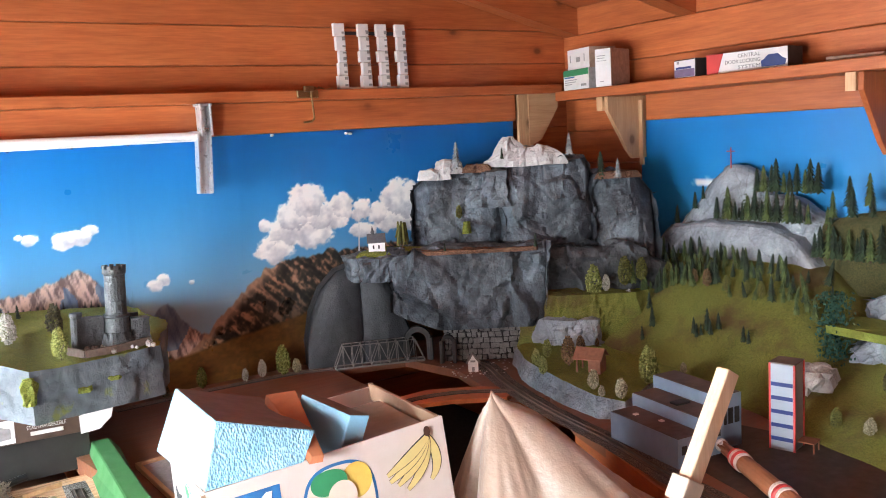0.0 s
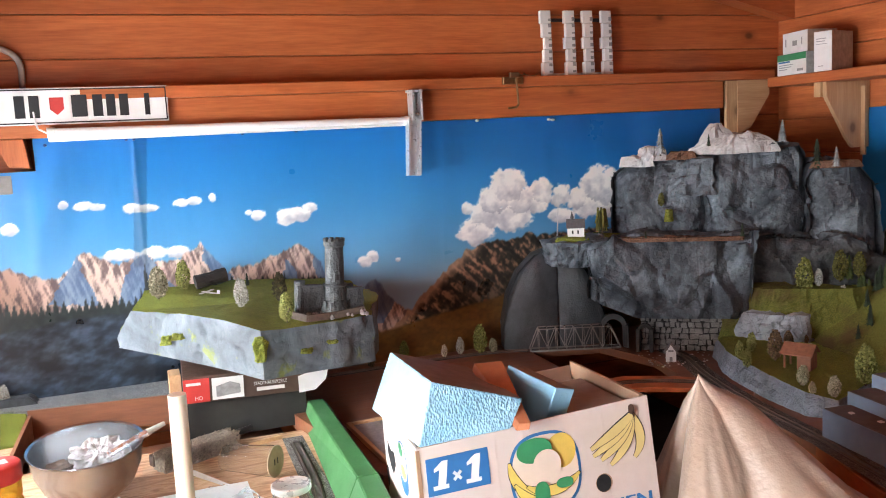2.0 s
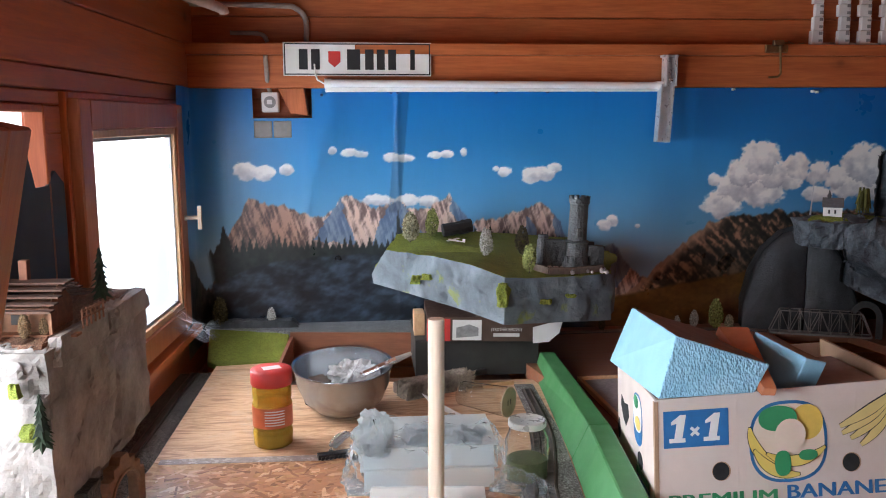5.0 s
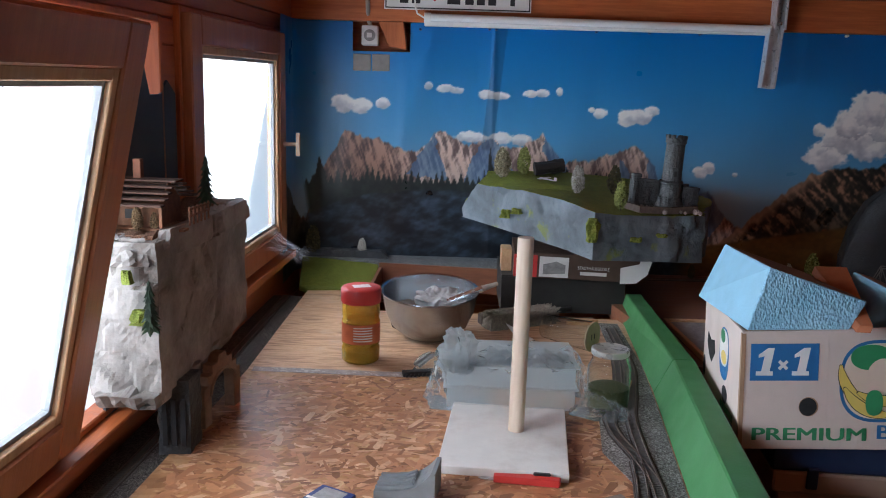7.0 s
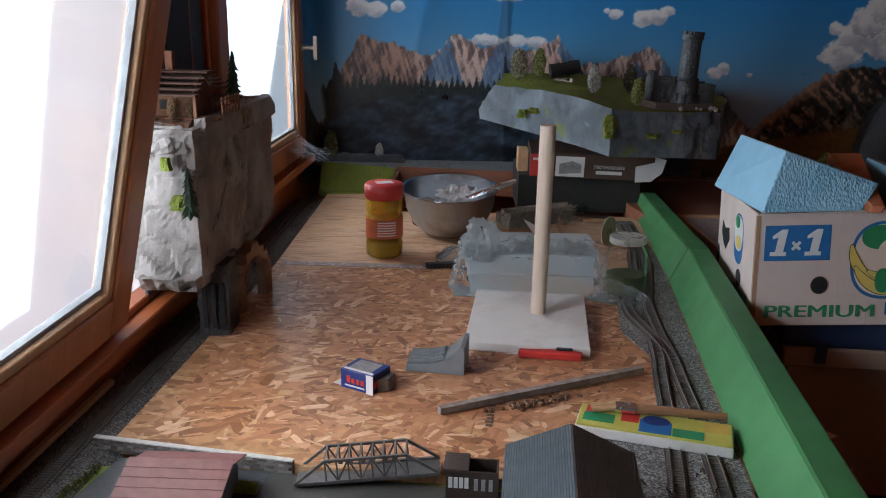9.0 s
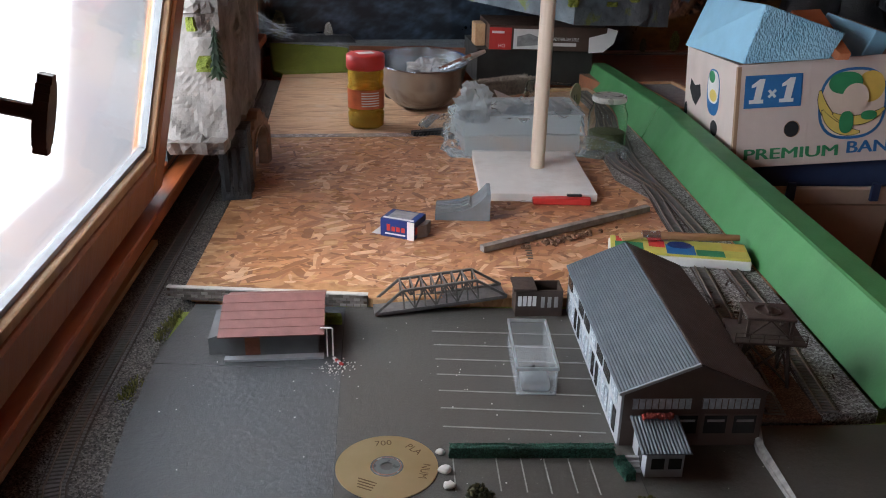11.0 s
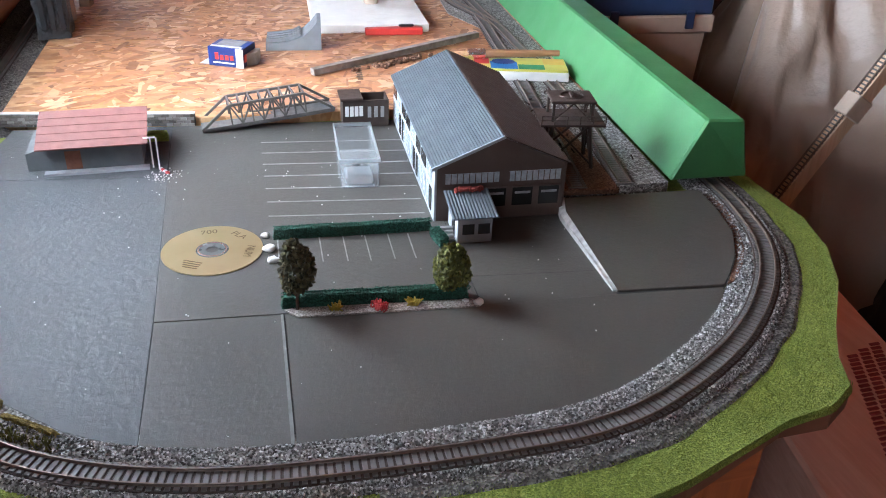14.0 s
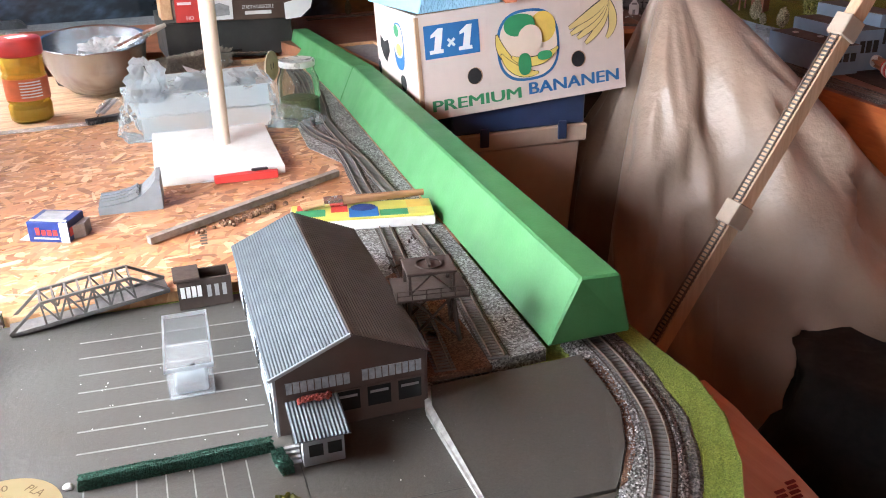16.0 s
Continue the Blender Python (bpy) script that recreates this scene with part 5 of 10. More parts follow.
def pipe(name, label, pts, r, material, category="conduit"):
    bm = bmesh.new()
    way = smooth_path(pts, 0.012)
    seg = 10
    rows = []
    for q, d in way:
        a = d.orthogonal().normalized() if not rows else (last - d * last.dot(d)).normalized()
        last = a
        b = d.cross(a)
        rows.append([bm.verts.new(q + (a * math.cos(2 * math.pi * k / seg) + b * math.sin(2 * math.pi * k / seg)) * r) for k in range(seg)])
    for u, v in zip(rows, rows[1:]):
        for k in range(seg):
            bm.faces.new((u[k], u[(k + 1) % seg], v[(k + 1) % seg], v[k]))
    bm.faces.new(rows[0][::-1])
    bm.faces.new(rows[-1])
    return single(name, bm, material, label, category, smooth=True)


pipe("conduit", "grey plastic electrical conduit on the plank wall", [(-0.78, 3.085, 2.045), (-0.45, 3.085, 2.04), (-0.385, 3.085, 2.03), (-0.352, 3.085, 1.99), (-0.352, 3.085, 1.905)], 0.010, M_CONDUIT)
pipe("conduit", "short grey plastic conduit above the switch", [(-0.62, 3.085, 1.945), (-0.52, 3.085, 1.942), (-0.495, 3.085, 1.925), (-0.49, 3.085, 1.903)], 0.008, M_CONDUIT)
pipe("conduit", "grey plastic conduit running down to the switch", [(-0.490, 2.998, 1.861), (-0.487, 2.997, 1.80), (-0.487, 3.02, 1.76), (-0.485, 3.075, 1.734)], 0.008, M_CONDUIT)
pipe("white_pipe", "pale pipe crossing below the rafters", [(-0.86, 1.9, 2.02), (-0.72, 2.3, 2.0), (-0.60, 2.7, 1.985), (-0.585, 2.75, 1.97)], 0.016, plain("pale_pipe", (0.52, 0.36, 0.27), 0.4), "pipe")
bm = bmesh.new()
v = [bm.verts.new(p) for p in ((-0.45, 3.0, 1.747), (-0.36, 3.0, 1.747), (-0.348, 3.0, 1.652), (-0.41, 3.0, 1.66))]
w = [bm.verts.new((q.co.x, 3.0985, q.co.z)) for q in v]
for f in ((v[0], v[3], v[2], v[1]), (w[0], w[1], w[2], w[3]), (v[0], v[1], w[1], w[0]), (v[1], v[2], w[2], w[1]), (v[2], v[3], w[3], w[2]), (v[3], v[0], w[0], w[3])):
    bm.faces.new(f)
bmesh.ops.recalc_face_normals(bm, faces=bm.faces)
single("ledge_brace", bm, M_PLANK[2], "orange-stained wooden brace under the ledge", "brace", kind="structure", bevel=0.002)
# tear and tacks on the poster
M_WHITETEAR = plain("torn_white", (0.72, 0.72, 0.74), 0.35, vary=0.1)
bm = bmesh.new()
sheet(bm, lambda u, v: (1.545 + 0.015 * v + (u - 0.5) * 0.008 * (1.1 - v), 3.0205, 1.23 + 0.21 * v), 2, 20)
single("poster_tear", bm, M_WHITETEAR, "thin white tear in the poster's seam", "tear")
for x, z in ((-0.30, 1.724), (-0.052, 1.731), (-0.028, 1.731), (0.33, 1.732), (0.52, 1.733), (0.70, 1.734), (1.528, 1.733), (1.545, 1.731), (1.22, 1.741)):
    bm = bmesh.new()
    rod(bm, (x, 3.028, z), (x, 3.012, z), 0.0055, 0.0045, 10)
    single("push_pin", bm, M_NAVY if x < 1 else M_WHITE, "small push pin holding the poster", "pin", "push pins")

# ---- shelf on the side wall ----
shelf = thing("wall_shelf", "raw and stained wooden wall shelf on gusset brackets", "shelf")
part("shelf_board", slab([(2.50, 0.85), (2.739, 0.85), (2.739, 2.90), (2.50, 2.90)], 1.822, 1.862), M_PLANK[1], shelf, bevel=0.003)
part("back_board", box(2.700, 2.7385, 0.85, 2.555, 1.716, 1.8215), M_PLANK[1], shelf, bevel=0.002)


def gusset(y, material, foot=1.53):
    bm = bmesh.new()
    pts = [(2.515, 1.8215), (2.515, 1.765), (2.62, 1.60), (2.655, foot + 0.03), (2.739, foot + 0.03), (2.739, 1.8215)]
    v = [[bm.verts.new((x, y + d, z)) for x, z in pts] for d in (-0.01, 0.01)]
    bm.faces.new(v[0])
    bm.faces.new(v[1][::-1])
    for i in range(6):
        bm.faces.new((v[0][i], v[1][i], v[1][(i + 1) % 6], v[0][(i + 1) % 6]))
    bmesh.ops.recalc_face_normals(bm, faces=bm.faces)
    part("gusset", bm, material, shelf, "pale raw plywood gusset", bevel=0.002)
    part("cleat", box(2.505, 2.535, y + 0.0105, y + 0.045, 1.765, 1.8215), M_PALE[2], shelf)
    part("wall_cleat", box(2.69, 2.7, y - 0.03, y - 0.0105, foot, 1.80), M_PALE[2], shelf)


gusset(2.60, M_PALE[2])
gusset(1.50, M_PLANK[2])
# corner gussets where the ledge ends
corner = thing("corner_brace", "pale wooden gusset boards in the room's corner under the ledge", "brace")
bm = slab([(2.375, 3.004), (2.43, 3.004), (2.43, 3.02), (2.375, 3.02)], 1.60, 1.861)
part("post", bm, M_PALE[2], corner)
bm = bmesh.new()
pts = [(2.4305, 1.861), (2.60, 1.861), (2.60, 1.80), (2.50, 1.66), (2.4305, 1.63)]
v = [[bm.verts.new((x, 3.0 + d, z)) for x, z in pts] for d in (0.0, 0.02)]
bm.faces.new(v[0])
bm.faces.new(v[1][::-1])
for i in range(5):
    bm.faces.new((v[0][i], v[1][i], v[1][(i + 1) % 5], v[0][(i + 1) % 5]))
bmesh.ops.recalc_face_normals(bm, faces=bm.faces)
part("gusset", bm, M_PALE[0], corner)


def carton(name, label, x, y, z, w, d, h, rz, front, side, group="", bars=(), extra=None):
    """A small carton, its front towards local -y; bars are (x0, x1, z0, z1, material) on the front."""
    c = thing(name, label, "carton", group, pose(x, y, z, 0, 0, rz))
    part("body", box(0, w, 0, d, 0, h), side, c, bevel=0.0012)
    part("front_panel", box(0.001, w - 0.001, -0.0012, -0.0002, 0.001, h - 0.001), front, c)
    for k, (x0, x1, z0, z1, mat) in enumerate(bars):
        part("print_bar", box(x0, x1, -0.0024, -0.0013, z0, z1), mat, c)
    return c


M_PINKCARD = plain("brown_picture_print", (0.36, 0.24, 0.18), 0.5, vary=0.35, scale=40)
# cartons stand along the shelf: local -y faces the room's middle (-x), so they are turned by -90
carton("carton", "white and green printed carton lying on the shelf", 2.52, 2.86, 1.8625, 0.20, 0.16, 0.085, -100, M_CARD, M_GREYPRINT, "shelf cartons",
       [(0.002, 0.198, 0.058, 0.084, M_PRINTGREEN), (0.01, 0.09, 0.050, 0.056, M_BLUE), (0.015, 0.11, 0.040, 0.043, M_GREYPRINT), (0.015, 0.10, 0.031, 0.034, M_GREYPRINT), (0.015, 0.07, 0.022, 0.025, M_GREYPRINT), (0.14, 0.18, 0.012, 0.022, M_GREYPRINT)])
carton("carton", "small white carton stacked on another one", 2.53, 2.84, 1.948, 0.17, 0.13, 0.085, -100, M_CARD, M_PINKCARD, "shelf cartons",
       [(0.07, 0.10, 0.03, 0.05, M_GREYPRINT), (0.02, 0.026, 0.03, 0.06, M_GREYPRINT), (0.13, 0.135, 0.03, 0.06, M_GREYPRINT)])
carton("carton", "tall white carton with a brownish picture side", 2.515, 2.655, 1.8625, 0.075, 0.15, 0.155, -75, M_CARD, M_PINKCARD, "shelf cartons",
       [(0.01, 0.05, 0.125, 0.128, M_GREYPRINT), (0.01, 0.045, 0.115, 0.118, M_GREYPRINT), (0.01, 0.055, 0.105, 0.107, M_GREYPRINT), (0.02, 0.04, 0.02, 0.023, M_GREYPRINT)])
carton("carton", "small mauve and white carton on the shelf", 2.52, 2.235, 1.8625, 0.11, 0.10, 0.066, -97, M_CARD, M_DARKBOX, "shelf cartons",
       [(0.002, 0.108, 0.002, 0.03, M_MAUVE), (0.01, 0.09, 0.031, 0.039, M_NAVY), (0.015, 0.025, 0.05, 0.06, M_GREYPRINT), (0.002, 0.108, 0.062, 0.065, M_INK)])
lock = carton("carton", "long red and white carton for a car door lock kit", 2.545, 2.105, 1.8625, 0.31, 0.10, 0.072, -83, M_CARD, M_DARKBOX, "shelf cartons", [])
bm = bmesh.new()
prism(bm, [(0.0, 0.001), (0.045, 0.001), (0.068, 0.071), (0.0, 0.071)], 0, 0.0009)
part("red_corner", bm, M_RED, lock, m=face_pose((0, -0.0013, 0), (1, 0, 0), (0, 0, 1)))
fit_words("CENTRAL", 0.085, 0.013, M_INK, "lettering", lock, face_pose((0.125, -0.0016, 0.050), (1, 0, 0), (0, 0, 1)))
fit_words("DOOR LOCKING", 0.135, 0.013, M_INK, "lettering", lock, face_pose((0.075, -0.0016, 0.031), (1, 0, 0), (0, 0, 1)))
fit_words("SYSTEM", 0.085, 0.012, M_INK, "lettering", lock, face_pose((0.125, -0.0016, 0.012), (1, 0, 0), (0, 0, 1)))
bm = bmesh.new()
prism(bm, [(0.215, 0.01), (0.30, 0.01), (0.305, 0.03), (0.29, 0.036), (0.275, 0.05), (0.24, 0.05), (0.225, 0.036), (0.212, 0.03)], 0, 0.0009)
part("car_picture", bm, M_NAVY, lock, m=face_pose((0, -0.0013, 0), (1, 0, 0), (0, 0, 1)))
bag = thing("rolled_bag", "small rolled translucent bag on the shelf", "bag")
bm = bmesh.new()
rod(bm, (2.56, 1.64, 1.871), (2.575, 1.46, 1.871), 0.0085, 0.007, 8)
part("roll", bm, M_PINKCARD, bag)


# ---- vegetation ----
def leaf_mat(name, dark, light, rough=0.8):
    n = Nodes(name, rough)
    tone = n.ramp(n.island(), (0.0, dark), (0.6, tuple((a + b) / 2 for a, b in zip(dark, light))), (1.0, light))
    return n.done(n.mix(n.ramp(n.noise(60, 3), (0.4, 0.0), (0.7, 0.4)), tone, dark))


M_SPRUCE = leaf_mat("spruce_needles", (0.010, 0.022, 0.012), (0.035, 0.065, 0.030))
M_SPRUCE2 = leaf_mat("light_spruce_needles", (0.035, 0.06, 0.015), (0.11, 0.15, 0.045))
M_FROST = leaf_mat("frosted_needles", (0.16, 0.18, 0.18), (0.46, 0.48, 0.49))
M_LEAF = {
    "dark": leaf_mat("dark_foliage", (0.024, 0.024, 0.010), (0.135, 0.115, 0.05)),
    "lime": leaf_mat("lime_foliage", (0.09, 0.11, 0.015), (0.40, 0.42, 0.13)),
    "white": leaf_mat("blossom_foliage", (0.22, 0.22, 0.17), (0.80, 0.79, 0.73)),
    "autumn": leaf_mat("autumn_foliage", (0.06, 0.035, 0.015), (0.30, 0.19, 0.09)),
    "cream": leaf_mat("cream_foliage", (0.15, 0.14, 0.07), (0.58, 0.55, 0.38)),
    "olive": leaf_mat("olive_foliage", (0.045, 0.05, 0.008), (0.20, 0.19, 0.04)),
}
M_TRUNK = plain("model_trunk", (0.07, 0.045, 0.03), 0.8)


def spruce(height, material, seed, label, group, m):
    """A little bottle-brush spruce of drooping ragged tiers."""
    rng = random.Random(seed)
    t = thing("spruce_tree", label, "tree", group, m)
    bm = bmesh.new()
    rod(bm, (0, 0, 0), (0, 0, height * 0.25), height * 0.03, seg=6)
    part("trunk", bm, M_TRUNK, t)
    bm = bmesh.new()
    tiers = 9
    for k in range(tiers):
        z = height * (0.10 + 0.84 * k / (tiers - 1))
        r = height * 0.22 * (1 - k / tiers) ** 0.85 + height * 0.012
        top = bm.verts.new((0, 0, min(height, z + height * 0.16)))
        spokes = 13
        ring = []
        for j in range(spokes):
            a = 2 * math.pi * (j + 0.5 * (k % 2)) / spokes + rng.uniform(-0.1, 0.1)
            q = r * (rng.uniform(0.85, 1.2) if j % 2 else rng.uniform(0.45, 0.7))
            ring.append(bm.verts.new((q * math.cos(a), q * math.sin(a), z - q * (0.35 if j % 2 else 0.1))))
        for j in range(spokes):
            bm.faces.new((top, ring[j], ring[(j + 1) % spokes]))
    part("crown", bm, material, t)
    return t


def egg_tree(height, wide, kind, seed, label, group, m, clumps=760, low=0.07):
    """A loose-leafed model tree with an egg-shaped crown."""
    rng = random.Random(seed)
    t = thing("model_tree", label, "tree", group, m)
    bm = bmesh.new()
    rod(bm, (0, 0, 0), (0, 0, height * 0.35), height * 0.022, height * 0.015, 7)
    for k in range(4):
        a = k * 1.7
        rod(bm, (0, 0, height * 0.2), (wide * 0.5 * math.cos(a), wide * 0.5 * math.sin(a), height * 0.42), height * 0.010, height * 0.005, 5)
    part("trunk", bm, M_TRUNK, t)
    verts, faces = [], []
    for _ in range(clumps):
        v = Vector((rng.gauss(0, 1), rng.gauss(0, 1), rng.gauss(0, 1))).normalized() * rng.uniform(0.72, 1.02)
        h = (v.z + 1) / 2
        fat = (1 - 0.42 * h) * (1 + 0.12 * math.sin(v.x * 5 + seed))
        c = Vector((v.x * wide * fat, v.y * wide * fat, height * (low + (1 - low) * h)))
        turn = Euler((rng.random() * 6, rng.random() * 6, rng.random() * 6)).to_matrix()
        r = wide * rng.uniform(0.10, 0.18)
        i = len(verts)
        verts += [tuple(c + turn @ Vector(p) * r) for p in ((1, 0, 0), (0.2, 0.8, 0.2), (-0.9, 0.3, 0), (-0.3, -0.8, 0.2), (0, 0, 0.7))]
        faces += [(i, i + 1, i + 4), (i + 1, i + 2, i + 4), (i + 2, i + 3, i + 4), (i + 3, i, i + 4), (i, i + 3, i + 2, i + 1)]
    mesh = bpy.data.meshes.new("crown")
    mesh.from_pydata(verts, [], faces)
    mesh.materials.append(M_LEAF[kind])
    crown = new("crown", mesh)
    crown.parent = t
    return t


PROTO = {}


def plant(kind, x, y, z, s, seed=0, group="model trees", tilt=0.0):
    """A copy of the prototype of that kind, at a place and size."""
    rng = random.Random(seed * 31 + int(x * 1000) + int(y * 777))
    labels = {"spruce": "dark green model spruce on the layout", "light_spruce": "light green model spruce on the layout", "frost": "frosted grey model spruce on the rocks",
              "dark": "dark green egg-shaped model tree", "lime": "lime green egg-shaped model tree", "white": "white blossoming egg-shaped model tree",
              "autumn": "brown autumn egg-shaped model tree", "cream": "cream speckled round model tree", "olive": "olive egg-shaped model tree"}
    m = pose(x, y, z, tilt * math.cos(seed), tilt, rng.uniform(0, 360)) @ Matrix.Scale(s * (1.0 if "spruce" in kind or kind == "frost" else 1.18), 4)
    if kind not in PROTO:
        if kind in ("spruce", "light_spruce", "frost"):
            mat = {"spruce": M_SPRUCE, "light_spruce": M_SPRUCE2, "frost": M_FROST}[kind]
            PROTO[kind] = spruce(1.0, mat, 7, labels[kind], group, Matrix())
        else:
            PROTO[kind] = egg_tree(1.0, 0.27 if kind != "cream" else 0.33, kind, 3, labels[kind], group, Matrix())
        PROTO[kind].matrix_basis = m
        return PROTO[kind]
    ob = copy_thing(PROTO[kind], Matrix())
    ob.matrix_basis = m
    return tagged(ob, group=group)


# ---- the rocky corner ----
def cliff(p0, p1, tops, bots, depth, amp, size, seed, cell=0.016, bulge=0.0, round_u=1.0, dome=1.0):
    """A cliff along a ground line: ragged front, sides and top run back by depth. tops and bots are (share, height)."""
    a, b = Vector(p0), Vector(p1)
    run = b - a
    nrm = Vector((run.y, -run.x)).normalized()
    nu, nd = max(2, round(run.length / cell)), max(2, round(depth / cell / 1.5))
    hi = max(z for _, z in tops) - min(z for _, z in bots)
    nv = max(2, round(hi / cell))
    cols = [(0, 1 - k / nd) for k in range(nd)] + [(k / nu, 0) for k in range(nu + 1)] + [(1, (k + 1) / nd) for k in range(nd)]
    rows = [(k / nv, 0) for k in range(nv + 1)] + [(1, (k + 1) / nd) for k in range(nd)]
    bm = bmesh.new()
    grid = []
    for v, back_v in rows:
        line = []
        for u, back_u in cols:
            top, bot = np.interp(u, *zip(*tops)), np.interp(u, *zip(*bots))
            z = bot + (top - bot) * v
            ru, rv = min(0.45, 0.06 * dome / run.length), min(0.6, 0.22 * dome)
            eu = max(0, 1 - min(u, 1 - u) / ru) if not back_u else 1
            ev = max(0, (v - 1 + rv) / rv)
            back = max(back_u, back_v) * depth + 0.045 * round_u * dome * (1 - math.sqrt(max(0, 1 - eu * eu))) * (0 if back_u else 1) + 0.035 * dome * (1 - math.sqrt(max(0, 1 - ev * ev))) * (0 if back_v else 1)
            q = a + run * u - nrm * back + nrm * bulge * math.sin(math.pi * u) * math.sin(math.pi * min(1, v * 0.9 + 0.05))
            co = Vector((q.x, q.y, z))
            d = ragged(co, size, seed) * amp
            side = run.normalized() * (-1 if u == 0 else 1 if u == 1 else 0) * d * (0.6 if back_u else 0)
            line.append(bm.verts.new(co + Vector((nrm.x * d, nrm.y * d, d * (0.7 if v == 1 else 0.2))) + Vector((side.x, side.y, 0))))
        grid.append(line)
    for r, s in zip(grid, grid[1:]):
        for i in range(len(r) - 1):
            bm.faces.new((r[i], r[i + 1], s[i + 1], s[i]))
    return bm


peak = thing("model_mountain", "grey painted plaster mountain in the room's corner with white summit", "mountain")
part("lower_cliff", cliff((1.50, 2.70), (1.97, 2.36), [(0, 1.275), (0.3, 1.285), (1, 1.285)], [(0, 1.06), (0.12, 1.03), (0.3, 0.99), (0.9, 0.99), (1, 1.03)], 0.32, 0.040, 0.16, 3.1, 0.0075, 0.02), M_ROCK, peak, smooth=32)
part("left_bluff", cliff((1.675, 2.82), (1.955, 2.60), [(0, 1.50), (0.2, 1.555), (0.5, 1.57), (0.8, 1.565), (1, 1.50)], [(0, 1.27), (1, 1.27)], 0.26, 0.036, 0.16, 8.7, 0.0075, 0.03, 1.0, 1.9), M_ROCK, peak, smooth=32)
part("boulder", rock([(1.83, 2.66), (1.95, 2.55), (1.99, 2.62), (1.90, 2.74)], 1.42, 1.555, 0.03, 0.014, 0.08, 5.0, 0.15), M_ROCK, peak)
part("main_face", cliff((1.93, 2.605), (2.235, 2.385), [(0, 1.58), (0.2, 1.605), (0.7, 1.60), (0.92, 1.585), (1, 1.52)], [(0, 1.25), (1, 1.05)], 0.34, 0.040, 0.18, 12.4, 0.0075, 0.03, 1.0, 1.9), M_ROCK, peak, smooth=32)
part("right_bluff", cliff((2.22, 2.41), (2.425, 2.25), [(0, 1.45), (0.2, 1.515), (0.75, 1.52), (1, 1.44)], [(0, 1.1), (1, 1.05)], 0.30, 0.036, 0.15, 15.9, 0.0075, 0.02, 1.0, 1.9), M_ROCK, peak, smooth=32)
part("shoulder", cliff((1.95, 2.50), (2.44, 2.17), [(0, 1.24), (0.3, 1.27), (0.7, 1.26), (1, 1.16)], [(0, 0.93), (1, 0.95)], 0.28, 0.042, 0.17, 19.2, 0.008, 0.0), M_DARKROCK, peak, smooth=32)
part("left_overhang", rock([(1.405, 2.80), (1.47, 2.72), (1.58, 2.70), (1.62, 2.80), (1.54, 2.94), (1.44, 2.92)], 1.18, 1.272, 0.03, 0.013, 0.08, 2.2, -0.18), M_ROCK, peak)
part("grass_ledge", rock([(1.42, 2.80), (1.49, 2.73), (1.62, 2.69), (1.72, 2.72), (1.58, 2.93)], 1.268, 1.287, 0.008, 0.016, 0.06, 2.9, 0.1), M_MEADOW, peak)
part("summit_snow", rock([(1.93, 2.66), (1.98, 2.58), (2.08, 2.50), (2.17, 2.45), (2.20, 2.52), (2.10, 2.68), (1.98, 2.74)], 1.57, 1.640, 0.022, 0.010, 0.10, 6.6, 0.45, top_amp=0.022), M_SNOW, peak, "white plaster snow cap")
part("summit_snow", rock([(1.955, 2.64), (2.00, 2.59), (2.07, 2.57), (2.06, 2.66), (1.99, 2.69)], 1.61, 1.685, 0.016, 0.009, 0.07, 7.6, 0.6, top_amp=0.014), M_SNOW, peak, "white plaster snow cap")
part("side_snow", rock([(1.745, 2.77), (1.80, 2.71), (1.86, 2.69), (1.86, 2.76), (1.79, 2.81)], 1.555, 1.605, 0.02, 0.012, 0.05, 9.6, 0.4), M_SNOW, peak, "white plaster snow cap")
part("rubble_top", rock([(1.84, 2.70), (1.93, 2.62), (1.97, 2.66), (1.89, 2.74)], 1.555, 1.585, 0.012, 0.012, 0.04, 1.6, 0.3), M_EARTH, peak)
part("earth_ledge", rock([(1.60, 2.665), (1.62, 2.60), (1.80, 2.47), (1.93, 2.375), (1.97, 2.41), (1.80, 2.55), (1.68, 2.66)], 1.272, 1.286, 0.012, 0.008, 0.05, 2.4, 0.0), M_EARTH, peak, "brown earthy ledge between the cliffs")
part("moss_patch", rock([(1.79, 2.64), (1.81, 2.625), (1.83, 2.63), (1.82, 2.66)], 1.33, 1.375, 0.008, 0.008, 0.04, 1.4, 0.3), M_MEADOW, peak, "olive moss on the cliff")
part("bluff_snow", rock([(1.70, 2.79), (1.74, 2.745), (1.80, 2.70), (1.83, 2.74), (1.77, 2.80)], 1.535, 1.572, 0.014, 0.009, 0.05, 3.6, 0.25), M_SNOW, peak, "white plaster snow cap")
part("bluff_earth", rock([(2.24, 2.40), (2.30, 2.34), (2.40, 2.29), (2.40, 2.36), (2.30, 2.42)], 1.505, 1.530, 0.010, 0.009, 0.05, 3.9, 0.2), M_EARTH, peak, "brown earthy summit")
plant("frost", 1.815, 2.685, 1.572, 0.105)
plant("frost", 2.165, 2.44, 1.60, 0.085)
plant("frost", 2.305, 2.33, 1.505, 0.075)
plant("spruce", 1.955, 2.585, 1.60, 0.045)
plant("spruce", 2.275, 2.39, 1.50, 0.11)
plant("olive", 1.80, 2.665, 1.385, 0.045)
plant("spruce", 1.665, 2.57, 1.285, 0.03)
plant("spruce", 1.93, 2.375, 1.285, 0.05)

hump = thing("tunnel_rock", "rounded dark painted tunnel rock split by a crack", "rock")
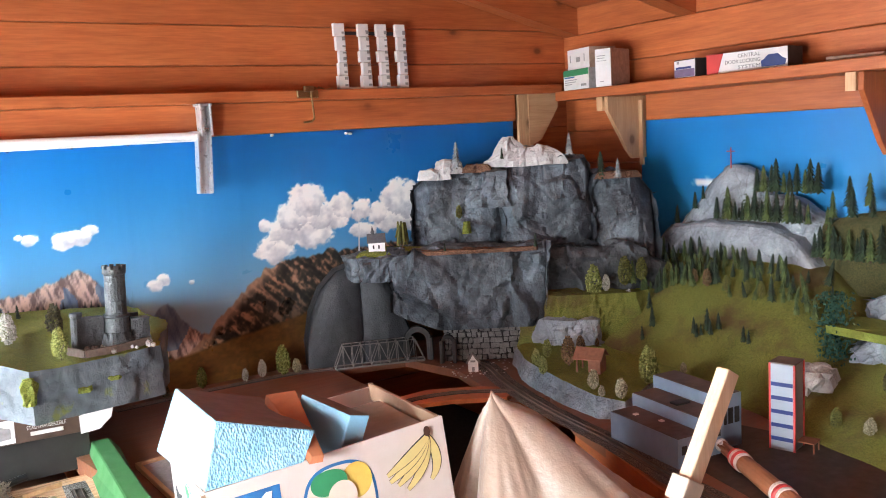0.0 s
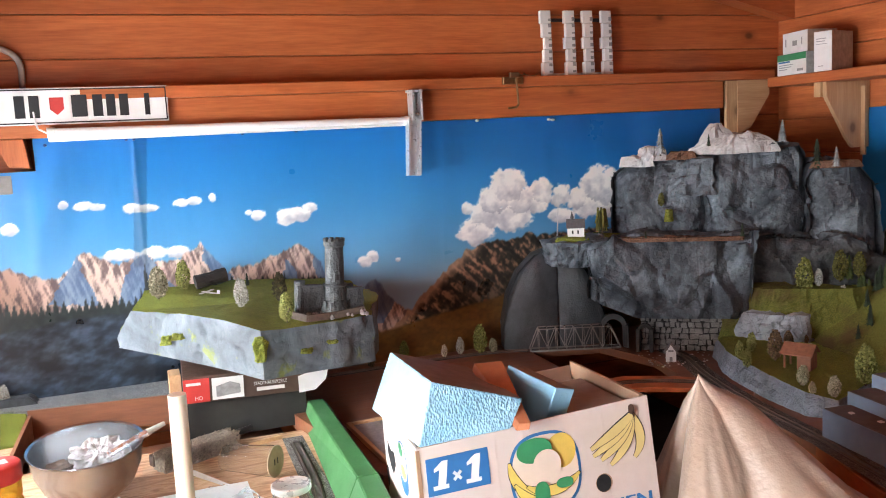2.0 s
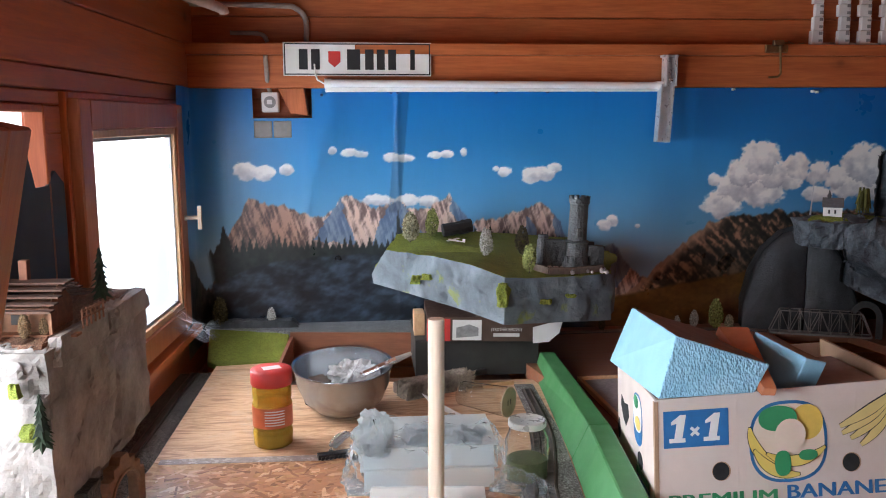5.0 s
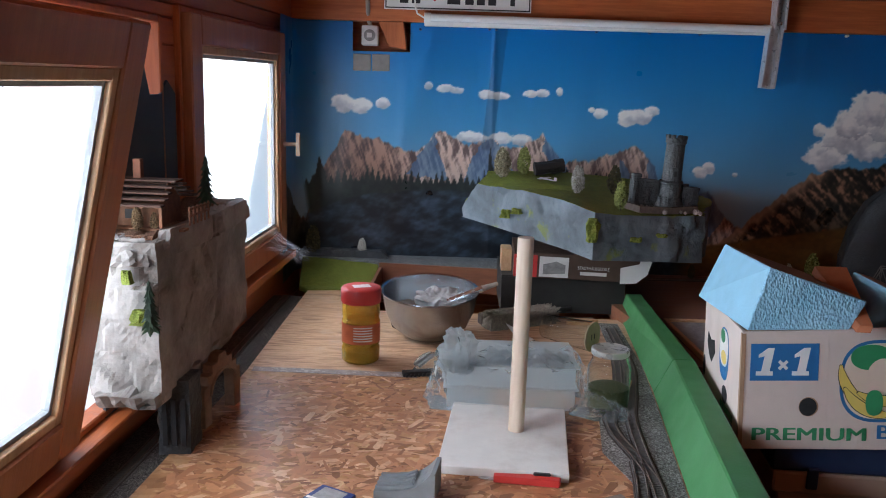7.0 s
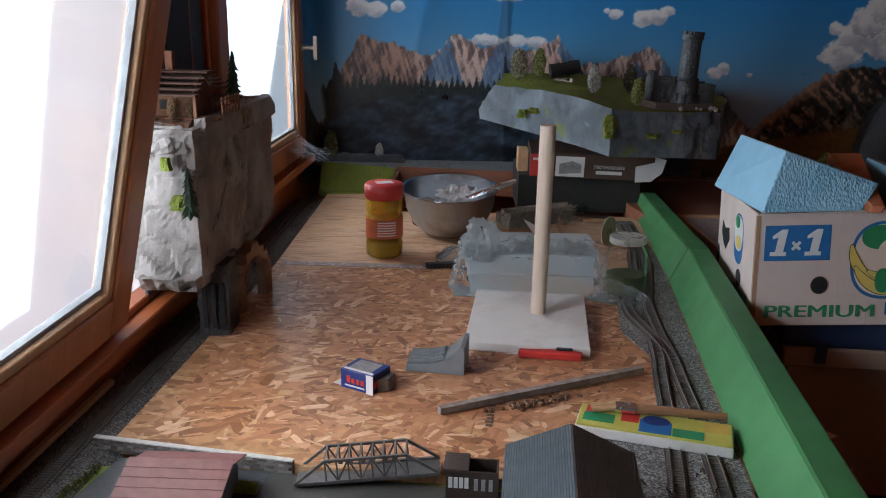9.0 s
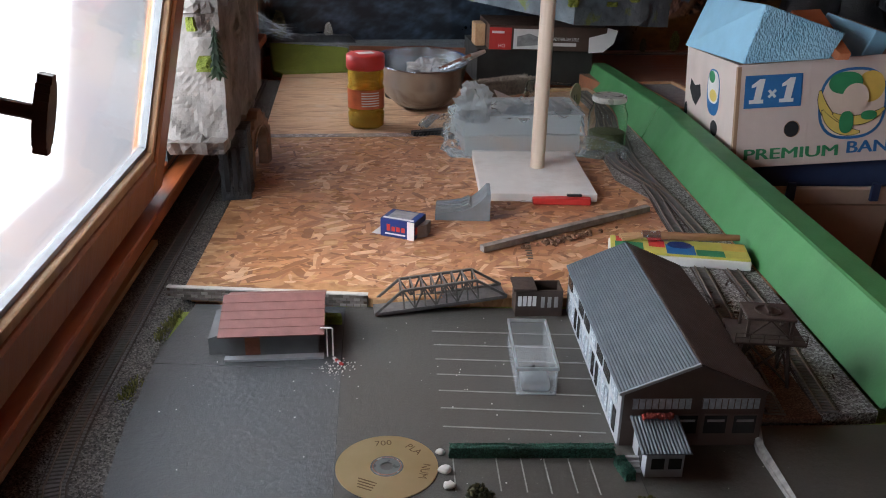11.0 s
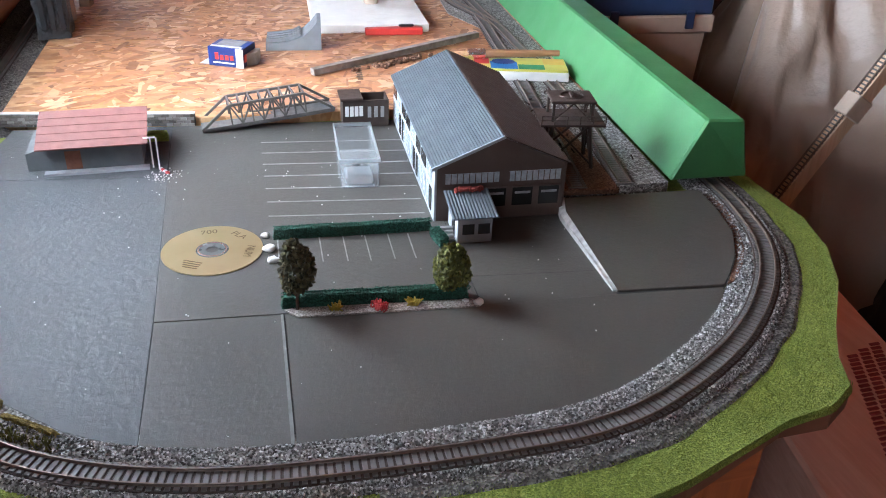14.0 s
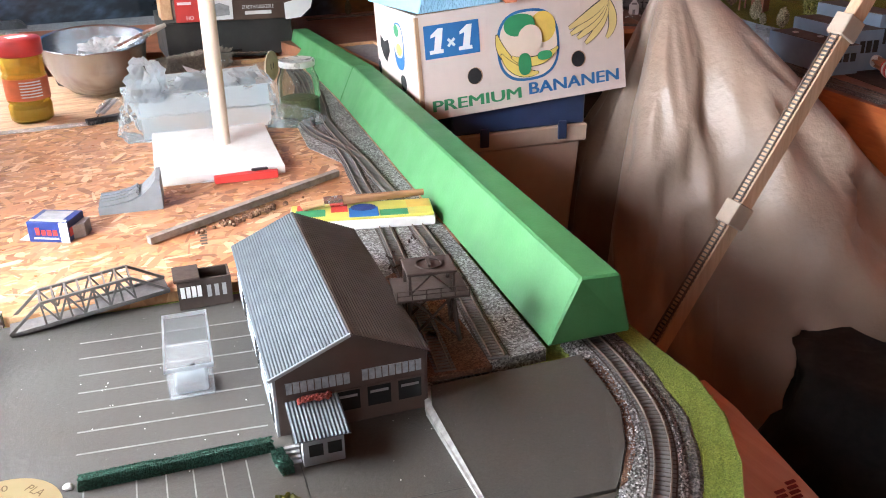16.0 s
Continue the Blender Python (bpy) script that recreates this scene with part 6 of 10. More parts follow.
part("left_half", cliff((1.255, 2.93), (1.462, 2.87), [(0, 0.95), (0.1, 1.06), (0.3, 1.15), (0.6, 1.215), (1, 1.24)], [(0, 0.85), (1, 0.85)], 0.10, 0.006, 0.14, 4.4, 0.011, 0.02, 0.1), M_HUMP, hump, smooth=50)
part("right_half", cliff((1.467, 2.87), (1.66, 2.82), [(0, 1.24), (0.3, 1.22), (0.6, 1.14), (0.85, 1.02), (1, 0.92)], [(0, 0.85), (1, 0.85)], 0.10, 0.006, 0.14, 5.4, 0.011, 0.02, 0.1), M_HUMP, hump, smooth=50)

# chapel and its willow
chapel = thing("model_chapel", "tiny white model chapel with a grey roof and turret", "chapel", m=pose(1.475, 2.80, 1.285, 0, 0, -28))
part("wall", box(0, 0.062, 0, 0.04, 0, 0.036), M_WHITE, chapel)


def gable_roof(x0, x1, y0, y1, z0, z1, t=0.003):
    """A pitched roof, its ridge along x, as a thin shell."""
    bm = bmesh.new()
    mid = (y0 + y1) / 2
    pts = [(y0, z0), (mid, z1), (y1, z0), (y1, z0 + t), (mid, z1 + t * 1.3), (y0, z0 + t)]
    v = [[bm.verts.new((x, y, z)) for y, z in pts] for x in (x0, x1)]
    for i in range(6):
        j = (i + 1) % 6
        bm.faces.new((v[0][i], v[0][j], v[1][j], v[1][i]))
    for e in v:
        bm.faces.new((e[0], e[1], e[4], e[5]))
        bm.faces.new((e[1], e[2], e[3], e[4]))
    bmesh.ops.recalc_face_normals(bm, faces=bm.faces)
    return bm


def gable(x, y0, y1, z0, z1, t=0.002):
    bm = bmesh.new()
    mid = (y0 + y1) / 2
    v = [[bm.verts.new((x + d, y, z)) for y, z in ((y0, z0), (y1, z0), (mid, z1))] for d in (0, t)]
    bm.faces.new(v[0])
    bm.faces.new(v[1][::-1])
    for i in range(3):
        bm.faces.new((v[0][i], v[1][i], v[1][(i + 1) % 3], v[0][(i + 1) % 3]))
    bmesh.ops.recalc_face_normals(bm, faces=bm.faces)
    return bm


M_SLATE = plain("slate_roof", (0.10, 0.10, 0.11), 0.6, vary=0.2, scale=120)
part("roof", gable_roof(-0.004, 0.066, -0.005, 0.045, 0.034, 0.064), M_SLATE, chapel)
part("gable", gable(0.0, 0, 0.04, 0.036, 0.060), M_WHITE, chapel)
part("gable", gable(0.060, 0, 0.04, 0.036, 0.060), M_WHITE, chapel)
bm = turned([(0.006, 0), (0.006, 0.012), (0.008, 0.013), (0.004, 0.022), (0.0008, 0.036)], 8)
part("turret", bm, M_SLATE, chapel, m=Matrix.Translation((0.018, 0.02, 0.06)))
for x in (0.016, 0.036):
    part("window", box(x, x + 0.006, -0.0008, 0.0004, 0.012, 0.026), M_DARKBOX, chapel)
willow = thing("willow_tree", "drooping green model willow behind the chapel", "tree", "model trees", pose(1.60, 2.76, 1.285))
bm = bmesh.new()
rod(bm, (0, 0, 0), (0, 0, 0.06), 0.004, seg=6)
part("trunk", bm, M_TRUNK, willow)
rng = random.Random(9)
bm = bmesh.new()
for k in range(46):
    a, r = rng.uniform(0, 6.28), rng.uniform(0.008, 0.036)
    top = Vector((r * 0.6 * math.cos(a), r * 0.6 * math.sin(a), rng.uniform(0.08, 0.105)))
    rod(bm, top, (r * math.cos(a), r * math.sin(a), rng.uniform(0.012, 0.05)), 0.004, 0.0025, 5)
part("crown", bm, M_LEAF["olive"], willow)

# retaining wall of single stones and tunnel mouths
M_STONE = rock_paint("wall_stone", (0.12, 0.11, 0.105), (0.24, 0.225, 0.215), (0.42, 0.40, 0.385), 0.5, 30)
rw = thing("stone_wall", "rough dark rubble stone retaining wall under the cliff", "wall", m=face_pose((1.70, 2.665, 0.85), (0.80, -0.60, 0), (0, 0, 1)))
part("mortar", box(0, 0.40, 0, 0.155, -0.03, 0), M_DARKBOX, rw)
rng = random.Random(4)
for row in range(7):
    x = rng.uniform(-0.01, 0.0)
    while x < 0.385:
        w = rng.uniform(0.016, 0.038)
        x1 = min(0.40, x + w)
        y0, y1 = row * 0.022, row * 0.022 + 0.022
        bm = bmesh.new()
        j = lambda: rng.uniform(-0.003, 0.003)
        prism(bm, [(max(0, x) + 0.002 + j(), y0 + 0.002 + j()), (x1 - 0.002 + j(), y0 + 0.002 + j()), (x1 - 0.002 + j(), y1 - 0.002 + j()), ((x + x1) / 2, y1 - 0.001 + j()), (max(0, x) + 0.002 + j(), y1 - 0.002 + j())], 0.0005, rng.uniform(0.006, 0.013))
        part("stone", bm, M_STONE, rw, bevel=0.0015)
        x = x1
M_CONCRETE = plain("grey_cast_portal", (0.05, 0.049, 0.048), 0.75, vary=0.25, scale=60)


def portal(x, y, rz, label, material, w=0.085, h=0.13, z=0.85):
    """A cast tunnel mouth: arch ring on two piers and a dark bore."""
    t = thing("tunnel_portal", label, "tunnel portal", "tunnel portals", pose(x, y, z, 0, 0, rz))
    bm = bmesh.new()
    seg = 14
    inner = [(-w * 0.33, 0), *((-w * 0.33 * math.cos(math.pi * k / seg), h * 0.55 + w * 0.33 * math.sin(math.pi * k / seg)) for k in range(seg + 1)), (w * 0.33, 0)]
    outer = [(-w * 0.5, 0), *((-w * 0.5 * math.cos(math.pi * k / seg), h * 0.58 + w * 0.5 * math.sin(math.pi * k / seg)) for k in range(seg + 1)), (w * 0.5, 0)]
    v = [[[bm.verts.new((a, d, b)) for a, b in ring] for ring in (inner, outer)] for d in (-0.012, 0.012)]
    k = len(inner)
    for i in range(k - 1):
        bm.faces.new((v[0][0][i], v[0][1][i], v[0][1][i + 1], v[0][0][i + 1]))
        bm.faces.new((v[1][0][i], v[1][0][i + 1], v[1][1][i + 1], v[1][1][i]))
        bm.faces.new((v[0][0][i], v[0][0][i + 1], v[1][0][i + 1], v[1][0][i]))
        bm.faces.new((v[0][1][i], v[1][1][i], v[1][1][i + 1], v[0][1][i + 1]))
    bmesh.ops.recalc_face_normals(bm, faces=bm.faces)
    part("arch", bm, material, t)
    for s in (-1, 1):
        part("pier", box(s * w * 0.5 - 0.006, s * w * 0.5 + 0.006, -0.022, 0.022, 0, h * 0.62), material, t, bevel=0.001)
    return t


portal(1.64, 2.76, -35, "grey cast double-track tunnel mouth under the cliff", M_CONCRETE, 0.10, 0.14)
portal(1.70, 2.64, -40, "grey cast tunnel mouth beside the rubble wall", M_CONCRETE, 0.05, 0.14)
portal(2.06, 2.385, -35, "grey cast tunnel mouth at the wall's end", M_CONCRETE, 0.09, 0.14)
tower = thing("rock_pillar", "dark round rock pillar beside the tunnel", "rock")
part("pillar", rock([(2.065 + 0.035 * math.cos(k), 2.30 + 0.035 * math.sin(k)) for k in np.linspace(0, 5.6, 9)], 0.85, 0.99, 0.006, 0.012, 0.04, 3.3, 0.15), M_DARKROCK, tower)

# truss bridge
M_TRUSS = plain("grey_truss", (0.20, 0.185, 0.175), 0.6, vary=0.2, scale=90)


def truss_bridge(name, label, m, length, width, height, panels, material, slope=0.10, thick=0.0022):
    t = thing(name, label, "bridge", m=m)
    for y in (0, width):
        bm = bmesh.new()
        beam(bm, (0, y, 0.002), (length, y, 0.002), thick * 1.6)
        part("bottom_chord", bm, material, t)
        bm = bmesh.new()
        beam(bm, (length * slope, y, height), (length * (1 - slope), y, height), thick * 1.5)
        part("top_chord", bm, material, t)
        for k in range(panels + 1):
            x = length * slope + length * (1 - 2 * slope) * k / panels
            bm = bmesh.new()
            beam(bm, (x, y, 0.003), (x, y, height), thick)
            part("post", bm, material, t)
            if k < panels:
                x1 = x + length * (1 - 2 * slope) / panels
                bm = bmesh.new()
                beam(bm, *(((x, y, 0.003), (x1, y, height)) if k % 2 else ((x, y, height), (x1, y, 0.003))), thick)
                part("diagonal", bm, material, t)
        for p, q in (((0, y, 0.002), (length * slope, y, height)), ((length, y, 0.002), (length * (1 - slope), y, height))):
            bm = bmesh.new()
            beam(bm, p, q, thick * 1.5)
            part("end_post", bm, material, t)
    for k in range(panels + 1):
        x = length * slope + length * (1 - 2 * slope) * k / panels
        bm = bmesh.new()
        beam(bm, (x, 0, height), (x, width, height), thick)
        part("cross_beam", bm, material, t)
    part("deck", box(0, length, 0.002, width - 0.002, -0.004, 0.0005), material, t)
    return t


truss_bridge("model_truss_bridge", "grey model railway truss bridge over the well", pose(1.325, 2.85, 0.853, 0, 0, -21), 0.345, 0.045, 0.085, 8, M_TRUSS)
track("bridge_track", "brown model track leading over the truss bridge", [(0.55, 2.93, 0), (0.9, 2.94, 0), (1.2, 2.92, 0), (1.33, 2.875, 0)], 0.8515)
track("loop_track", "brown curved model track round the meadow", [(1.78, 2.62), (1.765, 2.48), (1.70, 2.30), (1.645, 2.10), (1.605, 1.90), (1.57, 1.65), (1.515, 1.40), (1.47, 1.1)], 0.8505)
bed("loop_bed", "dark gritty bed of the curved track", [(1.78, 2.62), (1.765, 2.48), (1.70, 2.30), (1.645, 2.10), (1.605, 1.90), (1.57, 1.65), (1.515, 1.40), (1.47, 1.1)], 0.8492, 0.8506, 0.03, M_DARKGRIT, 1500, M_DARKSTONES, 8, 0.01)
track("front_track", "brown model track across the well on its board", [(1.20, 2.325, 0), (1.38, 2.335, 0), (1.52, 2.29, 0), (1.66, 2.18, 0)], 0.8505)

house = thing("model_house", "tiny white model cottage with a pointed gable", "house", m=pose(1.675, 2.475, 0.85, 0, 0, -35))
part("wall", box(0, 0.036, 0, 0.03, 0, 0.034), M_WHITE, house)
bm = plate([(0, 0.034), (0.036, 0.034), (0.018, 0.062)], (0, 0.0, 0), (1, 0, 0), (0, 0, 1), (0, -1, 0), 0.0015)
part("gable", bm, M_WHITE, house)
bm = bmesh.new()
for s in (-1, 1):
    beam(bm, (0.018, 0.015, 0.066), (0.018 + s * 0.024, 0.015, 0.030), 0.034, 0.003)
part("roof", bm, M_TRUSS, house)
part("door", box(0.013, 0.023, -0.0012, 0.0004, 0.001, 0.018), M_GREYPRINT, house)
part("window", box(0.009, 0.027, -0.0022, -0.0016, 0.036, 0.043), M_GREYPRINT, house)
rng = random.Random(12)
verts = []
pebbles = thing("scattered_chips", "scattered pale plaster chips on the brown ground", "chips", kind="stuff")
bm = bmesh.new()
for _ in range(46):
    a, b = rng.random(), rng.random()
    c = Vector((1.66 + 0.30 * a - 0.06 * b, 2.66 - 0.20 * a - 0.22 * b, 0.8503))
    bmesh.ops.create_icosphere(bm, subdivisions=1, radius=rng.uniform(0.002, 0.006), matrix=Matrix.Translation(c) @ Matrix.Diagonal((1, 1, 0.4, 1)))
part("chips", bm, M_CARD, pebbles)

# meadow island with its rock rim
def mound(outline, cell, amp, size, seed, taper=0.0, bm=None):
    """A lump on (x, y, bottom, top) corners: ragged sides and an uneven top."""
    pts = []
    k = len(outline)
    for i in range(k):
        a, b = Vector(outline[i]), Vector(outline[(i + 1) % k])
        m = max(1, round((b.xy - a.xy).length / cell))
        pts += [a.lerp(b, j / m) for j in range(m)]
    mid = sum(pts, Vector((0, 0, 0, 0))) / len(pts)
    high = max(p[3] - p[2] for p in pts)
    nv, nr = max(2, round(high / cell)), max(3, round(min((p.xy - mid.xy).length for p in pts) / cell))
    bm = bmesh.new()
    rows = []
    for j in range(nv + 1):
        h = j / nv
        row = []
        for p in pts:
            out = (p.xy - mid.xy).normalized()
            s = 1 - taper * h
            co = Vector((mid.x + (p.x - mid.x) * s, mid.y + (p.y - mid.y) * s, p[2] + (p[3] - p[2]) * h))
            d = ragged(co, size, seed) * amp
            row.append(bm.verts.new(co + Vector((out.x * d, out.y * d, d * 0.3))))
        rows.append(row)
    for j in range(1, nr):
        s = 1 - j / nr
        row = []
        for p in pts:
            q = mid.lerp(p, s)
            f = 1 - taper
            co = Vector((mid.x + (q.x - mid.x) * f, mid.y + (q.y - mid.y) * f, q[3]))
            row.append(bm.verts.new(co + Vector((0, 0, ragged(co, size, seed) * amp * 0.3))))
        rows.append(row)
    for a, b in zip(rows, rows[1:]):
        for i in range(len(a)):
            f = bm.faces.new((a[i], a[(i + 1) % len(a)], b[(i + 1) % len(a)], b[i]))
            f.material_index = 1 if b is not rows[nv] and rows.index(a) >= nv else 0
    bm.faces.new(rows[-1]).material_index = 1
    bm.faces.new(rows[0][::-1])
    return bm


mead = thing("meadow_mound", "green flocked meadow mound with a grey rock rim", "mound")
part("mound", mound([(1.86, 2.45, 0.85, 0.92), (1.755, 2.27, 0.85, 0.925), (1.70, 2.08, 0.85, 0.925), (1.675, 1.92, 0.85, 0.92), (1.665, 1.80, 0.85, 0.915), (1.72, 1.73, 0.85, 0.90), (1.90, 1.80, 0.85, 0.90), (2.15, 1.85, 0.85, 0.90), (2.20, 2.30, 0.85, 0.92), (2.08, 2.44, 0.85, 0.92)], 0.018, 0.014, 0.09, 6.1, 0.05), [M_RIM, M_MEADOW], mead)

# green hill rising to the side wall
FOOT = [(0.9, 1.88), (1.25, 1.96), (1.6, 2.07), (1.9, 2.04), (2.15, 2.03), (2.3, 2.06), (2.6, 2.08)]


def hill_z(x, y):
    foot = np.interp(y, *zip(*FOOT))
    u = min(1, max(0, (x - foot) / 0.5))
    left = min(1, max(0, (y - 1.45) / 0.2)) if y < 1.65 else 1
    rise = 0.33 * u ** 0.9 * (0.45 + 0.55 * left)
    return 0.862 + rise + 0.012 * noise.noise(Vector((x * 7, y * 7, 0)))


bm = bmesh.new()
sheet(bm, lambda u, v: (np.interp(0.9 + 1.7 * v, *zip(*FOOT)) - 0.02 + u * 0.62, 0.9 + 1.7 * v, hill_z(np.interp(0.9 + 1.7 * v, *zip(*FOOT)) - 0.02 + u * 0.62, 0.9 + 1.7 * v) - (0.014 if u == 0 else 0)), 40, 90)
n = Nodes("hillside_flock", 0.9)
c = n.add("ShaderNodeSeparateColor", Color=n.cells(500)).outputs[0]
tone = n.ramp(c, (0.0, (0.085, 0.10, 0.014)), (0.5, (0.165, 0.18, 0.027)), (1.0, (0.24, 0.25, 0.055)))
tone = n.mix(n.ramp(n.noise(5, 5, 0.6), (0.50, 0.0), (0.66, 0.8)), tone, (0.10, 0.055, 0.022))
M_HILL = n.done(tone, n.cells(500, None, "Distance"), 0.002, 0.9)
single("green_hill", bm, M_HILL, "steep flocked green hillside against the wall", "hill", smooth=True)

crag = thing("side_crag", "pale grey relief crag with a summit cross on the side wall", "rock")
part("summit", cliff((2.635, 2.42), (2.635, 1.70), [(0, 1.24), (0.09, 1.28), (0.20, 1.36), (0.33, 1.48), (0.44, 1.535), (0.52, 1.53), (0.62, 1.50), (0.68, 1.42), (0.85, 1.41), (1, 1.34)], [(0, 1.1), (1, 1.1)], 0.06, 0.016, 0.12, 22.0, 0.014), M_PALEROCK, crag)
part("lower_slab", cliff((2.56, 2.40), (2.56, 1.66), [(0, 1.24), (0.12, 1.30), (0.35, 1.33), (0.7, 1.325), (0.85, 1.28), (1, 1.17)], [(0, 1.08), (1, 1.08)], 0.08, 0.014, 0.14, 24.0, 0.014), M_PALEROCK, crag)
cross = thing("summit_cross", "tiny red summit cross", "cross")
bm = bmesh.new()
beam(bm, (2.615, 2.06, 1.52), (2.615, 2.06, 1.598), 0.003)
part("upright", bm, M_RED, cross)
bm = bmesh.new()
beam(bm, (2.6145, 2.06 - 0.019, 1.583), (2.6145, 2.06 + 0.019, 1.583), 0.003)
part("arm", bm, M_RED, cross)
bluff = thing("side_bluff", "pale bluish plaster bluffs beside the hill", "rock")
part("upper_bluff", cliff((2.46, 1.46), (2.40, 1.00), [(0, 1.12), (0.3, 1.19), (1, 1.22)], [(0, 1.02), (1, 1.05)], 0.16, 0.03, 0.09, 26.0, 0.014), M_PALEROCK, bluff)
part("lower_bluff", cliff((2.36, 1.46), (2.28, 0.98), [(0, 1.00), (0.3, 1.06), (1, 1.09)], [(0, 0.86), (1, 0.86)], 0.14, 0.03, 0.09, 28.0, 0.014), M_PALEROCK, bluff)
part("foot_boulder", rock([(2.10, 1.47), (2.16, 1.36), (2.26, 1.38), (2.25, 1.50), (2.16, 1.55)], 0.86, 0.97, 0.03, 0.014, 0.07, 3.9, 0.25), M_PLASTER, bluff)
part("stream_rock", rock([(1.93, 2.42), (1.99, 2.30), (2.09, 2.22), (2.15, 2.25), (2.04, 2.36)], 0.86, 1.01, 0.030, 0.008, 0.07, 5.9, 0.15), M_PALEROCK, bluff)
part("grass_step", rock([(2.30, 1.48), (2.26, 1.03), (2.45, 1.03), (2.46, 1.48)], 1.05, 1.075, 0.01, 0.02, 0.06, 7.9, 0.0), M_MEADOW, bluff)

bm = cliff((2.61, 1.72), (2.58, 0.98), [(0, 1.33), (0.3, 1.38), (1, 1.42)], [(0, 1.10), (1, 1.12)], 0.10, 0.018, 0.16, 31.0, 0.016)
single("upper_slope", bm, grit("dark_slope_flock", ((0.0, (0.03, 0.035, 0.010)), (0.5, (0.075, 0.075, 0.022)), (1.0, (0.14, 0.12, 0.045))), 400), "brownish green upper slope behind the bluffs", "hill", smooth=True)
bm = rock([(1.90, 2.48), (1.97, 2.35), (2.12, 2.24), (2.26, 2.15), (2.40, 2.16), (2.30, 2.40), (2.1, 2.52)], 0.88, 1.095, 0.015, 0.012, 0.08, 9.0, 0.22)
single("green_ledge", bm, M_HILL, "flocked green ledge above the dry stream", "ledge")
rng = random.Random(21)
for k in range(84):
    y = 1.58 + 0.86 * ((k * 0.618) % 1)
    x = 2.38 + rng.uniform(0.0, 0.16)
    plant("light_spruce" if k % 4 < 2 else "spruce", x, y, hill_z(x, y) - 0.004, rng.uniform(0.045, 0.095), k, tilt=rng.uniform(-12, 12))
for k in range(9):
    y = 1.62 + 0.75 * rng.random()
    plant(rng.choice(["autumn", "olive", "autumn"]), 2.40, y, hill_z(2.40, y), rng.uniform(0.04, 0.07), k)
for k in range(56):
    y = 2.10 - 0.72 * k / 55 + rng.uniform(-0.01, 0.01)
    plant("light_spruce" if k % 3 == 1 else "spruce", 2.585 + 0.05 * (k % 2), y, (1.33 if y > 1.72 else 1.22) + (0.10 if k % 2 and 1.66 < y < 1.98 else 0.0), rng.uniform(0.07, 0.13), k + 90)
for x, y, s in ((2.20, 1.88, 0.05), (2.21, 1.90, 0.06), (2.23, 1.86, 0.08), (2.22, 1.84, 0.055), (2.25, 1.83, 0.06), (2.21, 1.87, 0.04), (2.235, 1.72, 0.055), (2.235, 1.70, 0.045)):
    plant("spruce", x, y, hill_z(x, y), s)
for k in range(18):
    y = 1.62 - 0.034 * k
    plant("light_spruce" if k % 3 == 0 else "spruce", 2.56 + 0.04 * (k % 2), y, 1.36 + 0.03 * (k % 2) + 0.002 * k, rng.uniform(0.06, 0.12), k + 300)
for k in range(16):
    x, y = 2.31 + 0.012 * k, 2.235 - 0.014 * k + rng.uniform(-0.012, 0.012)
    plant("light_spruce" if k % 5 < 3 else "spruce", x, y, hill_z(x, y) - 0.004, rng.uniform(0.055, 0.10), k + 200)
for y, z, s in ((2.33, 1.29, 0.085), (2.24, 1.36, 0.07), (2.20, 1.40, 0.055)):
    plant("spruce", 2.625, y, z, s)
for kind, x, y, z, s in (("lime", 2.138, 2.301, 1.070, 0.112), ("white", 2.175, 2.276, 1.095, 0.056), ("white", 2.242, 2.231, 1.036, 0.056), ("autumn", 2.178, 2.270, 1.018, 0.040), ("olive", 2.239, 2.245, 1.11, 0.098), ("olive", 2.29, 2.21, 1.125, 0.078), ("light_spruce", 2.27, 2.235, 1.115, 0.09),
                         ("lime", 1.841, 2.226, 0.918, 0.058), ("lime", 1.741, 2.163, 0.918, 0.056), ("lime", 1.70, 2.08, 0.918, 0.054), ("autumn", 1.829, 2.101, 0.918, 0.088), ("autumn", 1.934, 2.16, 0.918, 0.064), ("autumn", 2.061, 2.213, 0.918, 0.028),
                         ("cream", 1.713, 1.858, 0.915, 0.054), ("cream", 1.69, 1.80, 0.91, 0.032), ("cream", 1.735, 1.765, 0.902, 0.055), ("lime", 1.893, 1.805, 0.902, 0.108), ("lime", 1.985, 1.85, 0.90, 0.024), ("cream", 2.059, 1.815, 0.90, 0.034),
                         ("olive", 2.02, 1.265, 0.87, 0.055), ("cream", 2.02, 1.17, 0.87, 0.05), ("cream", 2.06, 1.10, 0.87, 0.075), ("olive", 2.36, 1.30, 1.07, 0.06), ("dark", 2.20, 1.22, 0.93, 0.07),
                         ("white", 1.01, 2.95, 0.85, 0.045), ("lime", 1.15, 2.93, 0.85, 0.10), ("cream", 1.20, 2.92, 0.85, 0.05), ("white", 1.08, 2.96, 0.85, 0.06), ("dark", 0.72, 2.95, 0.85, 0.05), ("olive", 0.86, 2.98, 0.85, 0.07),
                         ("white", -0.50, 2.99, 0.893, 0.06), ("dark", -0.68, 2.98, 0.891, 0.10), ("spruce", 2.279, 2.164, 1.025, 0.069), ("spruce", 2.215, 2.091, 0.985, 0.077), ("spruce", 2.156, 2.084, 0.948, 0.053)):
    plant(kind, x, y, z, s)
ivy = thing("ivy_mass", "dense dark green trailing foliage over the rock step", "foliage")
rng = random.Random(8)
verts, faces = [], []
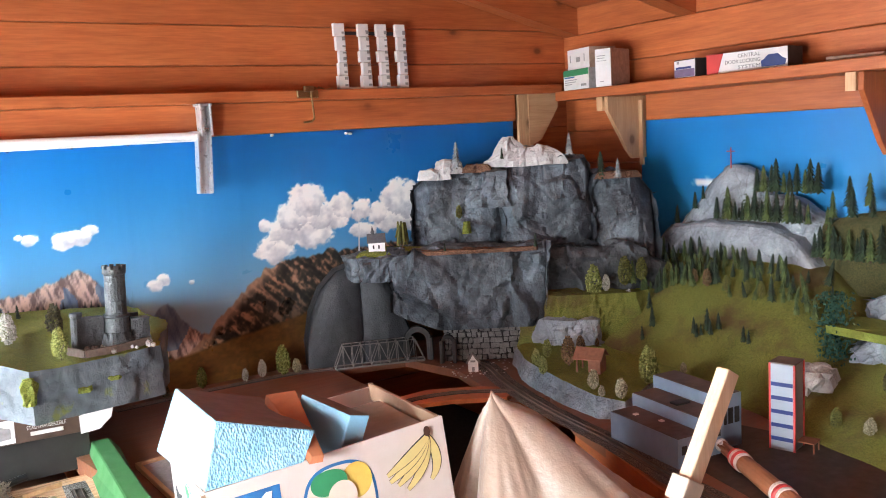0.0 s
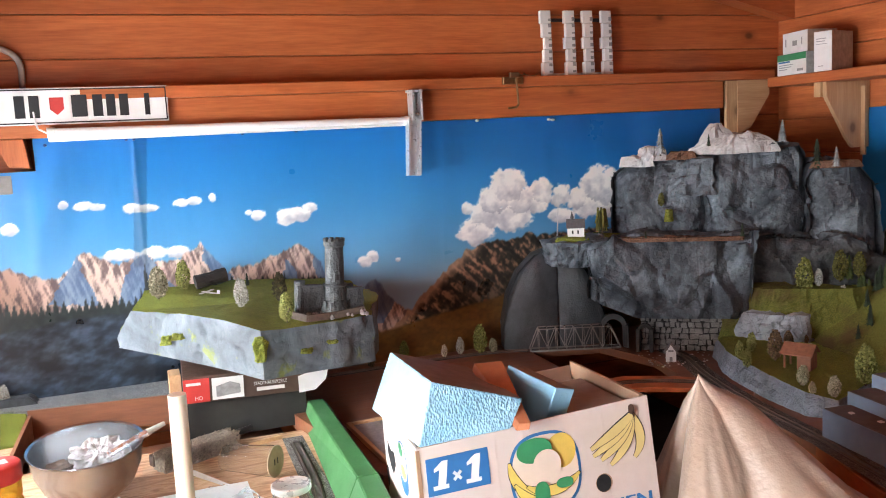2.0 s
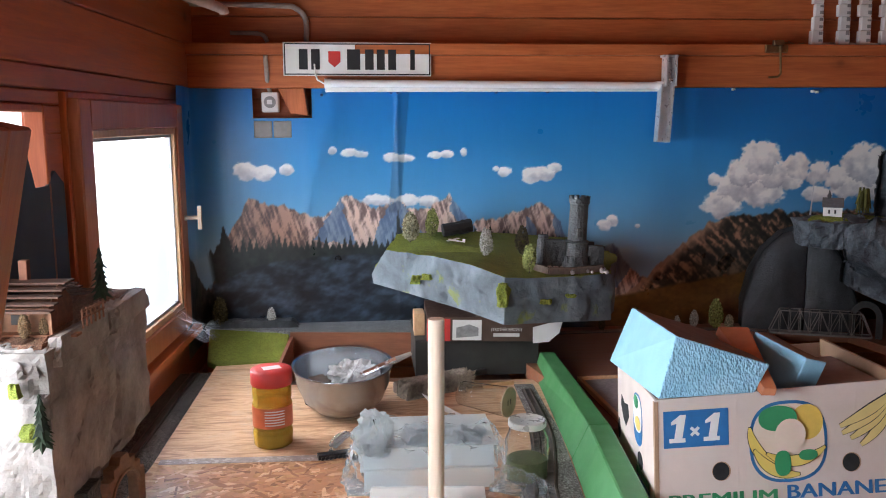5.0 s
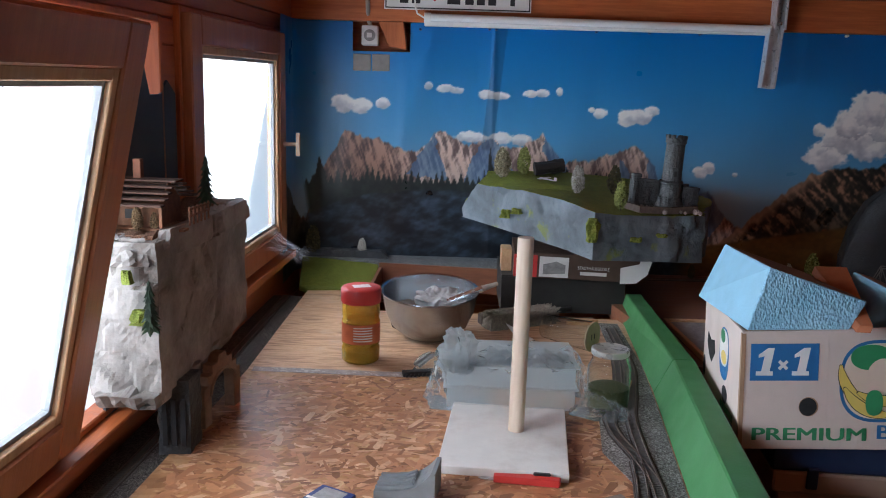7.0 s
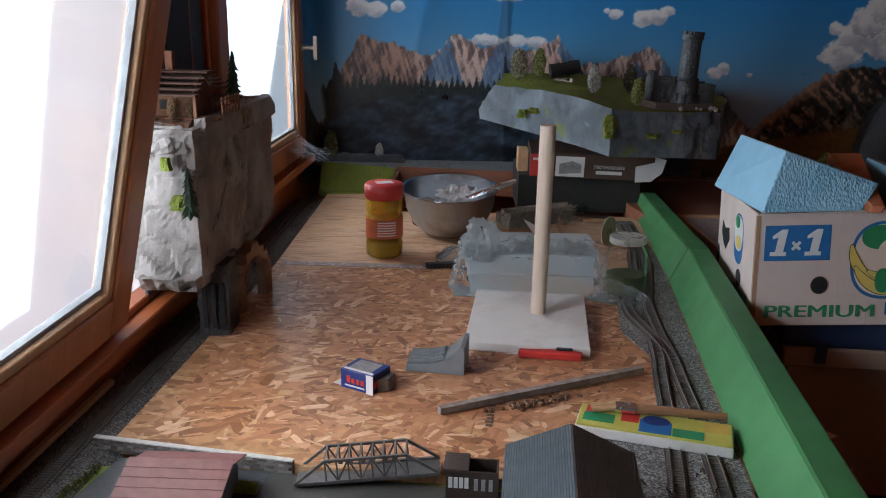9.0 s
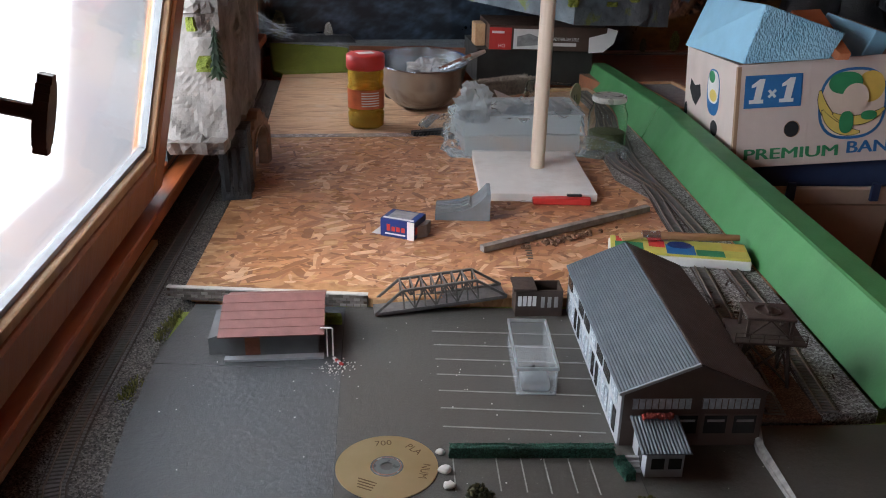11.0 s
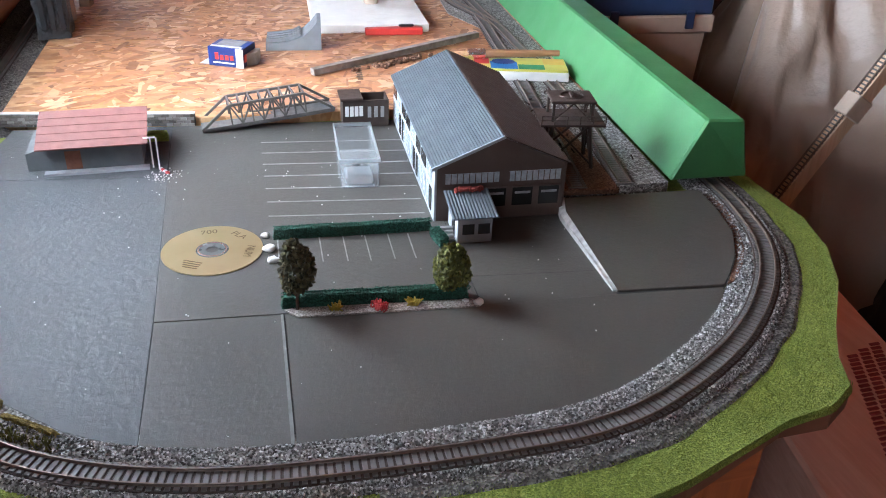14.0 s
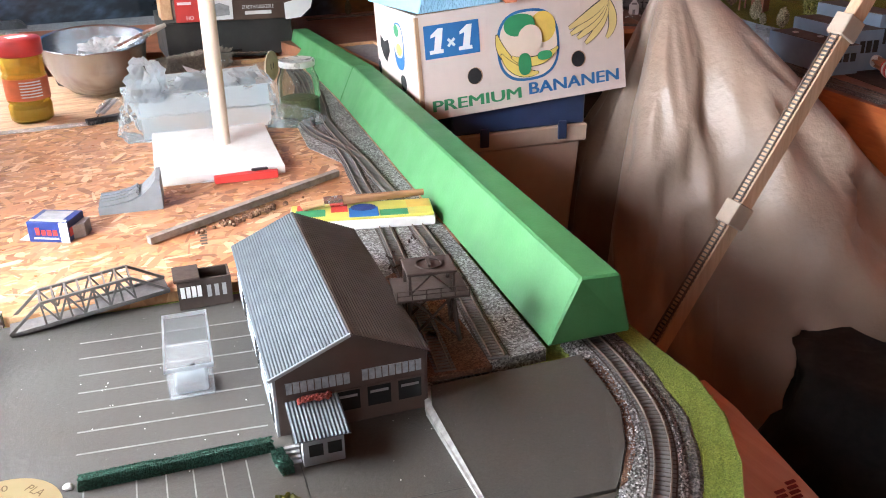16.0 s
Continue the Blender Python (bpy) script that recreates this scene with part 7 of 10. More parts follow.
for _ in range(900):
    c = Vector((2.33 + rng.gauss(0, 0.018), 1.47 + rng.gauss(0, 0.025), rng.uniform(0.95, 1.17)))
    turn = Euler((rng.random() * 6, rng.random() * 6, rng.random() * 6)).to_matrix()
    i = len(verts)
    verts += [tuple(c + turn @ Vector(p) * rng.uniform(0.004, 0.008)) for p in ((1, 0, 0), (0, 0.8, 0), (-1, 0, 0), (0, -0.8, 0))]
    faces.append((i, i + 1, i + 2, i + 3))
mesh = bpy.data.meshes.new("leaves")
mesh.from_pydata(verts, [], faces)
mesh.materials.append(M_HEDGE)
ob = new("leaves", mesh)
ob.parent = ivy

hut = thing("model_hut", "small brown wooden model hut with an open front", "hut", m=pose(1.80, 2.035, 0.914, 0, 0, -62) @ Matrix.Scale(1.2, 4))
M_HUT = plain("reddish_hut_wood", (0.22, 0.085, 0.045), 0.7, vary=0.25, scale=90)
part("roof", gable_roof(-0.006, 0.075, -0.008, 0.058, 0.038, 0.062), M_HUT, hut)
part("back_wall", box(0.035, 0.069, 0.0, 0.05, 0, 0.038), M_HUT, hut)
for y in (0.002, 0.046):
    part("post", box(0, 0.004, y, y + 0.004, 0, 0.039), M_HUT, hut)
part("gable", gable(0.066, 0.0, 0.05, 0.038, 0.058), M_HUT, hut)

# blue-grey stepped factory
M_FACTORY = plain("blue_grey_plastic", (0.22, 0.29, 0.38), 0.45, vary=0.08)
M_FLATROOF = plain("brown_flat_roof", (0.11, 0.085, 0.075), 0.7, vary=0.2)
fac = thing("model_factory", "blue-grey stepped model factory with flat brown roofs", "factory", m=pose(1.555, 1.39, 0.85, 0, 0, -7))
for k, (x0, x1, h) in enumerate(((0, 0.085, 0.075), (0.0852, 0.17, 0.108), (0.1702, 0.25, 0.142))):
    b = part("hall", box(x0, x1, 0.02 * k, 0.27 + 0.012 * k, 0, h), M_FACTORY, fac)
    part("flat_roof", box(x0 + 0.003, x1 - 0.003, 0.02 * k + 0.003, 0.267 + 0.012 * k, h + 0.0002, h + 0.002), M_FLATROOF, b)
    for j in range(3):
        part("window", box(x0 + 0.012 + j * 0.022, x0 + 0.028 + j * 0.022, 0.02 * k - 0.0012, 0.02 * k + 0.0002, h * 0.45, h * 0.75), M_DARKBOX, b)
part("roof_unit", box(0.105, 0.15, 0.12, 0.15, 0.1102, 0.115), M_DARKBOX, fac)
part("roof_vent", box(0.03, 0.042, 0.2, 0.212, 0.0772, 0.080), M_CARD, fac)
part("roof_vent", box(0.05, 0.062, 0.12, 0.132, 0.0772, 0.080), M_CARD, fac)

hr = thing("model_highrise", "slim grey model high-rise with red corner strips", "building", m=pose(1.853, 1.272, 0.85, 0, 0, 15))
M_PANEL = plain("pale_blue_panel", (0.30, 0.345, 0.40), 0.5, vary=0.06)
M_SIDEPANEL = plain("grey_panel", (0.25, 0.255, 0.27), 0.55, vary=0.08)
part("core", box(0.001, 0.064, 0.001, 0.062, 0, 0.228), M_SIDEPANEL, hr)
part("front", box(-0.0012, 0.0008, 0.003, 0.060, 0.002, 0.226), M_PANEL, hr)
part("roof", box(-0.001, 0.066, -0.001, 0.064, 0.2282, 0.231), M_FLATROOF, hr)
for x, y in ((-0.002, -0.002), (-0.002, 0.060), (0.062, -0.002)):
    part("corner_strip", box(x, x + 0.005, y, y + 0.005, 0, 0.229), M_RED, hr)
for k in range(5):
    part("window_band", box(-0.0026, -0.0014, 0.004, 0.059, 0.026 + 0.036 * k, 0.036 + 0.036 * k), M_NAVY, hr)
part("canopy", box(0.01, 0.055, -0.045, -0.0015, 0.026, 0.029), M_HUT, hr)
for x in (0.013, 0.05):
    part("canopy_post", box(x, x + 0.003, -0.043, -0.040, 0, 0.0258), M_HUT, hr)
single("dark_yard", slab([(1.60, 1.38), (1.50, 0.95), (2.0, 0.95), (1.98, 1.22), (1.92, 1.50), (1.82, 1.62)], 0.8492, 0.8506), plain("dark_brown_yard", (0.045, 0.03, 0.024), 0.7, vary=0.3), "dark brown model yard before the high-rise", "ground", kind="structure")

roll = thing("bound_bundle", "leather-coloured bundle bound with red and white cords", "bundle", m=face_pose((1.711, 1.385, 0.875), (-0.142, -0.28, 0.0), (0, 0, 1)))
M_LEATHER = plain("brown_leather", (0.30, 0.115, 0.05), 0.55, vary=0.2, scale=30)
M_FUR = plain("white_cord", (0.66, 0.60, 0.56), 0.9, vary=0.2, scale=120, fine=300, depth=0.003)
for k in range(5):
    bm = bmesh.new()
    rod(bm, (0.0, 0.009 * math.cos(k * 1.26), 0.009 * math.sin(k * 1.26)), (0.10, 0.012 * math.cos(k * 1.26), 0.012 * math.sin(k * 1.26)), 0.006, seg=7)
    part("stick", bm, M_LEATHER, roll)
bm = bmesh.new()
rod(bm, (0.09, 0, 0), (0.42, 0, 0.002), 0.021, 0.024, 16)
part("wrap", bm, M_LEATHER, roll)
for x, r, mat in ((0.0, 0.017, M_FUR), (0.012, 0.015, M_FUR), (0.085, 0.023, M_RED), (0.097, 0.025, M_FUR), (0.11, 0.026, M_RED), (0.122, 0.025, M_FUR), (0.30, 0.026, M_FUR), (0.315, 0.027, M_RED), (0.33, 0.026, M_FUR)):
    bm = bmesh.new()
    rod(bm, (x - 0.006, 0, 0), (x + 0.007, 0, 0), r, seg=14)
    part("cord", bm, mat, roll, bevel=0.002)


# ---- castle island on its boxes ----
single("corner_rock", rock([(-0.74, 2.97), (-0.40, 2.955), (-0.40, 3.02), (-0.74, 3.02)], 0.893, 0.918, 0.010, 0.010, 0.05, 2.0, 0.15), M_DARKROCK, "low dark painted rock shelf in the corner", "rock")
isle = thing("castle_island", "rock-edged model plateau with a flocked green top", "plateau")
ISLE = [(-0.135, 2.69, 1.102, 1.130), (-0.088, 2.635, 1.098, 1.220), (0.04, 2.48, 1.085, 1.224), (0.15, 2.34, 1.074, 1.216), (0.232, 2.225, 1.062, 1.198), (0.30, 2.25, 1.058, 1.190), (0.46, 2.31, 1.045, 1.182), (0.578, 2.36, 1.035, 1.176), (0.66, 2.60, 1.03, 1.195), (0.60, 2.90, 1.03, 1.21), (0.20, 2.97, 1.05, 1.235), (-0.04, 2.90, 1.09, 1.235)]
n = Nodes("plateau_rock", 0.72)
v = n.map((1, 1, 0.9))
a_, b_ = n.noise(8, 8, 0.6, v, 0.5), n.noise(36, 6, 0.65, v, 0.6)
tone = n.ramp(a_, (0.30, (0.065, 0.080, 0.092)), (0.5, (0.112, 0.136, 0.155)), (0.72, (0.20, 0.232, 0.255)))
tone = n.mix(n.ramp(b_, (0.28, 0.45), (0.40, 0.0)), tone, (0.045, 0.045, 0.05))
tone = n.mix(n.ramp(n.noise(13, 4, 0.5), (0.62, 0.0), (0.68, 0.8)), tone, (0.17, 0.20, 0.03))
M_ISLE = n.done(tone, n.math("ADD", a_, b_), 0.006, 0.8)
part("mound", mound(ISLE, 0.0075, 0.012, 0.11, 11.0, 0.0), [M_ISLE, M_MEADOW], isle, smooth=35)


for k, (x, y, z0, z1) in enumerate(((0.226, 2.216, 1.115, 1.180), (0.0, 2.505, 1.13, 1.155), (0.36, 2.262, 1.11, 1.122), (0.03, 2.465, 1.15, 1.165), (0.44, 2.295, 1.12, 1.13))):
    part("moss_patch", rock([(x - 0.016, y), (x + 0.010, y - 0.006), (x + 0.020, y + 0.016), (x - 0.010, y + 0.022)], z0, z1, 0.010, 0.005, 0.025, 2.0 + k, 0.2), M_MEADOW, isle, "yellow-green moss hanging down the rock")


def isle_z(x, y):
    """Height of the plateau's tilted top."""
    return 1.188 + 0.02 * (y - 2.4) + 0.08 * max(0, 0.46 - x)


M_CASTLE = rock_paint("castle_stone", (0.022, 0.024, 0.026), (0.060, 0.066, 0.070), (0.16, 0.172, 0.178), 0.6, 90)
cas = thing("model_castle", "grey ruined model castle with a round crenellated tower", "castle", m=pose(0.477, 2.41, isle_z(0.477, 2.41) - 0.012, 0, 3, 0))
part("keep", turned([(0.048, 0), (0.044, 0.03), (0.034, 0.05), (0.032, 0.088), (0.036, 0.092), (0.034, 0.097)], 20), M_CASTLE, cas)
part("tower", turned([(0.0285, 0.097), (0.0272, 0.205), (0.031, 0.210), (0.031, 0.222), (0.026, 0.2225), (0.025, 0.216)], 20), M_CASTLE, cas)
for k in range(10):
    part("merlon", box(-0.0055, 0.0055, 0.0255, 0.0315, 0.2222, 0.231), M_CASTLE, cas, m=pose(0, 0, 0, 0, 0, 36 * k))
part("oriel", box(-0.009, 0.009, -0.039, -0.024, 0.105, 0.135), M_CASTLE, cas, "pale window oriel", bevel=0.001)
part("oriel_window", box(-0.004, 0.004, -0.0402, -0.0392, 0.112, 0.127), M_DARKBOX, cas)
for x0, x1, y0, y1, h in ((-0.107, -0.035, -0.012, 0.012, 0.096), (-0.107, -0.094, 0.008, 0.07, 0.088), (0.034, 0.086, -0.014, 0.010, 0.082), (0.074, 0.086, 0.006, 0.07, 0.072), (-0.094, 0.074, 0.058, 0.07, 0.085)):
    part("curtain_wall", rock([(x0, y0), (x1, y0), (x1, y1), (x0, y1)], 0, h, 0.004, 0.011, 0.03, 1.0 + x0, 0.04, rings=3), M_CASTLE, cas)
part("corner_turret", turned([(0.015, 0), (0.014, 0.098), (0.017, 0.101), (0.016, 0.11), (0.012, 0.1105)], 12), M_CASTLE, cas, m=Matrix.Translation((-0.104, 0.0, 0)))
for k in range(5):
    a = 0.4 + k * 0.55
    bm = rock([(0.045 * math.cos(a + d), -0.045 * math.sin(a + d)) for d in (-0.25, 0.0, 0.25)] + [(0.03 * math.cos(a), -0.03 * math.sin(a))], 0, 0.05, 0.003, 0.01, 0.03, k, 0.4, rings=3)
    part("buttress", bm, M_CASTLE, cas)
fence = thing("parapet_wall", "low brown brick parapet before the castle", "wall")
M_PARAPET = plain("brown_parapet", (0.13, 0.095, 0.075), 0.75, vary=0.3, scale=90)
for p, q in (((0.345, 2.36), (0.375, 2.305)), ((0.375, 2.305), (0.46, 2.335)), ((0.46, 2.335), (0.555, 2.37)), ((0.345, 2.36), (0.34, 2.44))):
    bm = bmesh.new()
    beam(bm, (*p, isle_z(*p) + 0.006), (*q, isle_z(*q) + 0.006), 0.007, 0.020)
    part("parapet_run", bm, M_PARAPET, fence)
rubble = thing("castle_rubble", "pale rubble stones strewn before the castle", "stones", kind="stuff")
rng = random.Random(2)
bm = bmesh.new()
for _ in range(40):
    x, y = rng.uniform(0.38, 0.56), rng.uniform(2.325, 2.40)
    bmesh.ops.create_icosphere(bm, subdivisions=1, radius=rng.uniform(0.003, 0.009), matrix=Matrix.Translation((x, y, isle_z(x, y) + 0.002)))
part("stones", bm, M_PLASTER, rubble)
for kind, x, y, s in (("cream", -0.003, 2.74, 0.088), ("lime", 0.082, 2.88, 0.088), ("white", 0.224, 2.54, 0.080), ("dark", 0.352, 2.60, 0.085), ("lime", 0.318, 2.31, 0.074)):
    plant(kind, x, y, isle_z(x, y) - 0.004, s)
plant("spruce", 0.285, 2.86, isle_z(0.285, 2.86), 0.055)
log = thing("bark_log", "black charred bark log on the plateau", "log")
bm = rock([(0.024 * math.cos(k), 0.024 * math.sin(k)) for k in np.linspace(0, 5.5, 8)], 0, 0.105, 0.003, 0.010, 0.02, 3.0, 0.0, rings=2)
part("log", bm, M_DARKBOX, log, m=pose(0.118, 2.865, isle_z(0.1, 2.86) + 0.024, 0, 82, 8))
glider = thing("toy_glider", "tiny white toy glider lying on the grass", "glider", m=pose(0.130, 2.80, isle_z(0.13, 2.80) + 0.003, 0, 6, -35))
part("fuselage", turned([(0.001, 0), (0.0035, 0.012), (0.003, 0.03), (0.001, 0.065)], 8), M_WHITE, glider, m=pose(0, 0, 0.003, 0, 90, 0))
part("wing", box(0.014, 0.024, -0.04, 0.04, 0.004, 0.0055), M_WHITE, glider)
part("tail_fin", box(0.056, 0.066, -0.001, 0.001, 0.003, 0.014), M_WHITE, glider)

dark = thing("dark_box", "flat dark grey cardboard box lying open under the plateau", "box")
part("front_side", box(0.00, 0.40, 2.56, 2.566, 0.8145, 0.932), M_DARKBOX, dark, bevel=0.001)
part("left_side", box(0.0, 0.006, 2.5665, 2.86, 0.8145, 0.932), M_DARKBOX, dark)
part("right_side", box(0.394, 0.40, 2.5665, 2.86, 0.8145, 0.932), M_DARKBOX, dark)
part("rear_side", box(0.0065, 0.3935, 2.854, 2.86, 0.8145, 0.932), M_DARKBOX, dark)
part("lid", box(0.0, 0.40, 2.56, 2.86, 0.9325, 0.936), M_DARKBOX, dark)
kit = thing("kit_box", "red, white and brown model kit box on a dark box", "carton", m=pose(0.035, 2.545, 0.9365, 0, 1.2, -2))
part("body", box(0, 0.40, 0, 0.26, 0, 0.080), M_BROWNPRINT, kit, bevel=0.001)
part("red_panel", box(0.0, 0.075, -0.0014, -0.0002, 0.001, 0.073), M_RED, kit)
part("picture_panel", box(0.082, 0.175, -0.0014, -0.0002, 0.004, 0.070), M_CARD, kit)
bm = bmesh.new()
prism(bm, [(0.094, 0.012), (0.165, 0.018), (0.165, 0.045), (0.135, 0.056), (0.115, 0.050), (0.094, 0.045)], 0, 0.0006)
part("house_picture", bm, M_GREYPRINT, kit, m=face_pose((0, -0.0015, 0), (1, 0, 0), (0, 0, 1)))
fit_words("STADTH\u00c4USERZEILE", 0.10, 0.013, M_CARD, "lettering", kit, face_pose((0.205, -0.0018, 0.034), (1, 0, 0), (0, 0, 1)))
part("print_bar", box(0.213, 0.297, -0.002, -0.0006, 0.016, 0.027), M_CARD, kit)
part("print_bar", box(0.008, 0.05, -0.0026, -0.0015, 0.054, 0.062), M_CARD, kit)
fit_words("HO", 0.022, 0.012, M_CARD, "lettering", kit, face_pose((0.032, -0.0018, 0.008), (1, 0, 0), (0, 0, 1)))
shaving = thing("white_disc_piece", "white cut-off piece of thin plastic sheet leaning on the kit box", "offcut", m=pose(0.375, 2.528, 0.925, -8, 0, -4))
bm = plate([(0, 0.0), (0.05, 0.004), (0.085, 0.032), (0.098, 0.075), (0.06, 0.084), (0.012, 0.082), (0.0, 0.06)], (0, 0, 0), (1, 0, 0), (0, 0, 1), (0, -1, 0), 0.002)
part("piece", bm, M_WHITE, shaving)
wedge = thing("wood_offcut", "small yellowish wooden offcut behind the kit box", "offcut")
part("block", box(0.0, 0.035, 2.62, 2.70, 0.9365, 1.01), M_PALE[1], wedge, bevel=0.002)

# ---- stand with dowel ----
stand = thing("dowel_stand", "whitewashed square board with an upright pale dowel", "stand", m=pose(-0.04, 1.53, 0.8145, 0, 0, -5.5))
part("base_board", box(-0.125, 0.125, -0.162, 0.165, 0, 0.018), M_WHITEWOOD, stand, bevel=0.0015)
bm = bmesh.new()
rod(bm, (0.02, 0.03, 0.018), (0.022, 0.03, 0.428), 0.0165, seg=24)
part("dowel", bm, M_DOWEL, stand, smooth=40)

# ---- jars and bowl ----
n = Nodes("clear_plastic", 0.06)
M_CLEAR = n.done((0.96, 0.97, 0.97), Transmission_Weight=1.0, IOR=1.12)
n = Nodes("yellow_clear", 0.08)
M_AMBER = n.done((0.90, 0.62, 0.10), Transmission_Weight=0.7, IOR=1.2)
M_LABEL = plain("orange_label", (0.55, 0.13, 0.05), 0.5, vary=0.2, scale=40)
M_PASTE = plain("olive_paste", (0.16, 0.11, 0.02), 0.6, vary=0.3)
jar = thing("plastic_jar", "yellowish plastic jar with a red screw lid and orange label", "jar", m=pose(-0.396, 2.03, 0.8145, 0, 0, 20))
part("glass_body", turned([(0.042, 0), (0.049, 0.006), (0.050, 0.04), (0.0455, 0.046), (0.050, 0.052), (0.050, 0.112), (0.046, 0.118), (0.049, 0.126), (0.049, 0.158), (0.044, 0.165), (0.042, 0.164), (0.0475, 0.157), (0.0475, 0.127), (0.0445, 0.118), (0.0485, 0.111), (0.0485, 0.053), (0.044, 0.046), (0.0485, 0.039), (0.0477, 0.0075), (0.02, 0.002)], 40), M_AMBER, jar, smooth=50)
part("label", turned([(0.0506, 0.056), (0.0506, 0.108)], 40), M_LABEL, jar, smooth=50)
bm = bmesh.new()
for k in range(6):
    a0 = -2.2
    for j in range(10):
        a = a0 + j * 0.10
        r = 0.0513
        p, q = (r * math.cos(a), r * math.sin(a)), (r * math.cos(a + 0.1), r * math.sin(a + 0.1))
        z = 0.064 + k * 0.007
        bm.faces.new([bm.verts.new((*p, z)), bm.verts.new((*q, z)), bm.verts.new((*q, z + 0.003)), bm.verts.new((*p, z + 0.003))])
part("label_print", bm, M_CARD, jar)
part("paste", turned([(0.040, 0.003), (0.047, 0.008), (0.0475, 0.034), (0.03, 0.036)], 32), M_PASTE, jar)
part("lid", turned([(0.050, 0.160), (0.0525, 0.164), (0.0525, 0.196), (0.049, 0.200), (0.02, 0.2005)], 40), M_RED, jar, "red screw lid", smooth=50)
part("lid_sticker", box(-0.022, 0.024, -0.014, 0.016, 0.2007, 0.2012), M_CARD, jar)

bowl = thing("mixing_bowl", "dented stainless steel mixing bowl with white plaster remains", "bowl", m=pose(-0.222, 2.252, 0.8205, 6, 0, 0) @ Matrix.Scale(0.935, 4))
prof = [(0.055, 0.0), (0.085, 0.012), (0.118, 0.045), (0.137, 0.09), (0.146, 0.146), (0.151, 0.150), (0.150, 0.153), (0.143, 0.150), (0.134, 0.092), (0.114, 0.048), (0.08, 0.016), (0.05, 0.010)]
part("shell", turned(prof, 56), Nodes("bowl_steel", 0.26, 1.0).done((0.42, 0.44, 0.47)), bowl, smooth=50)
bm = rock([(0.085 * math.cos(a), 0.08 * math.sin(a)) for a in np.linspace(0, 5.9, 14)], 0.05, 0.128, 0.014, 0.007, 0.03, 4.0, 0.12, top_amp=0.014)
part("plaster", bm, M_SNOW, bowl, "white crumbly plaster", m=Matrix.Translation((0.03, 0.01, 0)))
bm = rock([(0.05 * math.cos(a), 0.04 * math.sin(a)) for a in np.linspace(0, 5.9, 10)], 0.03, 0.105, 0.012, 0.012, 0.04, 6.0, 0.2)
part("dry_residue", bm, M_PARAPET, bowl, "brown dried residue", m=Matrix.Translation((-0.07, 0.0, 0)))
spat = thing("paint_brush", "metal-ferruled brush lying across the bowl's rim", "brush")
bm = bmesh.new()
rod(bm, (-0.172, 2.205, 0.935), (-0.075, 2.232, 0.968), 0.008, 0.010, 10)
part("ferrule", bm, M_STEEL, spat)
bm = bmesh.new()
rod(bm, (-0.075, 2.232, 0.968), (-0.030, 2.245, 0.982), 0.0095, 0.006, 10)
part("handle", bm, M_CONDUIT, spat)

glassjar = thing("glass_jar", "lidded clear glass jar half filled with green flock", "jar", m=pose(0.208, 1.755, 0.8145))
M_JARGLASS = Nodes("jar_glass", 0.03).done((0.97, 0.98, 0.98), Transmission_Weight=1.0, IOR=1.22)
part("glass", turned([(0.043, 0), (0.049, 0.005), (0.050, 0.095), (0.041, 0.115), (0.0405, 0.130), (0.0385, 0.130), (0.039, 0.115), (0.048, 0.094), (0.047, 0.007), (0.02, 0.003)], 36), M_JARGLASS, glassjar, smooth=50).visible_shadow = False
part("flock", turned([(0.040, 0.004), (0.045, 0.008), (0.0455, 0.050), (0.02, 0.054)], 30), grit("olive_flock", ((0.0, (0.04, 0.05, 0.015)), (0.5, (0.09, 0.10, 0.035)), (1.0, (0.16, 0.16, 0.07))), 500), glassjar)
part("lid", turned([(0.042, 0.126), (0.0435, 0.128), (0.0435, 0.140), (0.040, 0.1415), (0.036, 0.1395)], 36), plain("tin_lid", (0.62, 0.62, 0.58), 0.3, 0.4), glassjar, smooth=40)

# ---- dusty cobweb in the window corner ----
web = thing("dusty_cobweb", "dusty grey cobweb spun between the sill and the grass ramp", "cobweb", kind="stuff")
rng = random.Random(12)
bm = bmesh.new()
centre = Vector((-0.666, 2.511, 1.014))
for _ in range(34):
    a = rng.uniform(-0.9, 0.5)
    far_end = centre + Vector((0.055 * math.cos(a) + rng.uniform(-0.02, 0.02), 0.09 * math.sin(a) - 0.03, rng.uniform(-0.035, 0.015)))
    near_end = centre + Vector((-0.06 + rng.uniform(-0.015, 0.02), rng.uniform(-0.10, 0.04), rng.uniform(-0.02, 0.06)))
    rod(bm, near_end, far_end, 0.00022, seg=3)
part("strand", bm, plain("dusty_thread", (0.30, 0.31, 0.34), 0.9), web)

# ---- plastic packaging ----
n = Nodes("crumpled_film", 0.12)
M_FILM = n.done((0.90, 0.94, 0.96), n.noise(45, 4), 0.004, 0.8, Transmission_Weight=0.93, IOR=1.10)
n = Nodes("frosted_film", 0.3)
M_FROSTFILM = n.done((0.86, 0.90, 0.92), n.noise(70, 4), 0.003, 0.7, Transmission_Weight=0.9, IOR=1.15)


def crumple(outline, z0, z1, seed, amp=0.02, cell=0.014, taper=0.2, size=0.05):
    return rock(outline, z0, z1, amp, cell, size, seed, taper, top_amp=amp)


pack = thing("plastic_packaging", "clear plastic trays wrapped in crumpled film", "packaging")
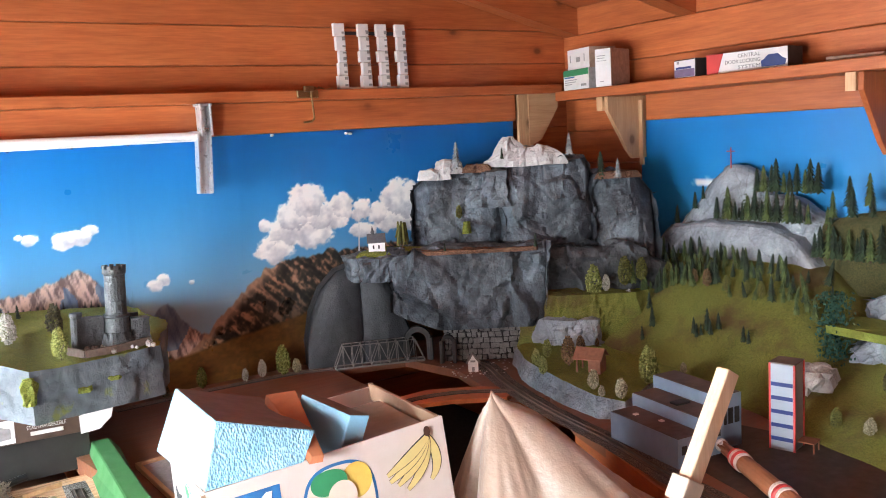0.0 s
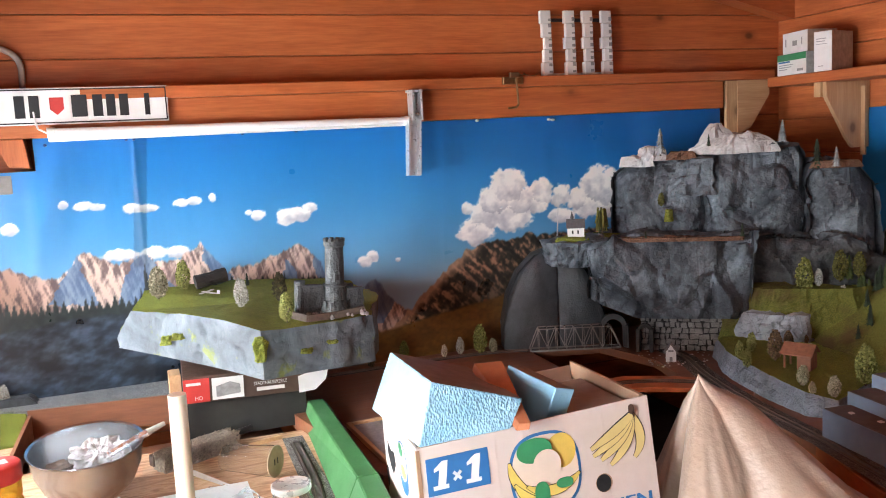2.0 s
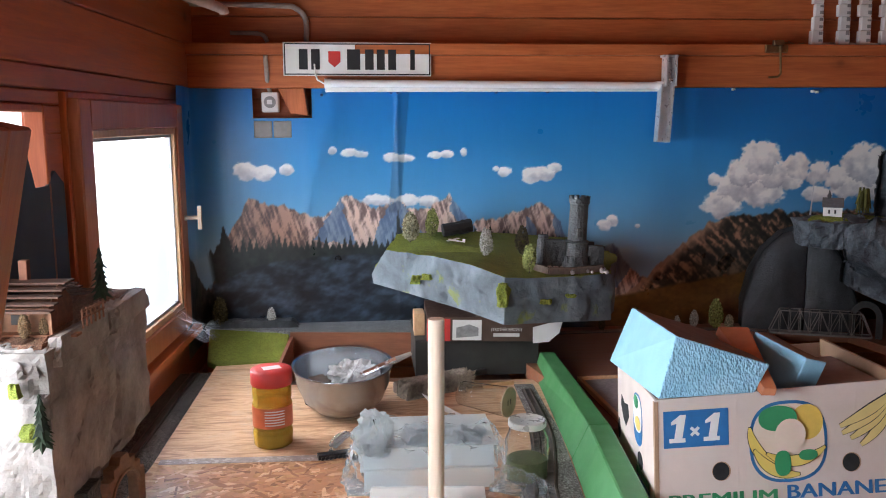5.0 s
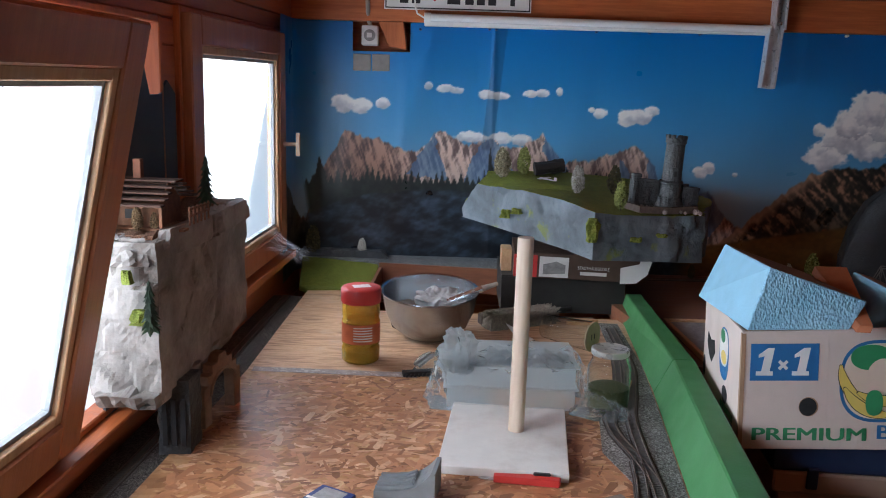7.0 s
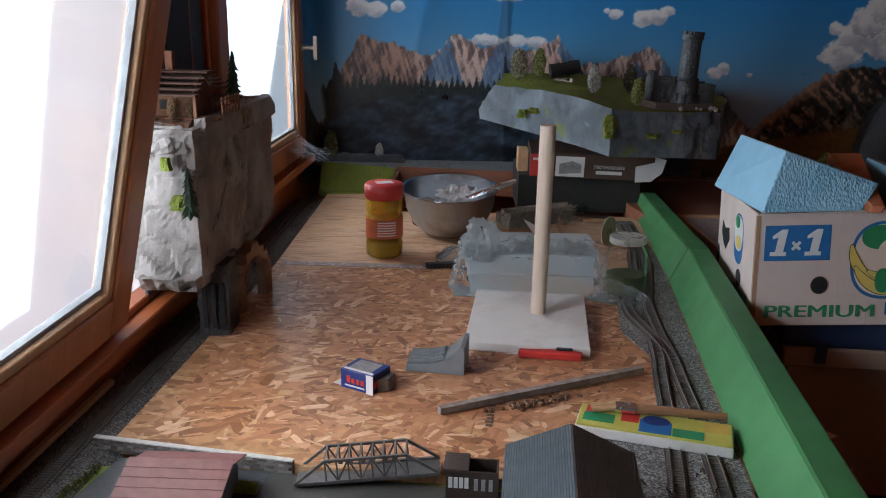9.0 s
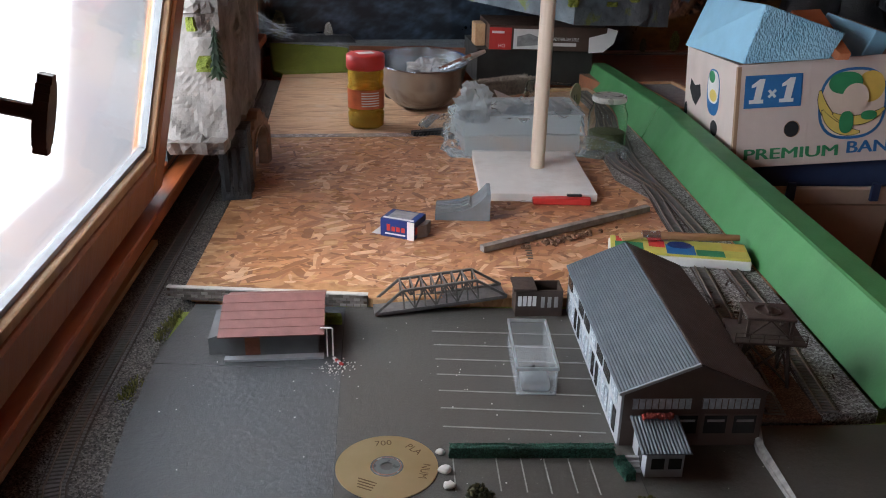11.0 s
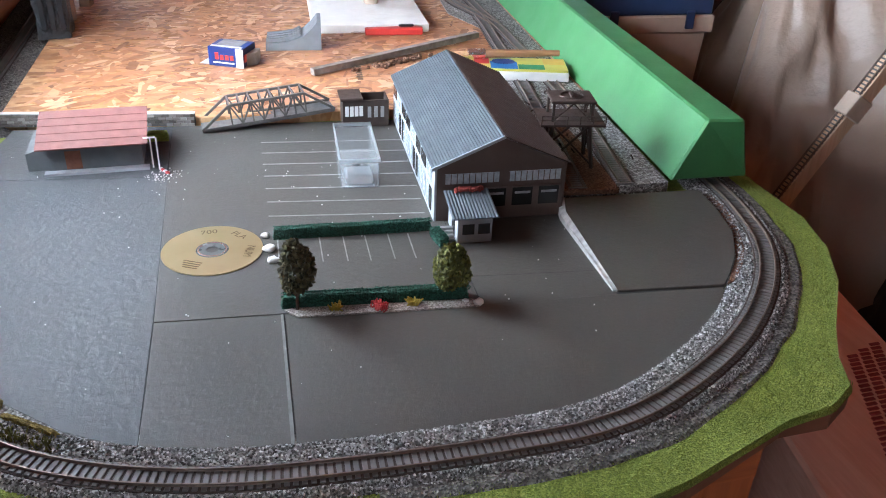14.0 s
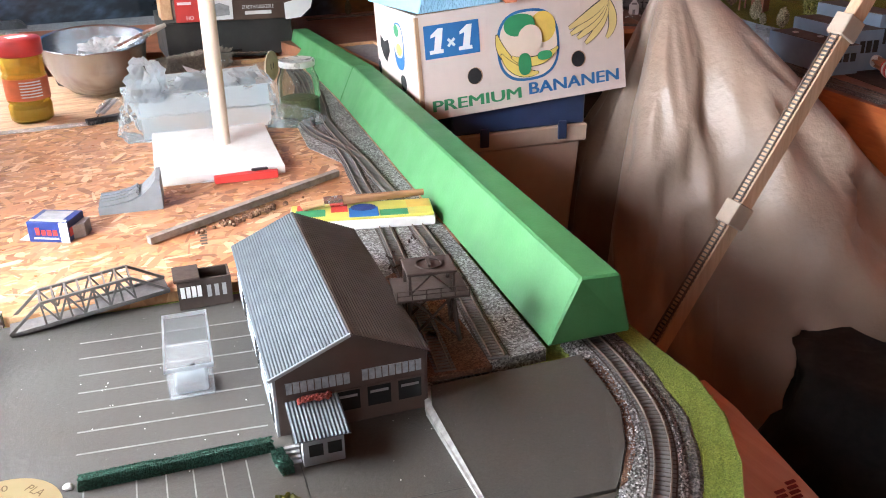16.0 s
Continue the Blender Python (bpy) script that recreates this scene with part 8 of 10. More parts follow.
for z in (0.816, 0.868):
    bm = bmesh.new()
    c0, c1, d0, d1 = (-0.165, 0.125, 1.715, 1.90)
    for a in ((c0, c1, d0, d0 + 0.002), (c0, c1, d1 - 0.002, d1), (c0, c0 + 0.002, d0 + 0.0021, d1 - 0.0021), (c1 - 0.002, c1, d0 + 0.0021, d1 - 0.0021)):
        cube(bm, *a, z, z + 0.048)
    cube(bm, c0 - 0.008, c1 + 0.008, d0 - 0.008, d1 + 0.008, z + 0.0485, z + 0.050)
    part("clear_tray", bm, M_FROSTFILM, pack).visible_shadow = False
part("film_wrap", crumple([(-0.195, 1.70), (0.0, 1.675), (0.15, 1.695), (0.17, 1.80), (0.13, 1.93), (-0.18, 1.93), (-0.21, 1.82)], 0.8155, 0.915, 3.0, 0.022, 0.013, 0.12), M_FILM, pack).visible_shadow = False
part("film_twist", crumple([(-0.175, 1.70), (-0.12, 1.685), (-0.09, 1.74), (-0.13, 1.79), (-0.18, 1.76)], 0.905, 0.985, 9.0, 0.02, 0.010, 0.35, 0.03), M_FROSTFILM, pack)
part("film_skirt", crumple([(0.11, 1.69), (0.20, 1.64), (0.25, 1.68), (0.20, 1.72), (0.14, 1.76)], 0.8165, 0.850, 5.0, 0.016, 0.010, 0.4, 0.03), M_FILM, pack).visible_shadow = False
part("blue_film", crumple([(-0.08, 1.72), (0.10, 1.71), (0.11, 1.80), (-0.08, 1.82)], 0.915, 0.935, 6.0, 0.015, 0.010, 0.2, 0.03), M_FROSTFILM, pack)
leaflet = thing("leaflet", "white printed leaflet propped against the trays", "leaflet", m=face_pose((0.03, 2.27, 0.820), (0.154, -0.327, 0.0), (-0.02, -0.108, 0.090)))
part("sheet", box(0, 0.36, 0, 0.075, 0, 0.002), M_CARD, leaflet)
for k in range(3):
    part("print_bar", box(0.29, 0.345 - 0.012 * k, 0.012 + 0.014 * k, 0.019 + 0.014 * k, 0.0022, 0.0028), M_GREYPRINT, leaflet)
bag2 = thing("plastic_bag", "crumpled transparent plastic bag on the plywood", "bag")
part("bag", crumple([(-0.26, 1.93), (-0.19, 1.90), (-0.13, 1.96), (-0.10, 2.06), (-0.17, 2.09), (-0.24, 2.02)], 0.8155, 0.845, 8.0, 0.015, 0.012, 0.4, 0.04), M_FILM, bag2).visible_shadow = False
clip = thing("track_joiner", "black plastic track joiner strip", "strip", m=pose(-0.275, 1.905, 0.8145, 0, 0, 14))
part("spine", box(0, 0.10, 0, 0.022, 0, 0.012), M_BLACK, clip, bevel=0.001)
for k in range(9):
    part("tooth", box(0.006 + 0.0105 * k, 0.011 + 0.0105 * k, -0.005, -0.0002, 0.001, 0.008), M_BLACK, clip)
clip2 = thing("plastic_sprue", "grey plastic clip lying on the track joiner", "clip", m=pose(-0.235, 1.945, 0.8265, 0, -25, 40))
part("bar", box(0, 0.055, 0, 0.010, 0, 0.006), M_GREYPRINT, clip2)
part("bar", box(0, 0.055, 0.018, 0.026, 0, 0.006), M_GREYPRINT, clip2)

brush = thing("hand_brush", "worn grey-brown dust brush lying on its side", "brush", m=pose(-0.045, 2.345, 0.8145, 0, 0, 27))
part("block", box(0.0, 0.23, 0.045, 0.075, 0.0, 0.035), M_PARAPET, brush, bevel=0.004)
M_BRISTLE = plain("bristle", (0.27, 0.225, 0.18), 0.9, vary=0.4, scale=120)
part("bristle_core", rock([(-0.004, -0.02), (0.232, -0.02), (0.236, 0.044), (-0.004, 0.044)], 0.0, 0.050, 0.006, 0.008, 0.02, 3.0, 0.12), M_BRISTLE, brush)
rng = random.Random(6)
bm = bmesh.new()
for _ in range(1500):
    x, y = rng.uniform(-0.004, 0.234), rng.uniform(-0.022, 0.044)
    top = rng.random() < 0.55
    z = 0.044 if top else rng.uniform(0.004, 0.046)
    y = y if top else -0.02
    beam(bm, (x, y, z), (x + rng.uniform(-0.006, 0.006), y - rng.uniform(0.004, 0.014), z + rng.uniform(0.002, 0.012)), 0.0016)
tagged(part("bristles", bm, M_BRISTLE, brush), kind="stuff")
bm = bmesh.new()
rod(bm, (0.225, 0.06, 0.018), (0.33, 0.055, 0.018), 0.009, 0.011, 10)
part("handle", bm, M_BLACK, brush)
shade = thing("clear_bottle", "transparent plastic cup lying on its side", "cup", m=pose(0.115, 2.255, 0.858, 0, 90, -38))
bm = turned([(0.034, 0), (0.042, 0.15), (0.0409, 0.15), (0.0329, 0)], 28)
part("wall", bm, M_CLEAR, shade, smooth=40).visible_shadow = False
part("bottom", turned([(0.0425, 0.1505), (0.0425, 0.154)], 28), plain("cream_base", (0.46, 0.40, 0.27), 0.5), shade)
for y in (-0.008, 0.008):
    part("slot", box(-0.008, 0.008, y - 0.002, y + 0.002, 0.1542, 0.1547), M_BLACK, shade)
for k, (p, q) in enumerate((((0.2, 2.43, 0.820), (0.30, 2.455, 0.820)), ((0.255, 1.80, 0.822), (0.29, 1.90, 0.822)))):
    bm = bmesh.new()
    beam(bm, p, q, 0.008, 0.012)
    single("wooden_stirrer", bm, M_PALE[1], "small flat wooden stirring stick", "stick")

# ---- small things on the strand board ----
knife = thing("utility_knife", "red snap-off utility knife lying before the stand", "knife", m=pose(-0.085, 1.350, 0.815, 0, 0, -6))
part("handle", slab([(0.012, 0.0), (0.135, -0.002), (0.137, 0.017), (0.08, 0.0195), (0.012, 0.016)], 0, 0.014), M_RED, knife, bevel=0.002)
part("blade", slab([(-0.018, 0.005), (-0.008, 0.0), (0.0118, 0.0), (0.0118, 0.012), (-0.010, 0.012)], 0.005, 0.0062), M_STEEL, knife)
part("slider", box(0.085, 0.118, 0.012, 0.0215, 0.0142, 0.019), M_BLACK, knife, bevel=0.002)
ramp = thing("plastic_ramp", "grey cast plastic skate ramp piece with curved steps", "ramp", m=pose(-0.289, 1.276, 0.8145, 0, 0, -8) @ Matrix.Diagonal((0.93, 0.76, 0.78, 1)))
M_GREYCAST = plain("grey_cast_plastic", (0.17, 0.18, 0.19), 0.55, vary=0.12)
bm = bmesh.new()
prof = [(0, 0), (0.118, 0), (0.118, 0.072), (0.110, 0.072), (0.096, 0.052), (0.080, 0.036), (0.060, 0.026), (0.03, 0.020), (0, 0.018)]
v = [[bm.verts.new((x, y, z)) for x, z in prof] for y in (0.0, 0.095)]
bm.faces.new(v[0])
bm.faces.new(v[1][::-1])
for i in range(len(prof)):
    bm.faces.new((v[0][i], v[1][i], v[1][(i + 1) % len(prof)], v[0][(i + 1) % len(prof)]))
bmesh.ops.recalc_face_normals(bm, faces=bm.faces)
part("body", bm, M_GREYCAST, ramp)
for k in range(4):
    y = 0.012 + 0.021 * k
    bm = bmesh.new()
    for p, q in (((0.002, 0.0235), (0.03, 0.0255)), ((0.03, 0.0255), (0.058, 0.0315)), ((0.058, 0.0315), (0.074, 0.040))):
        beam(bm, (p[0], y, p[1]), (q[0], y, q[1]), 0.010, 0.008)
    part("rib", bm, M_GREYCAST, ramp)
bluebox = thing("small_model_box", "small dark blue model car box with a window and open flaps", "carton", m=pose(-0.402, 1.203, 0.8145, 0, 0, -29))
part("body", box(0, 0.070, 0, 0.056, 0, 0.036), M_NAVY, bluebox, bevel=0.0008)
part("window", box(0.010, 0.058, 0.010, 0.050, 0.0362, 0.0366), M_GREYPRINT, bluebox, "grey film window")
part("window_rim", box(0.004, 0.066, 0.004, 0.0095, 0.0362, 0.0372), M_CARD, bluebox)
part("flap", box(-0.020, -0.0005, 0.005, 0.050, 0.0, 0.0012), M_CARD, bluebox)
part("flap", slab([(0.0705, 0.014), (0.083, 0.030), (0.080, 0.056), (0.0705, 0.0555)], 0.0, 0.024), M_GREYPRINT, bluebox, "half-open grey end flap")
for k in range(4):
    part("print_bar", box(0.014 + 0.010 * k, 0.021 + 0.010 * k, -0.0012, -0.0002, 0.013, 0.022 if k else 0.026), M_RED, bluebox)
part("print_bar", box(0.010, 0.052, -0.0012, -0.0002, 0.006, 0.0085), M_CARD, bluebox)
part("white_edge", box(0.056, 0.0705, -0.0012, -0.0002, 0.0, 0.036), M_CARD, bluebox)
part("red_mark", box(0.0702, 0.0712, 0.004, 0.013, 0.010, 0.024), M_RED, bluebox)
lath = thing("painted_lath", "narrow weathered lath lying across the board", "lath")
bm = bmesh.new()
beam(bm, (-0.222, 1.105, 0.822), (0.155, 1.285, 0.825), 0.013, 0.012)
part("lath", bm, plain("weathered_lath", (0.27, 0.235, 0.22), 0.7, vary=0.4, scale=60), lath)
debris = thing("brown_debris", "clump of brown scatter material beside the lath", "scatter", kind="stuff")
bm = bmesh.new()
rng = random.Random(14)
for _ in range(70):
    a = rng.gauss(0, 0.035)
    bmesh.ops.create_icosphere(bm, subdivisions=1, radius=rng.uniform(0.002, 0.006), matrix=Matrix.Translation((-0.055 + a, 1.15 + a * 0.45 + rng.gauss(0, 0.006), 0.817)))
part("clump", bm, M_EARTH, debris)
pencil = thing("pencil_marks", "handwritten pencil marks on the strand board", "marks", m=pose(-0.135, 1.065, 0.8152, 0, 0, 82))
for k in range(7):
    part("stroke", box(0.012 * k, 0.012 * k + 0.007, 0.0, 0.010 + 0.002 * (k % 2), 0.0, 0.0003), M_PARAPET, pencil)

paint = thing("paint_box", "yellow printed paint box with a white tray edge", "paint box", m=pose(0.018, 1.115, 0.8165, 0, 0, -16))
part("tray", box(0, 0.245, -0.075, 0.0, 0, 0.017), M_CARD, paint, bevel=0.002)
part("lid", box(0.002, 0.243, -0.073, -0.002, 0.0172, 0.022), plain("yellow_lid", (0.55, 0.50, 0.10), 0.4, vary=0.15, scale=30), paint, bevel=0.001)
for x0, x1, y0, y1, mat in ((0.10, 0.150, -0.072, -0.03, M_BLUE), (0.152, 0.20, -0.072, -0.045, M_PRINTGREEN), (0.07, 0.098, -0.045, -0.01, M_RED), (0.20, 0.24, -0.04, -0.005, M_YELLOW), (0.01, 0.06, -0.06, -0.03, M_PRINTGREEN), (0.012, 0.03, -0.03, -0.005, M_RED)):
    part("print_patch", box(x0, x1, y0, y1, 0.0222, 0.0226), mat, paint)
part("disc_print", ellipse(0.125, -0.03, 0.022, 0.016, z0=0.0227, z1=0.0231), M_NAVY, paint)
flat = thing("flat_brush", "flat paint brush with pale bristles on the paint box", "brush")
bm = bmesh.new()
rod(bm, (0.10, 1.075, 0.849), (0.245, 1.058, 0.847), 0.0085, 0.006, 10)
part("handle", bm, timber("brush_wood", (0.22, 0.10, 0.05), (0.40, 0.22, 0.11), 0, False), flat)
bm = bmesh.new()
rod(bm, (0.068, 1.079, 0.849), (0.10, 1.075, 0.849), 0.0095, 0.0095, 12)
part("ferrule", bm, M_STEEL, flat)
bm = bmesh.new()
for _ in range(80):
    y = rng.uniform(-0.008, 0.008)
    beam(bm, (0.068, 1.079 + y, 0.846 + rng.uniform(0, 0.006)), (0.03, 1.084 + y * 1.2, 0.842 + rng.uniform(0, 0.007)), 0.0016)
tagged(part("bristles", bm, M_PALE[0], flat), kind="stuff")

# ---- rock with chalet beside the window ----
hang = thing("chalet_rock", "overhanging raw plaster rock carrying a model chalet", "rock")
part("rock", rock([(-0.820, 1.365), (-0.690, 1.36), (-0.676, 1.60), (-0.668, 1.90), (-0.805, 1.90), (-0.812, 1.60)], 0.955, 1.248, 0.020, 0.008, 0.12, 13.0, -0.02, top_amp=0.010), M_RAWPLASTER, hang)
part("broken_edge", rock([(-0.70, 1.38), (-0.675, 1.39), (-0.655, 1.62), (-0.648, 1.88), (-0.675, 1.90), (-0.69, 1.62)], 1.215, 1.262, 0.022, 0.008, 0.05, 17.0, 0.1), M_RAWPLASTER, hang)
part("broken_edge", rock([(-0.82, 1.352), (-0.75, 1.350), (-0.70, 1.356), (-0.71, 1.39), (-0.81, 1.39)], 1.205, 1.258, 0.020, 0.008, 0.05, 19.0, 0.1), M_RAWPLASTER, hang)
part("broken_edge", rock([(-0.80, 1.36), (-0.70, 1.355), (-0.685, 1.50), (-0.68, 1.80), (-0.79, 1.80)], 0.935, 0.965, 0.020, 0.010, 0.05, 23.0, -0.1), M_RAWPLASTER, hang)
part("moss", rock([(-0.735, 1.340), (-0.705, 1.336), (-0.700, 1.352), (-0.735, 1.352)], 1.10, 1.128, 0.008, 0.006, 0.03, 1.0, 0.2), M_GRASS, hang)
part("moss", rock([(-0.748, 1.340), (-0.732, 1.337), (-0.730, 1.352), (-0.748, 1.352)], 1.175, 1.20, 0.006, 0.006, 0.03, 2.0, 0.2), M_GRASS, hang)
part("foot_block", rock([(-0.722, 1.422), (-0.662, 1.43), (-0.660, 1.50), (-0.724, 1.50)], 0.8145, 0.965, 0.005, 0.010, 0.05, 1.0, 0.0), M_DARKROCK, hang)
# near-black bars on the uncut block paint the shade inside its slots
for k in range(3):
    part("foot_slot", box(-0.712 + 0.018 * k, -0.703 + 0.018 * k, 1.4185, 1.4225, 0.835, 0.93), M_CLOTHSHADE, hang)
chalet = thing("model_chalet", "brown wooden model chalet with a shingled roof and chimney", "chalet", m=pose(-0.812, 1.455, 1.256, 0, 0, -4) @ Matrix.Scale(1.12, 4))
M_SHINGLE = plain("dark_shingle", (0.075, 0.038, 0.026), 0.9, vary=0.3, scale=90)
M_CHALET = plain("chalet_wood", (0.22, 0.095, 0.045), 0.7, vary=0.3, scale=90)
part("wall", box(0.0, 0.085, 0.01, 0.10, 0, 0.042), M_CHALET, chalet)
part("porch_floor", box(0.0, 0.135, -0.012, 0.0095, 0, 0.004), M_CHALET, chalet)
for x in (0.004, 0.05, 0.092):
    part("porch_post", box(x, x + 0.005, -0.010, -0.005, 0.0042, 0.042), M_CHALET, chalet)
for k in range(5):
    for s in (-1, 1):
        bm = bmesh.new()
        y = 0.05 + s * 0.016 * k
        z = 0.082 - 0.0085 * k
        beam(bm, (-0.012, y + s * 0.009, z - 0.004), (0.105, y + s * 0.009, z - 0.004), 0.019, 0.003)
        part("shingle_course", bm, M_SHINGLE, chalet)
part("gable", gable(0.083, 0.01, 0.10, 0.042, 0.076), M_CHALET, chalet)
part("chimney", box(0.02, 0.034, 0.055, 0.069, 0.072, 0.112), M_HUT, chalet, bevel=0.001)
part("window", box(0.025, 0.045, 0.0085, 0.0098, 0.016, 0.032), M_DARKBOX, chalet)
terr = thing("timber_fence", "tiny timber terrace fence on the rock edge", "fence")
for k in range(6):
    part("picket", box(-0.668 + 0.002 * k, -0.665 + 0.002 * k, 1.48 + 0.018 * k, 1.483 + 0.018 * k, 1.260, 1.296), M_CHALET, terr)
for z in (1.278, 1.291):
    bm = bmesh.new()
    beam(bm, (-0.667, 1.478, z), (-0.655, 1.575, z), 0.002, 0.004)
    part("rail", bm, M_CHALET, terr)
plant("spruce", -0.715, 1.76, 1.255, 0.115)
plant("spruce", -0.795, 1.405, 1.255, 0.085)
plant("spruce", -0.698, 1.338, 1.085, 0.10)
plant("autumn", -0.745, 1.42, 1.256, 0.04)
plant("autumn", -0.72, 1.44, 1.256, 0.03)
M_PORTALWOOD = plain("brown_cast_portal", (0.26, 0.15, 0.09), 0.6, vary=0.25, scale=60)
arch = thing("tunnel_portal", "brown cast tunnel arch with a stepped top on the board", "tunnel portal", "tunnel portals", pose(-0.664, 1.635, 0.8145, 0, 0, 79) @ Matrix.Diagonal((1.28, 1.0, 0.92, 1)))
half_out = [(-0.066, 0), (-0.066, 0.095), (-0.052, 0.095), (-0.052, 0.118), (-0.036, 0.118), (-0.036, 0.138), (-0.018, 0.138), (-0.012, 0.155)]
outer = half_out + [(-x, z) for x, z in half_out[::-1]]
inner = [(-0.041, 0)] + [(-0.041 * math.cos(math.pi * k / 13), 0.070 + 0.041 * math.sin(math.pi * k / 13)) for k in range(14)] + [(0.041, 0)]
bm = bmesh.new()
v = [[[bm.verts.new((x, y, z)) for x, z in line] for line in (inner, outer)] for y in (-0.012, 0.012)]
for i in range(15):
    for q in ((v[0][0][i], v[0][0][i + 1], v[0][1][i + 1], v[0][1][i]), (v[1][1][i], v[1][1][i + 1], v[1][0][i + 1], v[1][0][i]), (v[0][0][i + 1], v[0][0][i], v[1][0][i], v[1][0][i + 1]), (v[0][1][i], v[0][1][i + 1], v[1][1][i + 1], v[1][1][i])):
        bm.faces.new(q)
part("arch", bm, M_PORTALWOOD, arch, bevel=0.001)
bm = bmesh.new()
for k in range(13):
    p, q = inner[k + 1], inner[k + 2]
    beam(bm, (p[0] * 1.12, -0.013, 0.070 + (p[1] - 0.070) * 1.12), (q[0] * 1.12, -0.013, 0.070 + (q[1] - 0.070) * 1.12), 0.006, 0.005)
part("arch_moulding", bm, M_PORTALWOOD, arch)
part("earth_top", rock([(-0.815, 1.375), (-0.70, 1.37), (-0.668, 1.88), (-0.80, 1.89)], 1.240, 1.258, 0.010, 0.010, 0.05, 3.0, 0.02), M_EARTH, hang, "brown earthy top")


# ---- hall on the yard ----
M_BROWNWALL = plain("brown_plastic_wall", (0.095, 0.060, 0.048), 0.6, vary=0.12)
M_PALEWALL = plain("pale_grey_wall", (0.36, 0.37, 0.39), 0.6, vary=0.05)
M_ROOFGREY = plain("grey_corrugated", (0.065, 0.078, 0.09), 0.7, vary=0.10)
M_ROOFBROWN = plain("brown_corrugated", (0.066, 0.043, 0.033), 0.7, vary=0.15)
M_PANE = plain("pale_glazing", (0.42, 0.46, 0.50), 0.25, vary=0.3, scale=120)
M_DARKPANE = plain("dark_glazing", (0.02, 0.02, 0.02), 0.15, vary=0.2)
hall = thing("model_hall", "brown model factory hall with a grey corrugated roof", "hall", m=pose(-0.151, 0.528, 0.8, 0, 0, -5))
W, L, E_, R_ = 0.175, 0.366, 0.076, 0.113
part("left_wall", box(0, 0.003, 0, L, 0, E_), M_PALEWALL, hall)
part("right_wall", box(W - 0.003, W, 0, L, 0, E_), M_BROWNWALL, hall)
for y in (0.0, L - 0.003):
    bm = bmesh.new()
    pts = [(0.0032, 0), (W - 0.0032, 0), (W - 0.0032, E_), (W / 2, R_), (0.0032, E_)]
    v = [[bm.verts.new((x, y + d, z)) for x, z in pts] for d in (0, 0.003)]
    bm.faces.new(v[0])
    bm.faces.new(v[1][::-1])
    for i in range(5):
        bm.faces.new((v[0][i], v[1][i], v[1][(i + 1) % 5], v[0][(i + 1) % 5]))
    bmesh.ops.recalc_face_normals(bm, faces=bm.faces)
    part("gable_wall", bm, M_BROWNWALL, hall)
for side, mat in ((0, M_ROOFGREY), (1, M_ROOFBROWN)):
    bm = bmesh.new()
    ribs = 26
    rows = []
    for k in range(ribs * 2 + 1):
        s = k / (ribs * 2)
        x = (-0.004 + (W / 2 + 0.004) * s) if side == 0 else (W + 0.004 - (W / 2 + 0.004) * s)
        z = E_ - 0.001 + (R_ - E_ + 0.0035) * s + (0.0011 if k % 2 else 0)
        rows.append([bm.verts.new((x, y, zz)) for y, zz in ((-0.005, z), (L + 0.004, z), (L + 0.004, z + 0.0015), (-0.005, z + 0.0015))])
    for a, b in zip(rows, rows[1:]):
        for i in range(4):
            bm.faces.new((a[i], a[(i + 1) % 4], b[(i + 1) % 4], b[i]))
    bm.faces.new(rows[0])
    bm.faces.new(rows[-1][::-1])
    bmesh.ops.recalc_face_normals(bm, faces=bm.faces)
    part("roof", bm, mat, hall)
bm = bmesh.new()
beam(bm, (-0.005, -0.0062, E_ + 0.0005), (W / 2, -0.0062, R_ + 0.004), 0.0022, 0.004)
part("verge_strip", bm, M_PALEWALL, hall, "white verge strip")
for x0, x1 in ((0.013, 0.085), (0.098, 0.168)):
    w = part("gable_window", box(x0, x1, -0.0014, -0.0002, 0.053, 0.067), M_PANE, hall, "pale strip window")
    for k in range(10):
        x = x0 + (x1 - x0) * k / 9
        part("mullion", box(x - 0.0005, x + 0.0005, -0.0022, -0.0015, 0.053, 0.067), M_BROWNWALL, w)
for x0 in (0.068, 0.104, 0.140):
    w = part("gate", box(x0, x0 + 0.027, -0.0014, -0.0002, 0.018, 0.044), M_DARKPANE, hall)
    part("gate_bar", box(x0 + 0.003, x0 + 0.024, -0.0022, -0.0015, 0.035, 0.038), M_GREYPRINT, w)
    part("gate_frame", box(x0 - 0.001, x0 + 0.028, -0.0024, -0.0015, 0.0442, 0.046), M_BROWNWALL, w)
for k in range(8):
    y = 0.016 + 0.044 * k
    part("upper_window", box(-0.0012, -0.0002, y, y + 0.034, 0.050, 0.066), M_DARKPANE if k % 3 else M_PANE, hall)
    for j in range(2):
        part("lower_window", box(-0.0012, -0.0002, y + 0.018 * j, y + 0.018 * j + 0.014, 0.008, 0.040), M_PANE if (k + j) % 3 else M_DARKPANE, hall)
ann = thing("model_annex", "small grey model office annex with a ribbed roof", "annex", m=pose(-0.146, 0.462, 0.8, 0, 0, -5))
part("wall", box(0.008, 0.052, 0.004, 0.061, 0, 0.034), M_PALEWALL, ann)
bm = bmesh.new()
rows = []
for k in range(29):
    x, z = 0.0585 * k / 28, 0.0012 if k % 2 else 0.0
    rows.append([bm.verts.new(p) for p in ((x, -0.003, z), (x, 0.06, z), (x, 0.06, z - 0.0016), (x, -0.003, z - 0.0016))])
for a, b in zip(rows, rows[1:]):
    for i in range(4):
        bm.faces.new((a[i], b[i], b[(i + 1) % 4], a[(i + 1) % 4]))
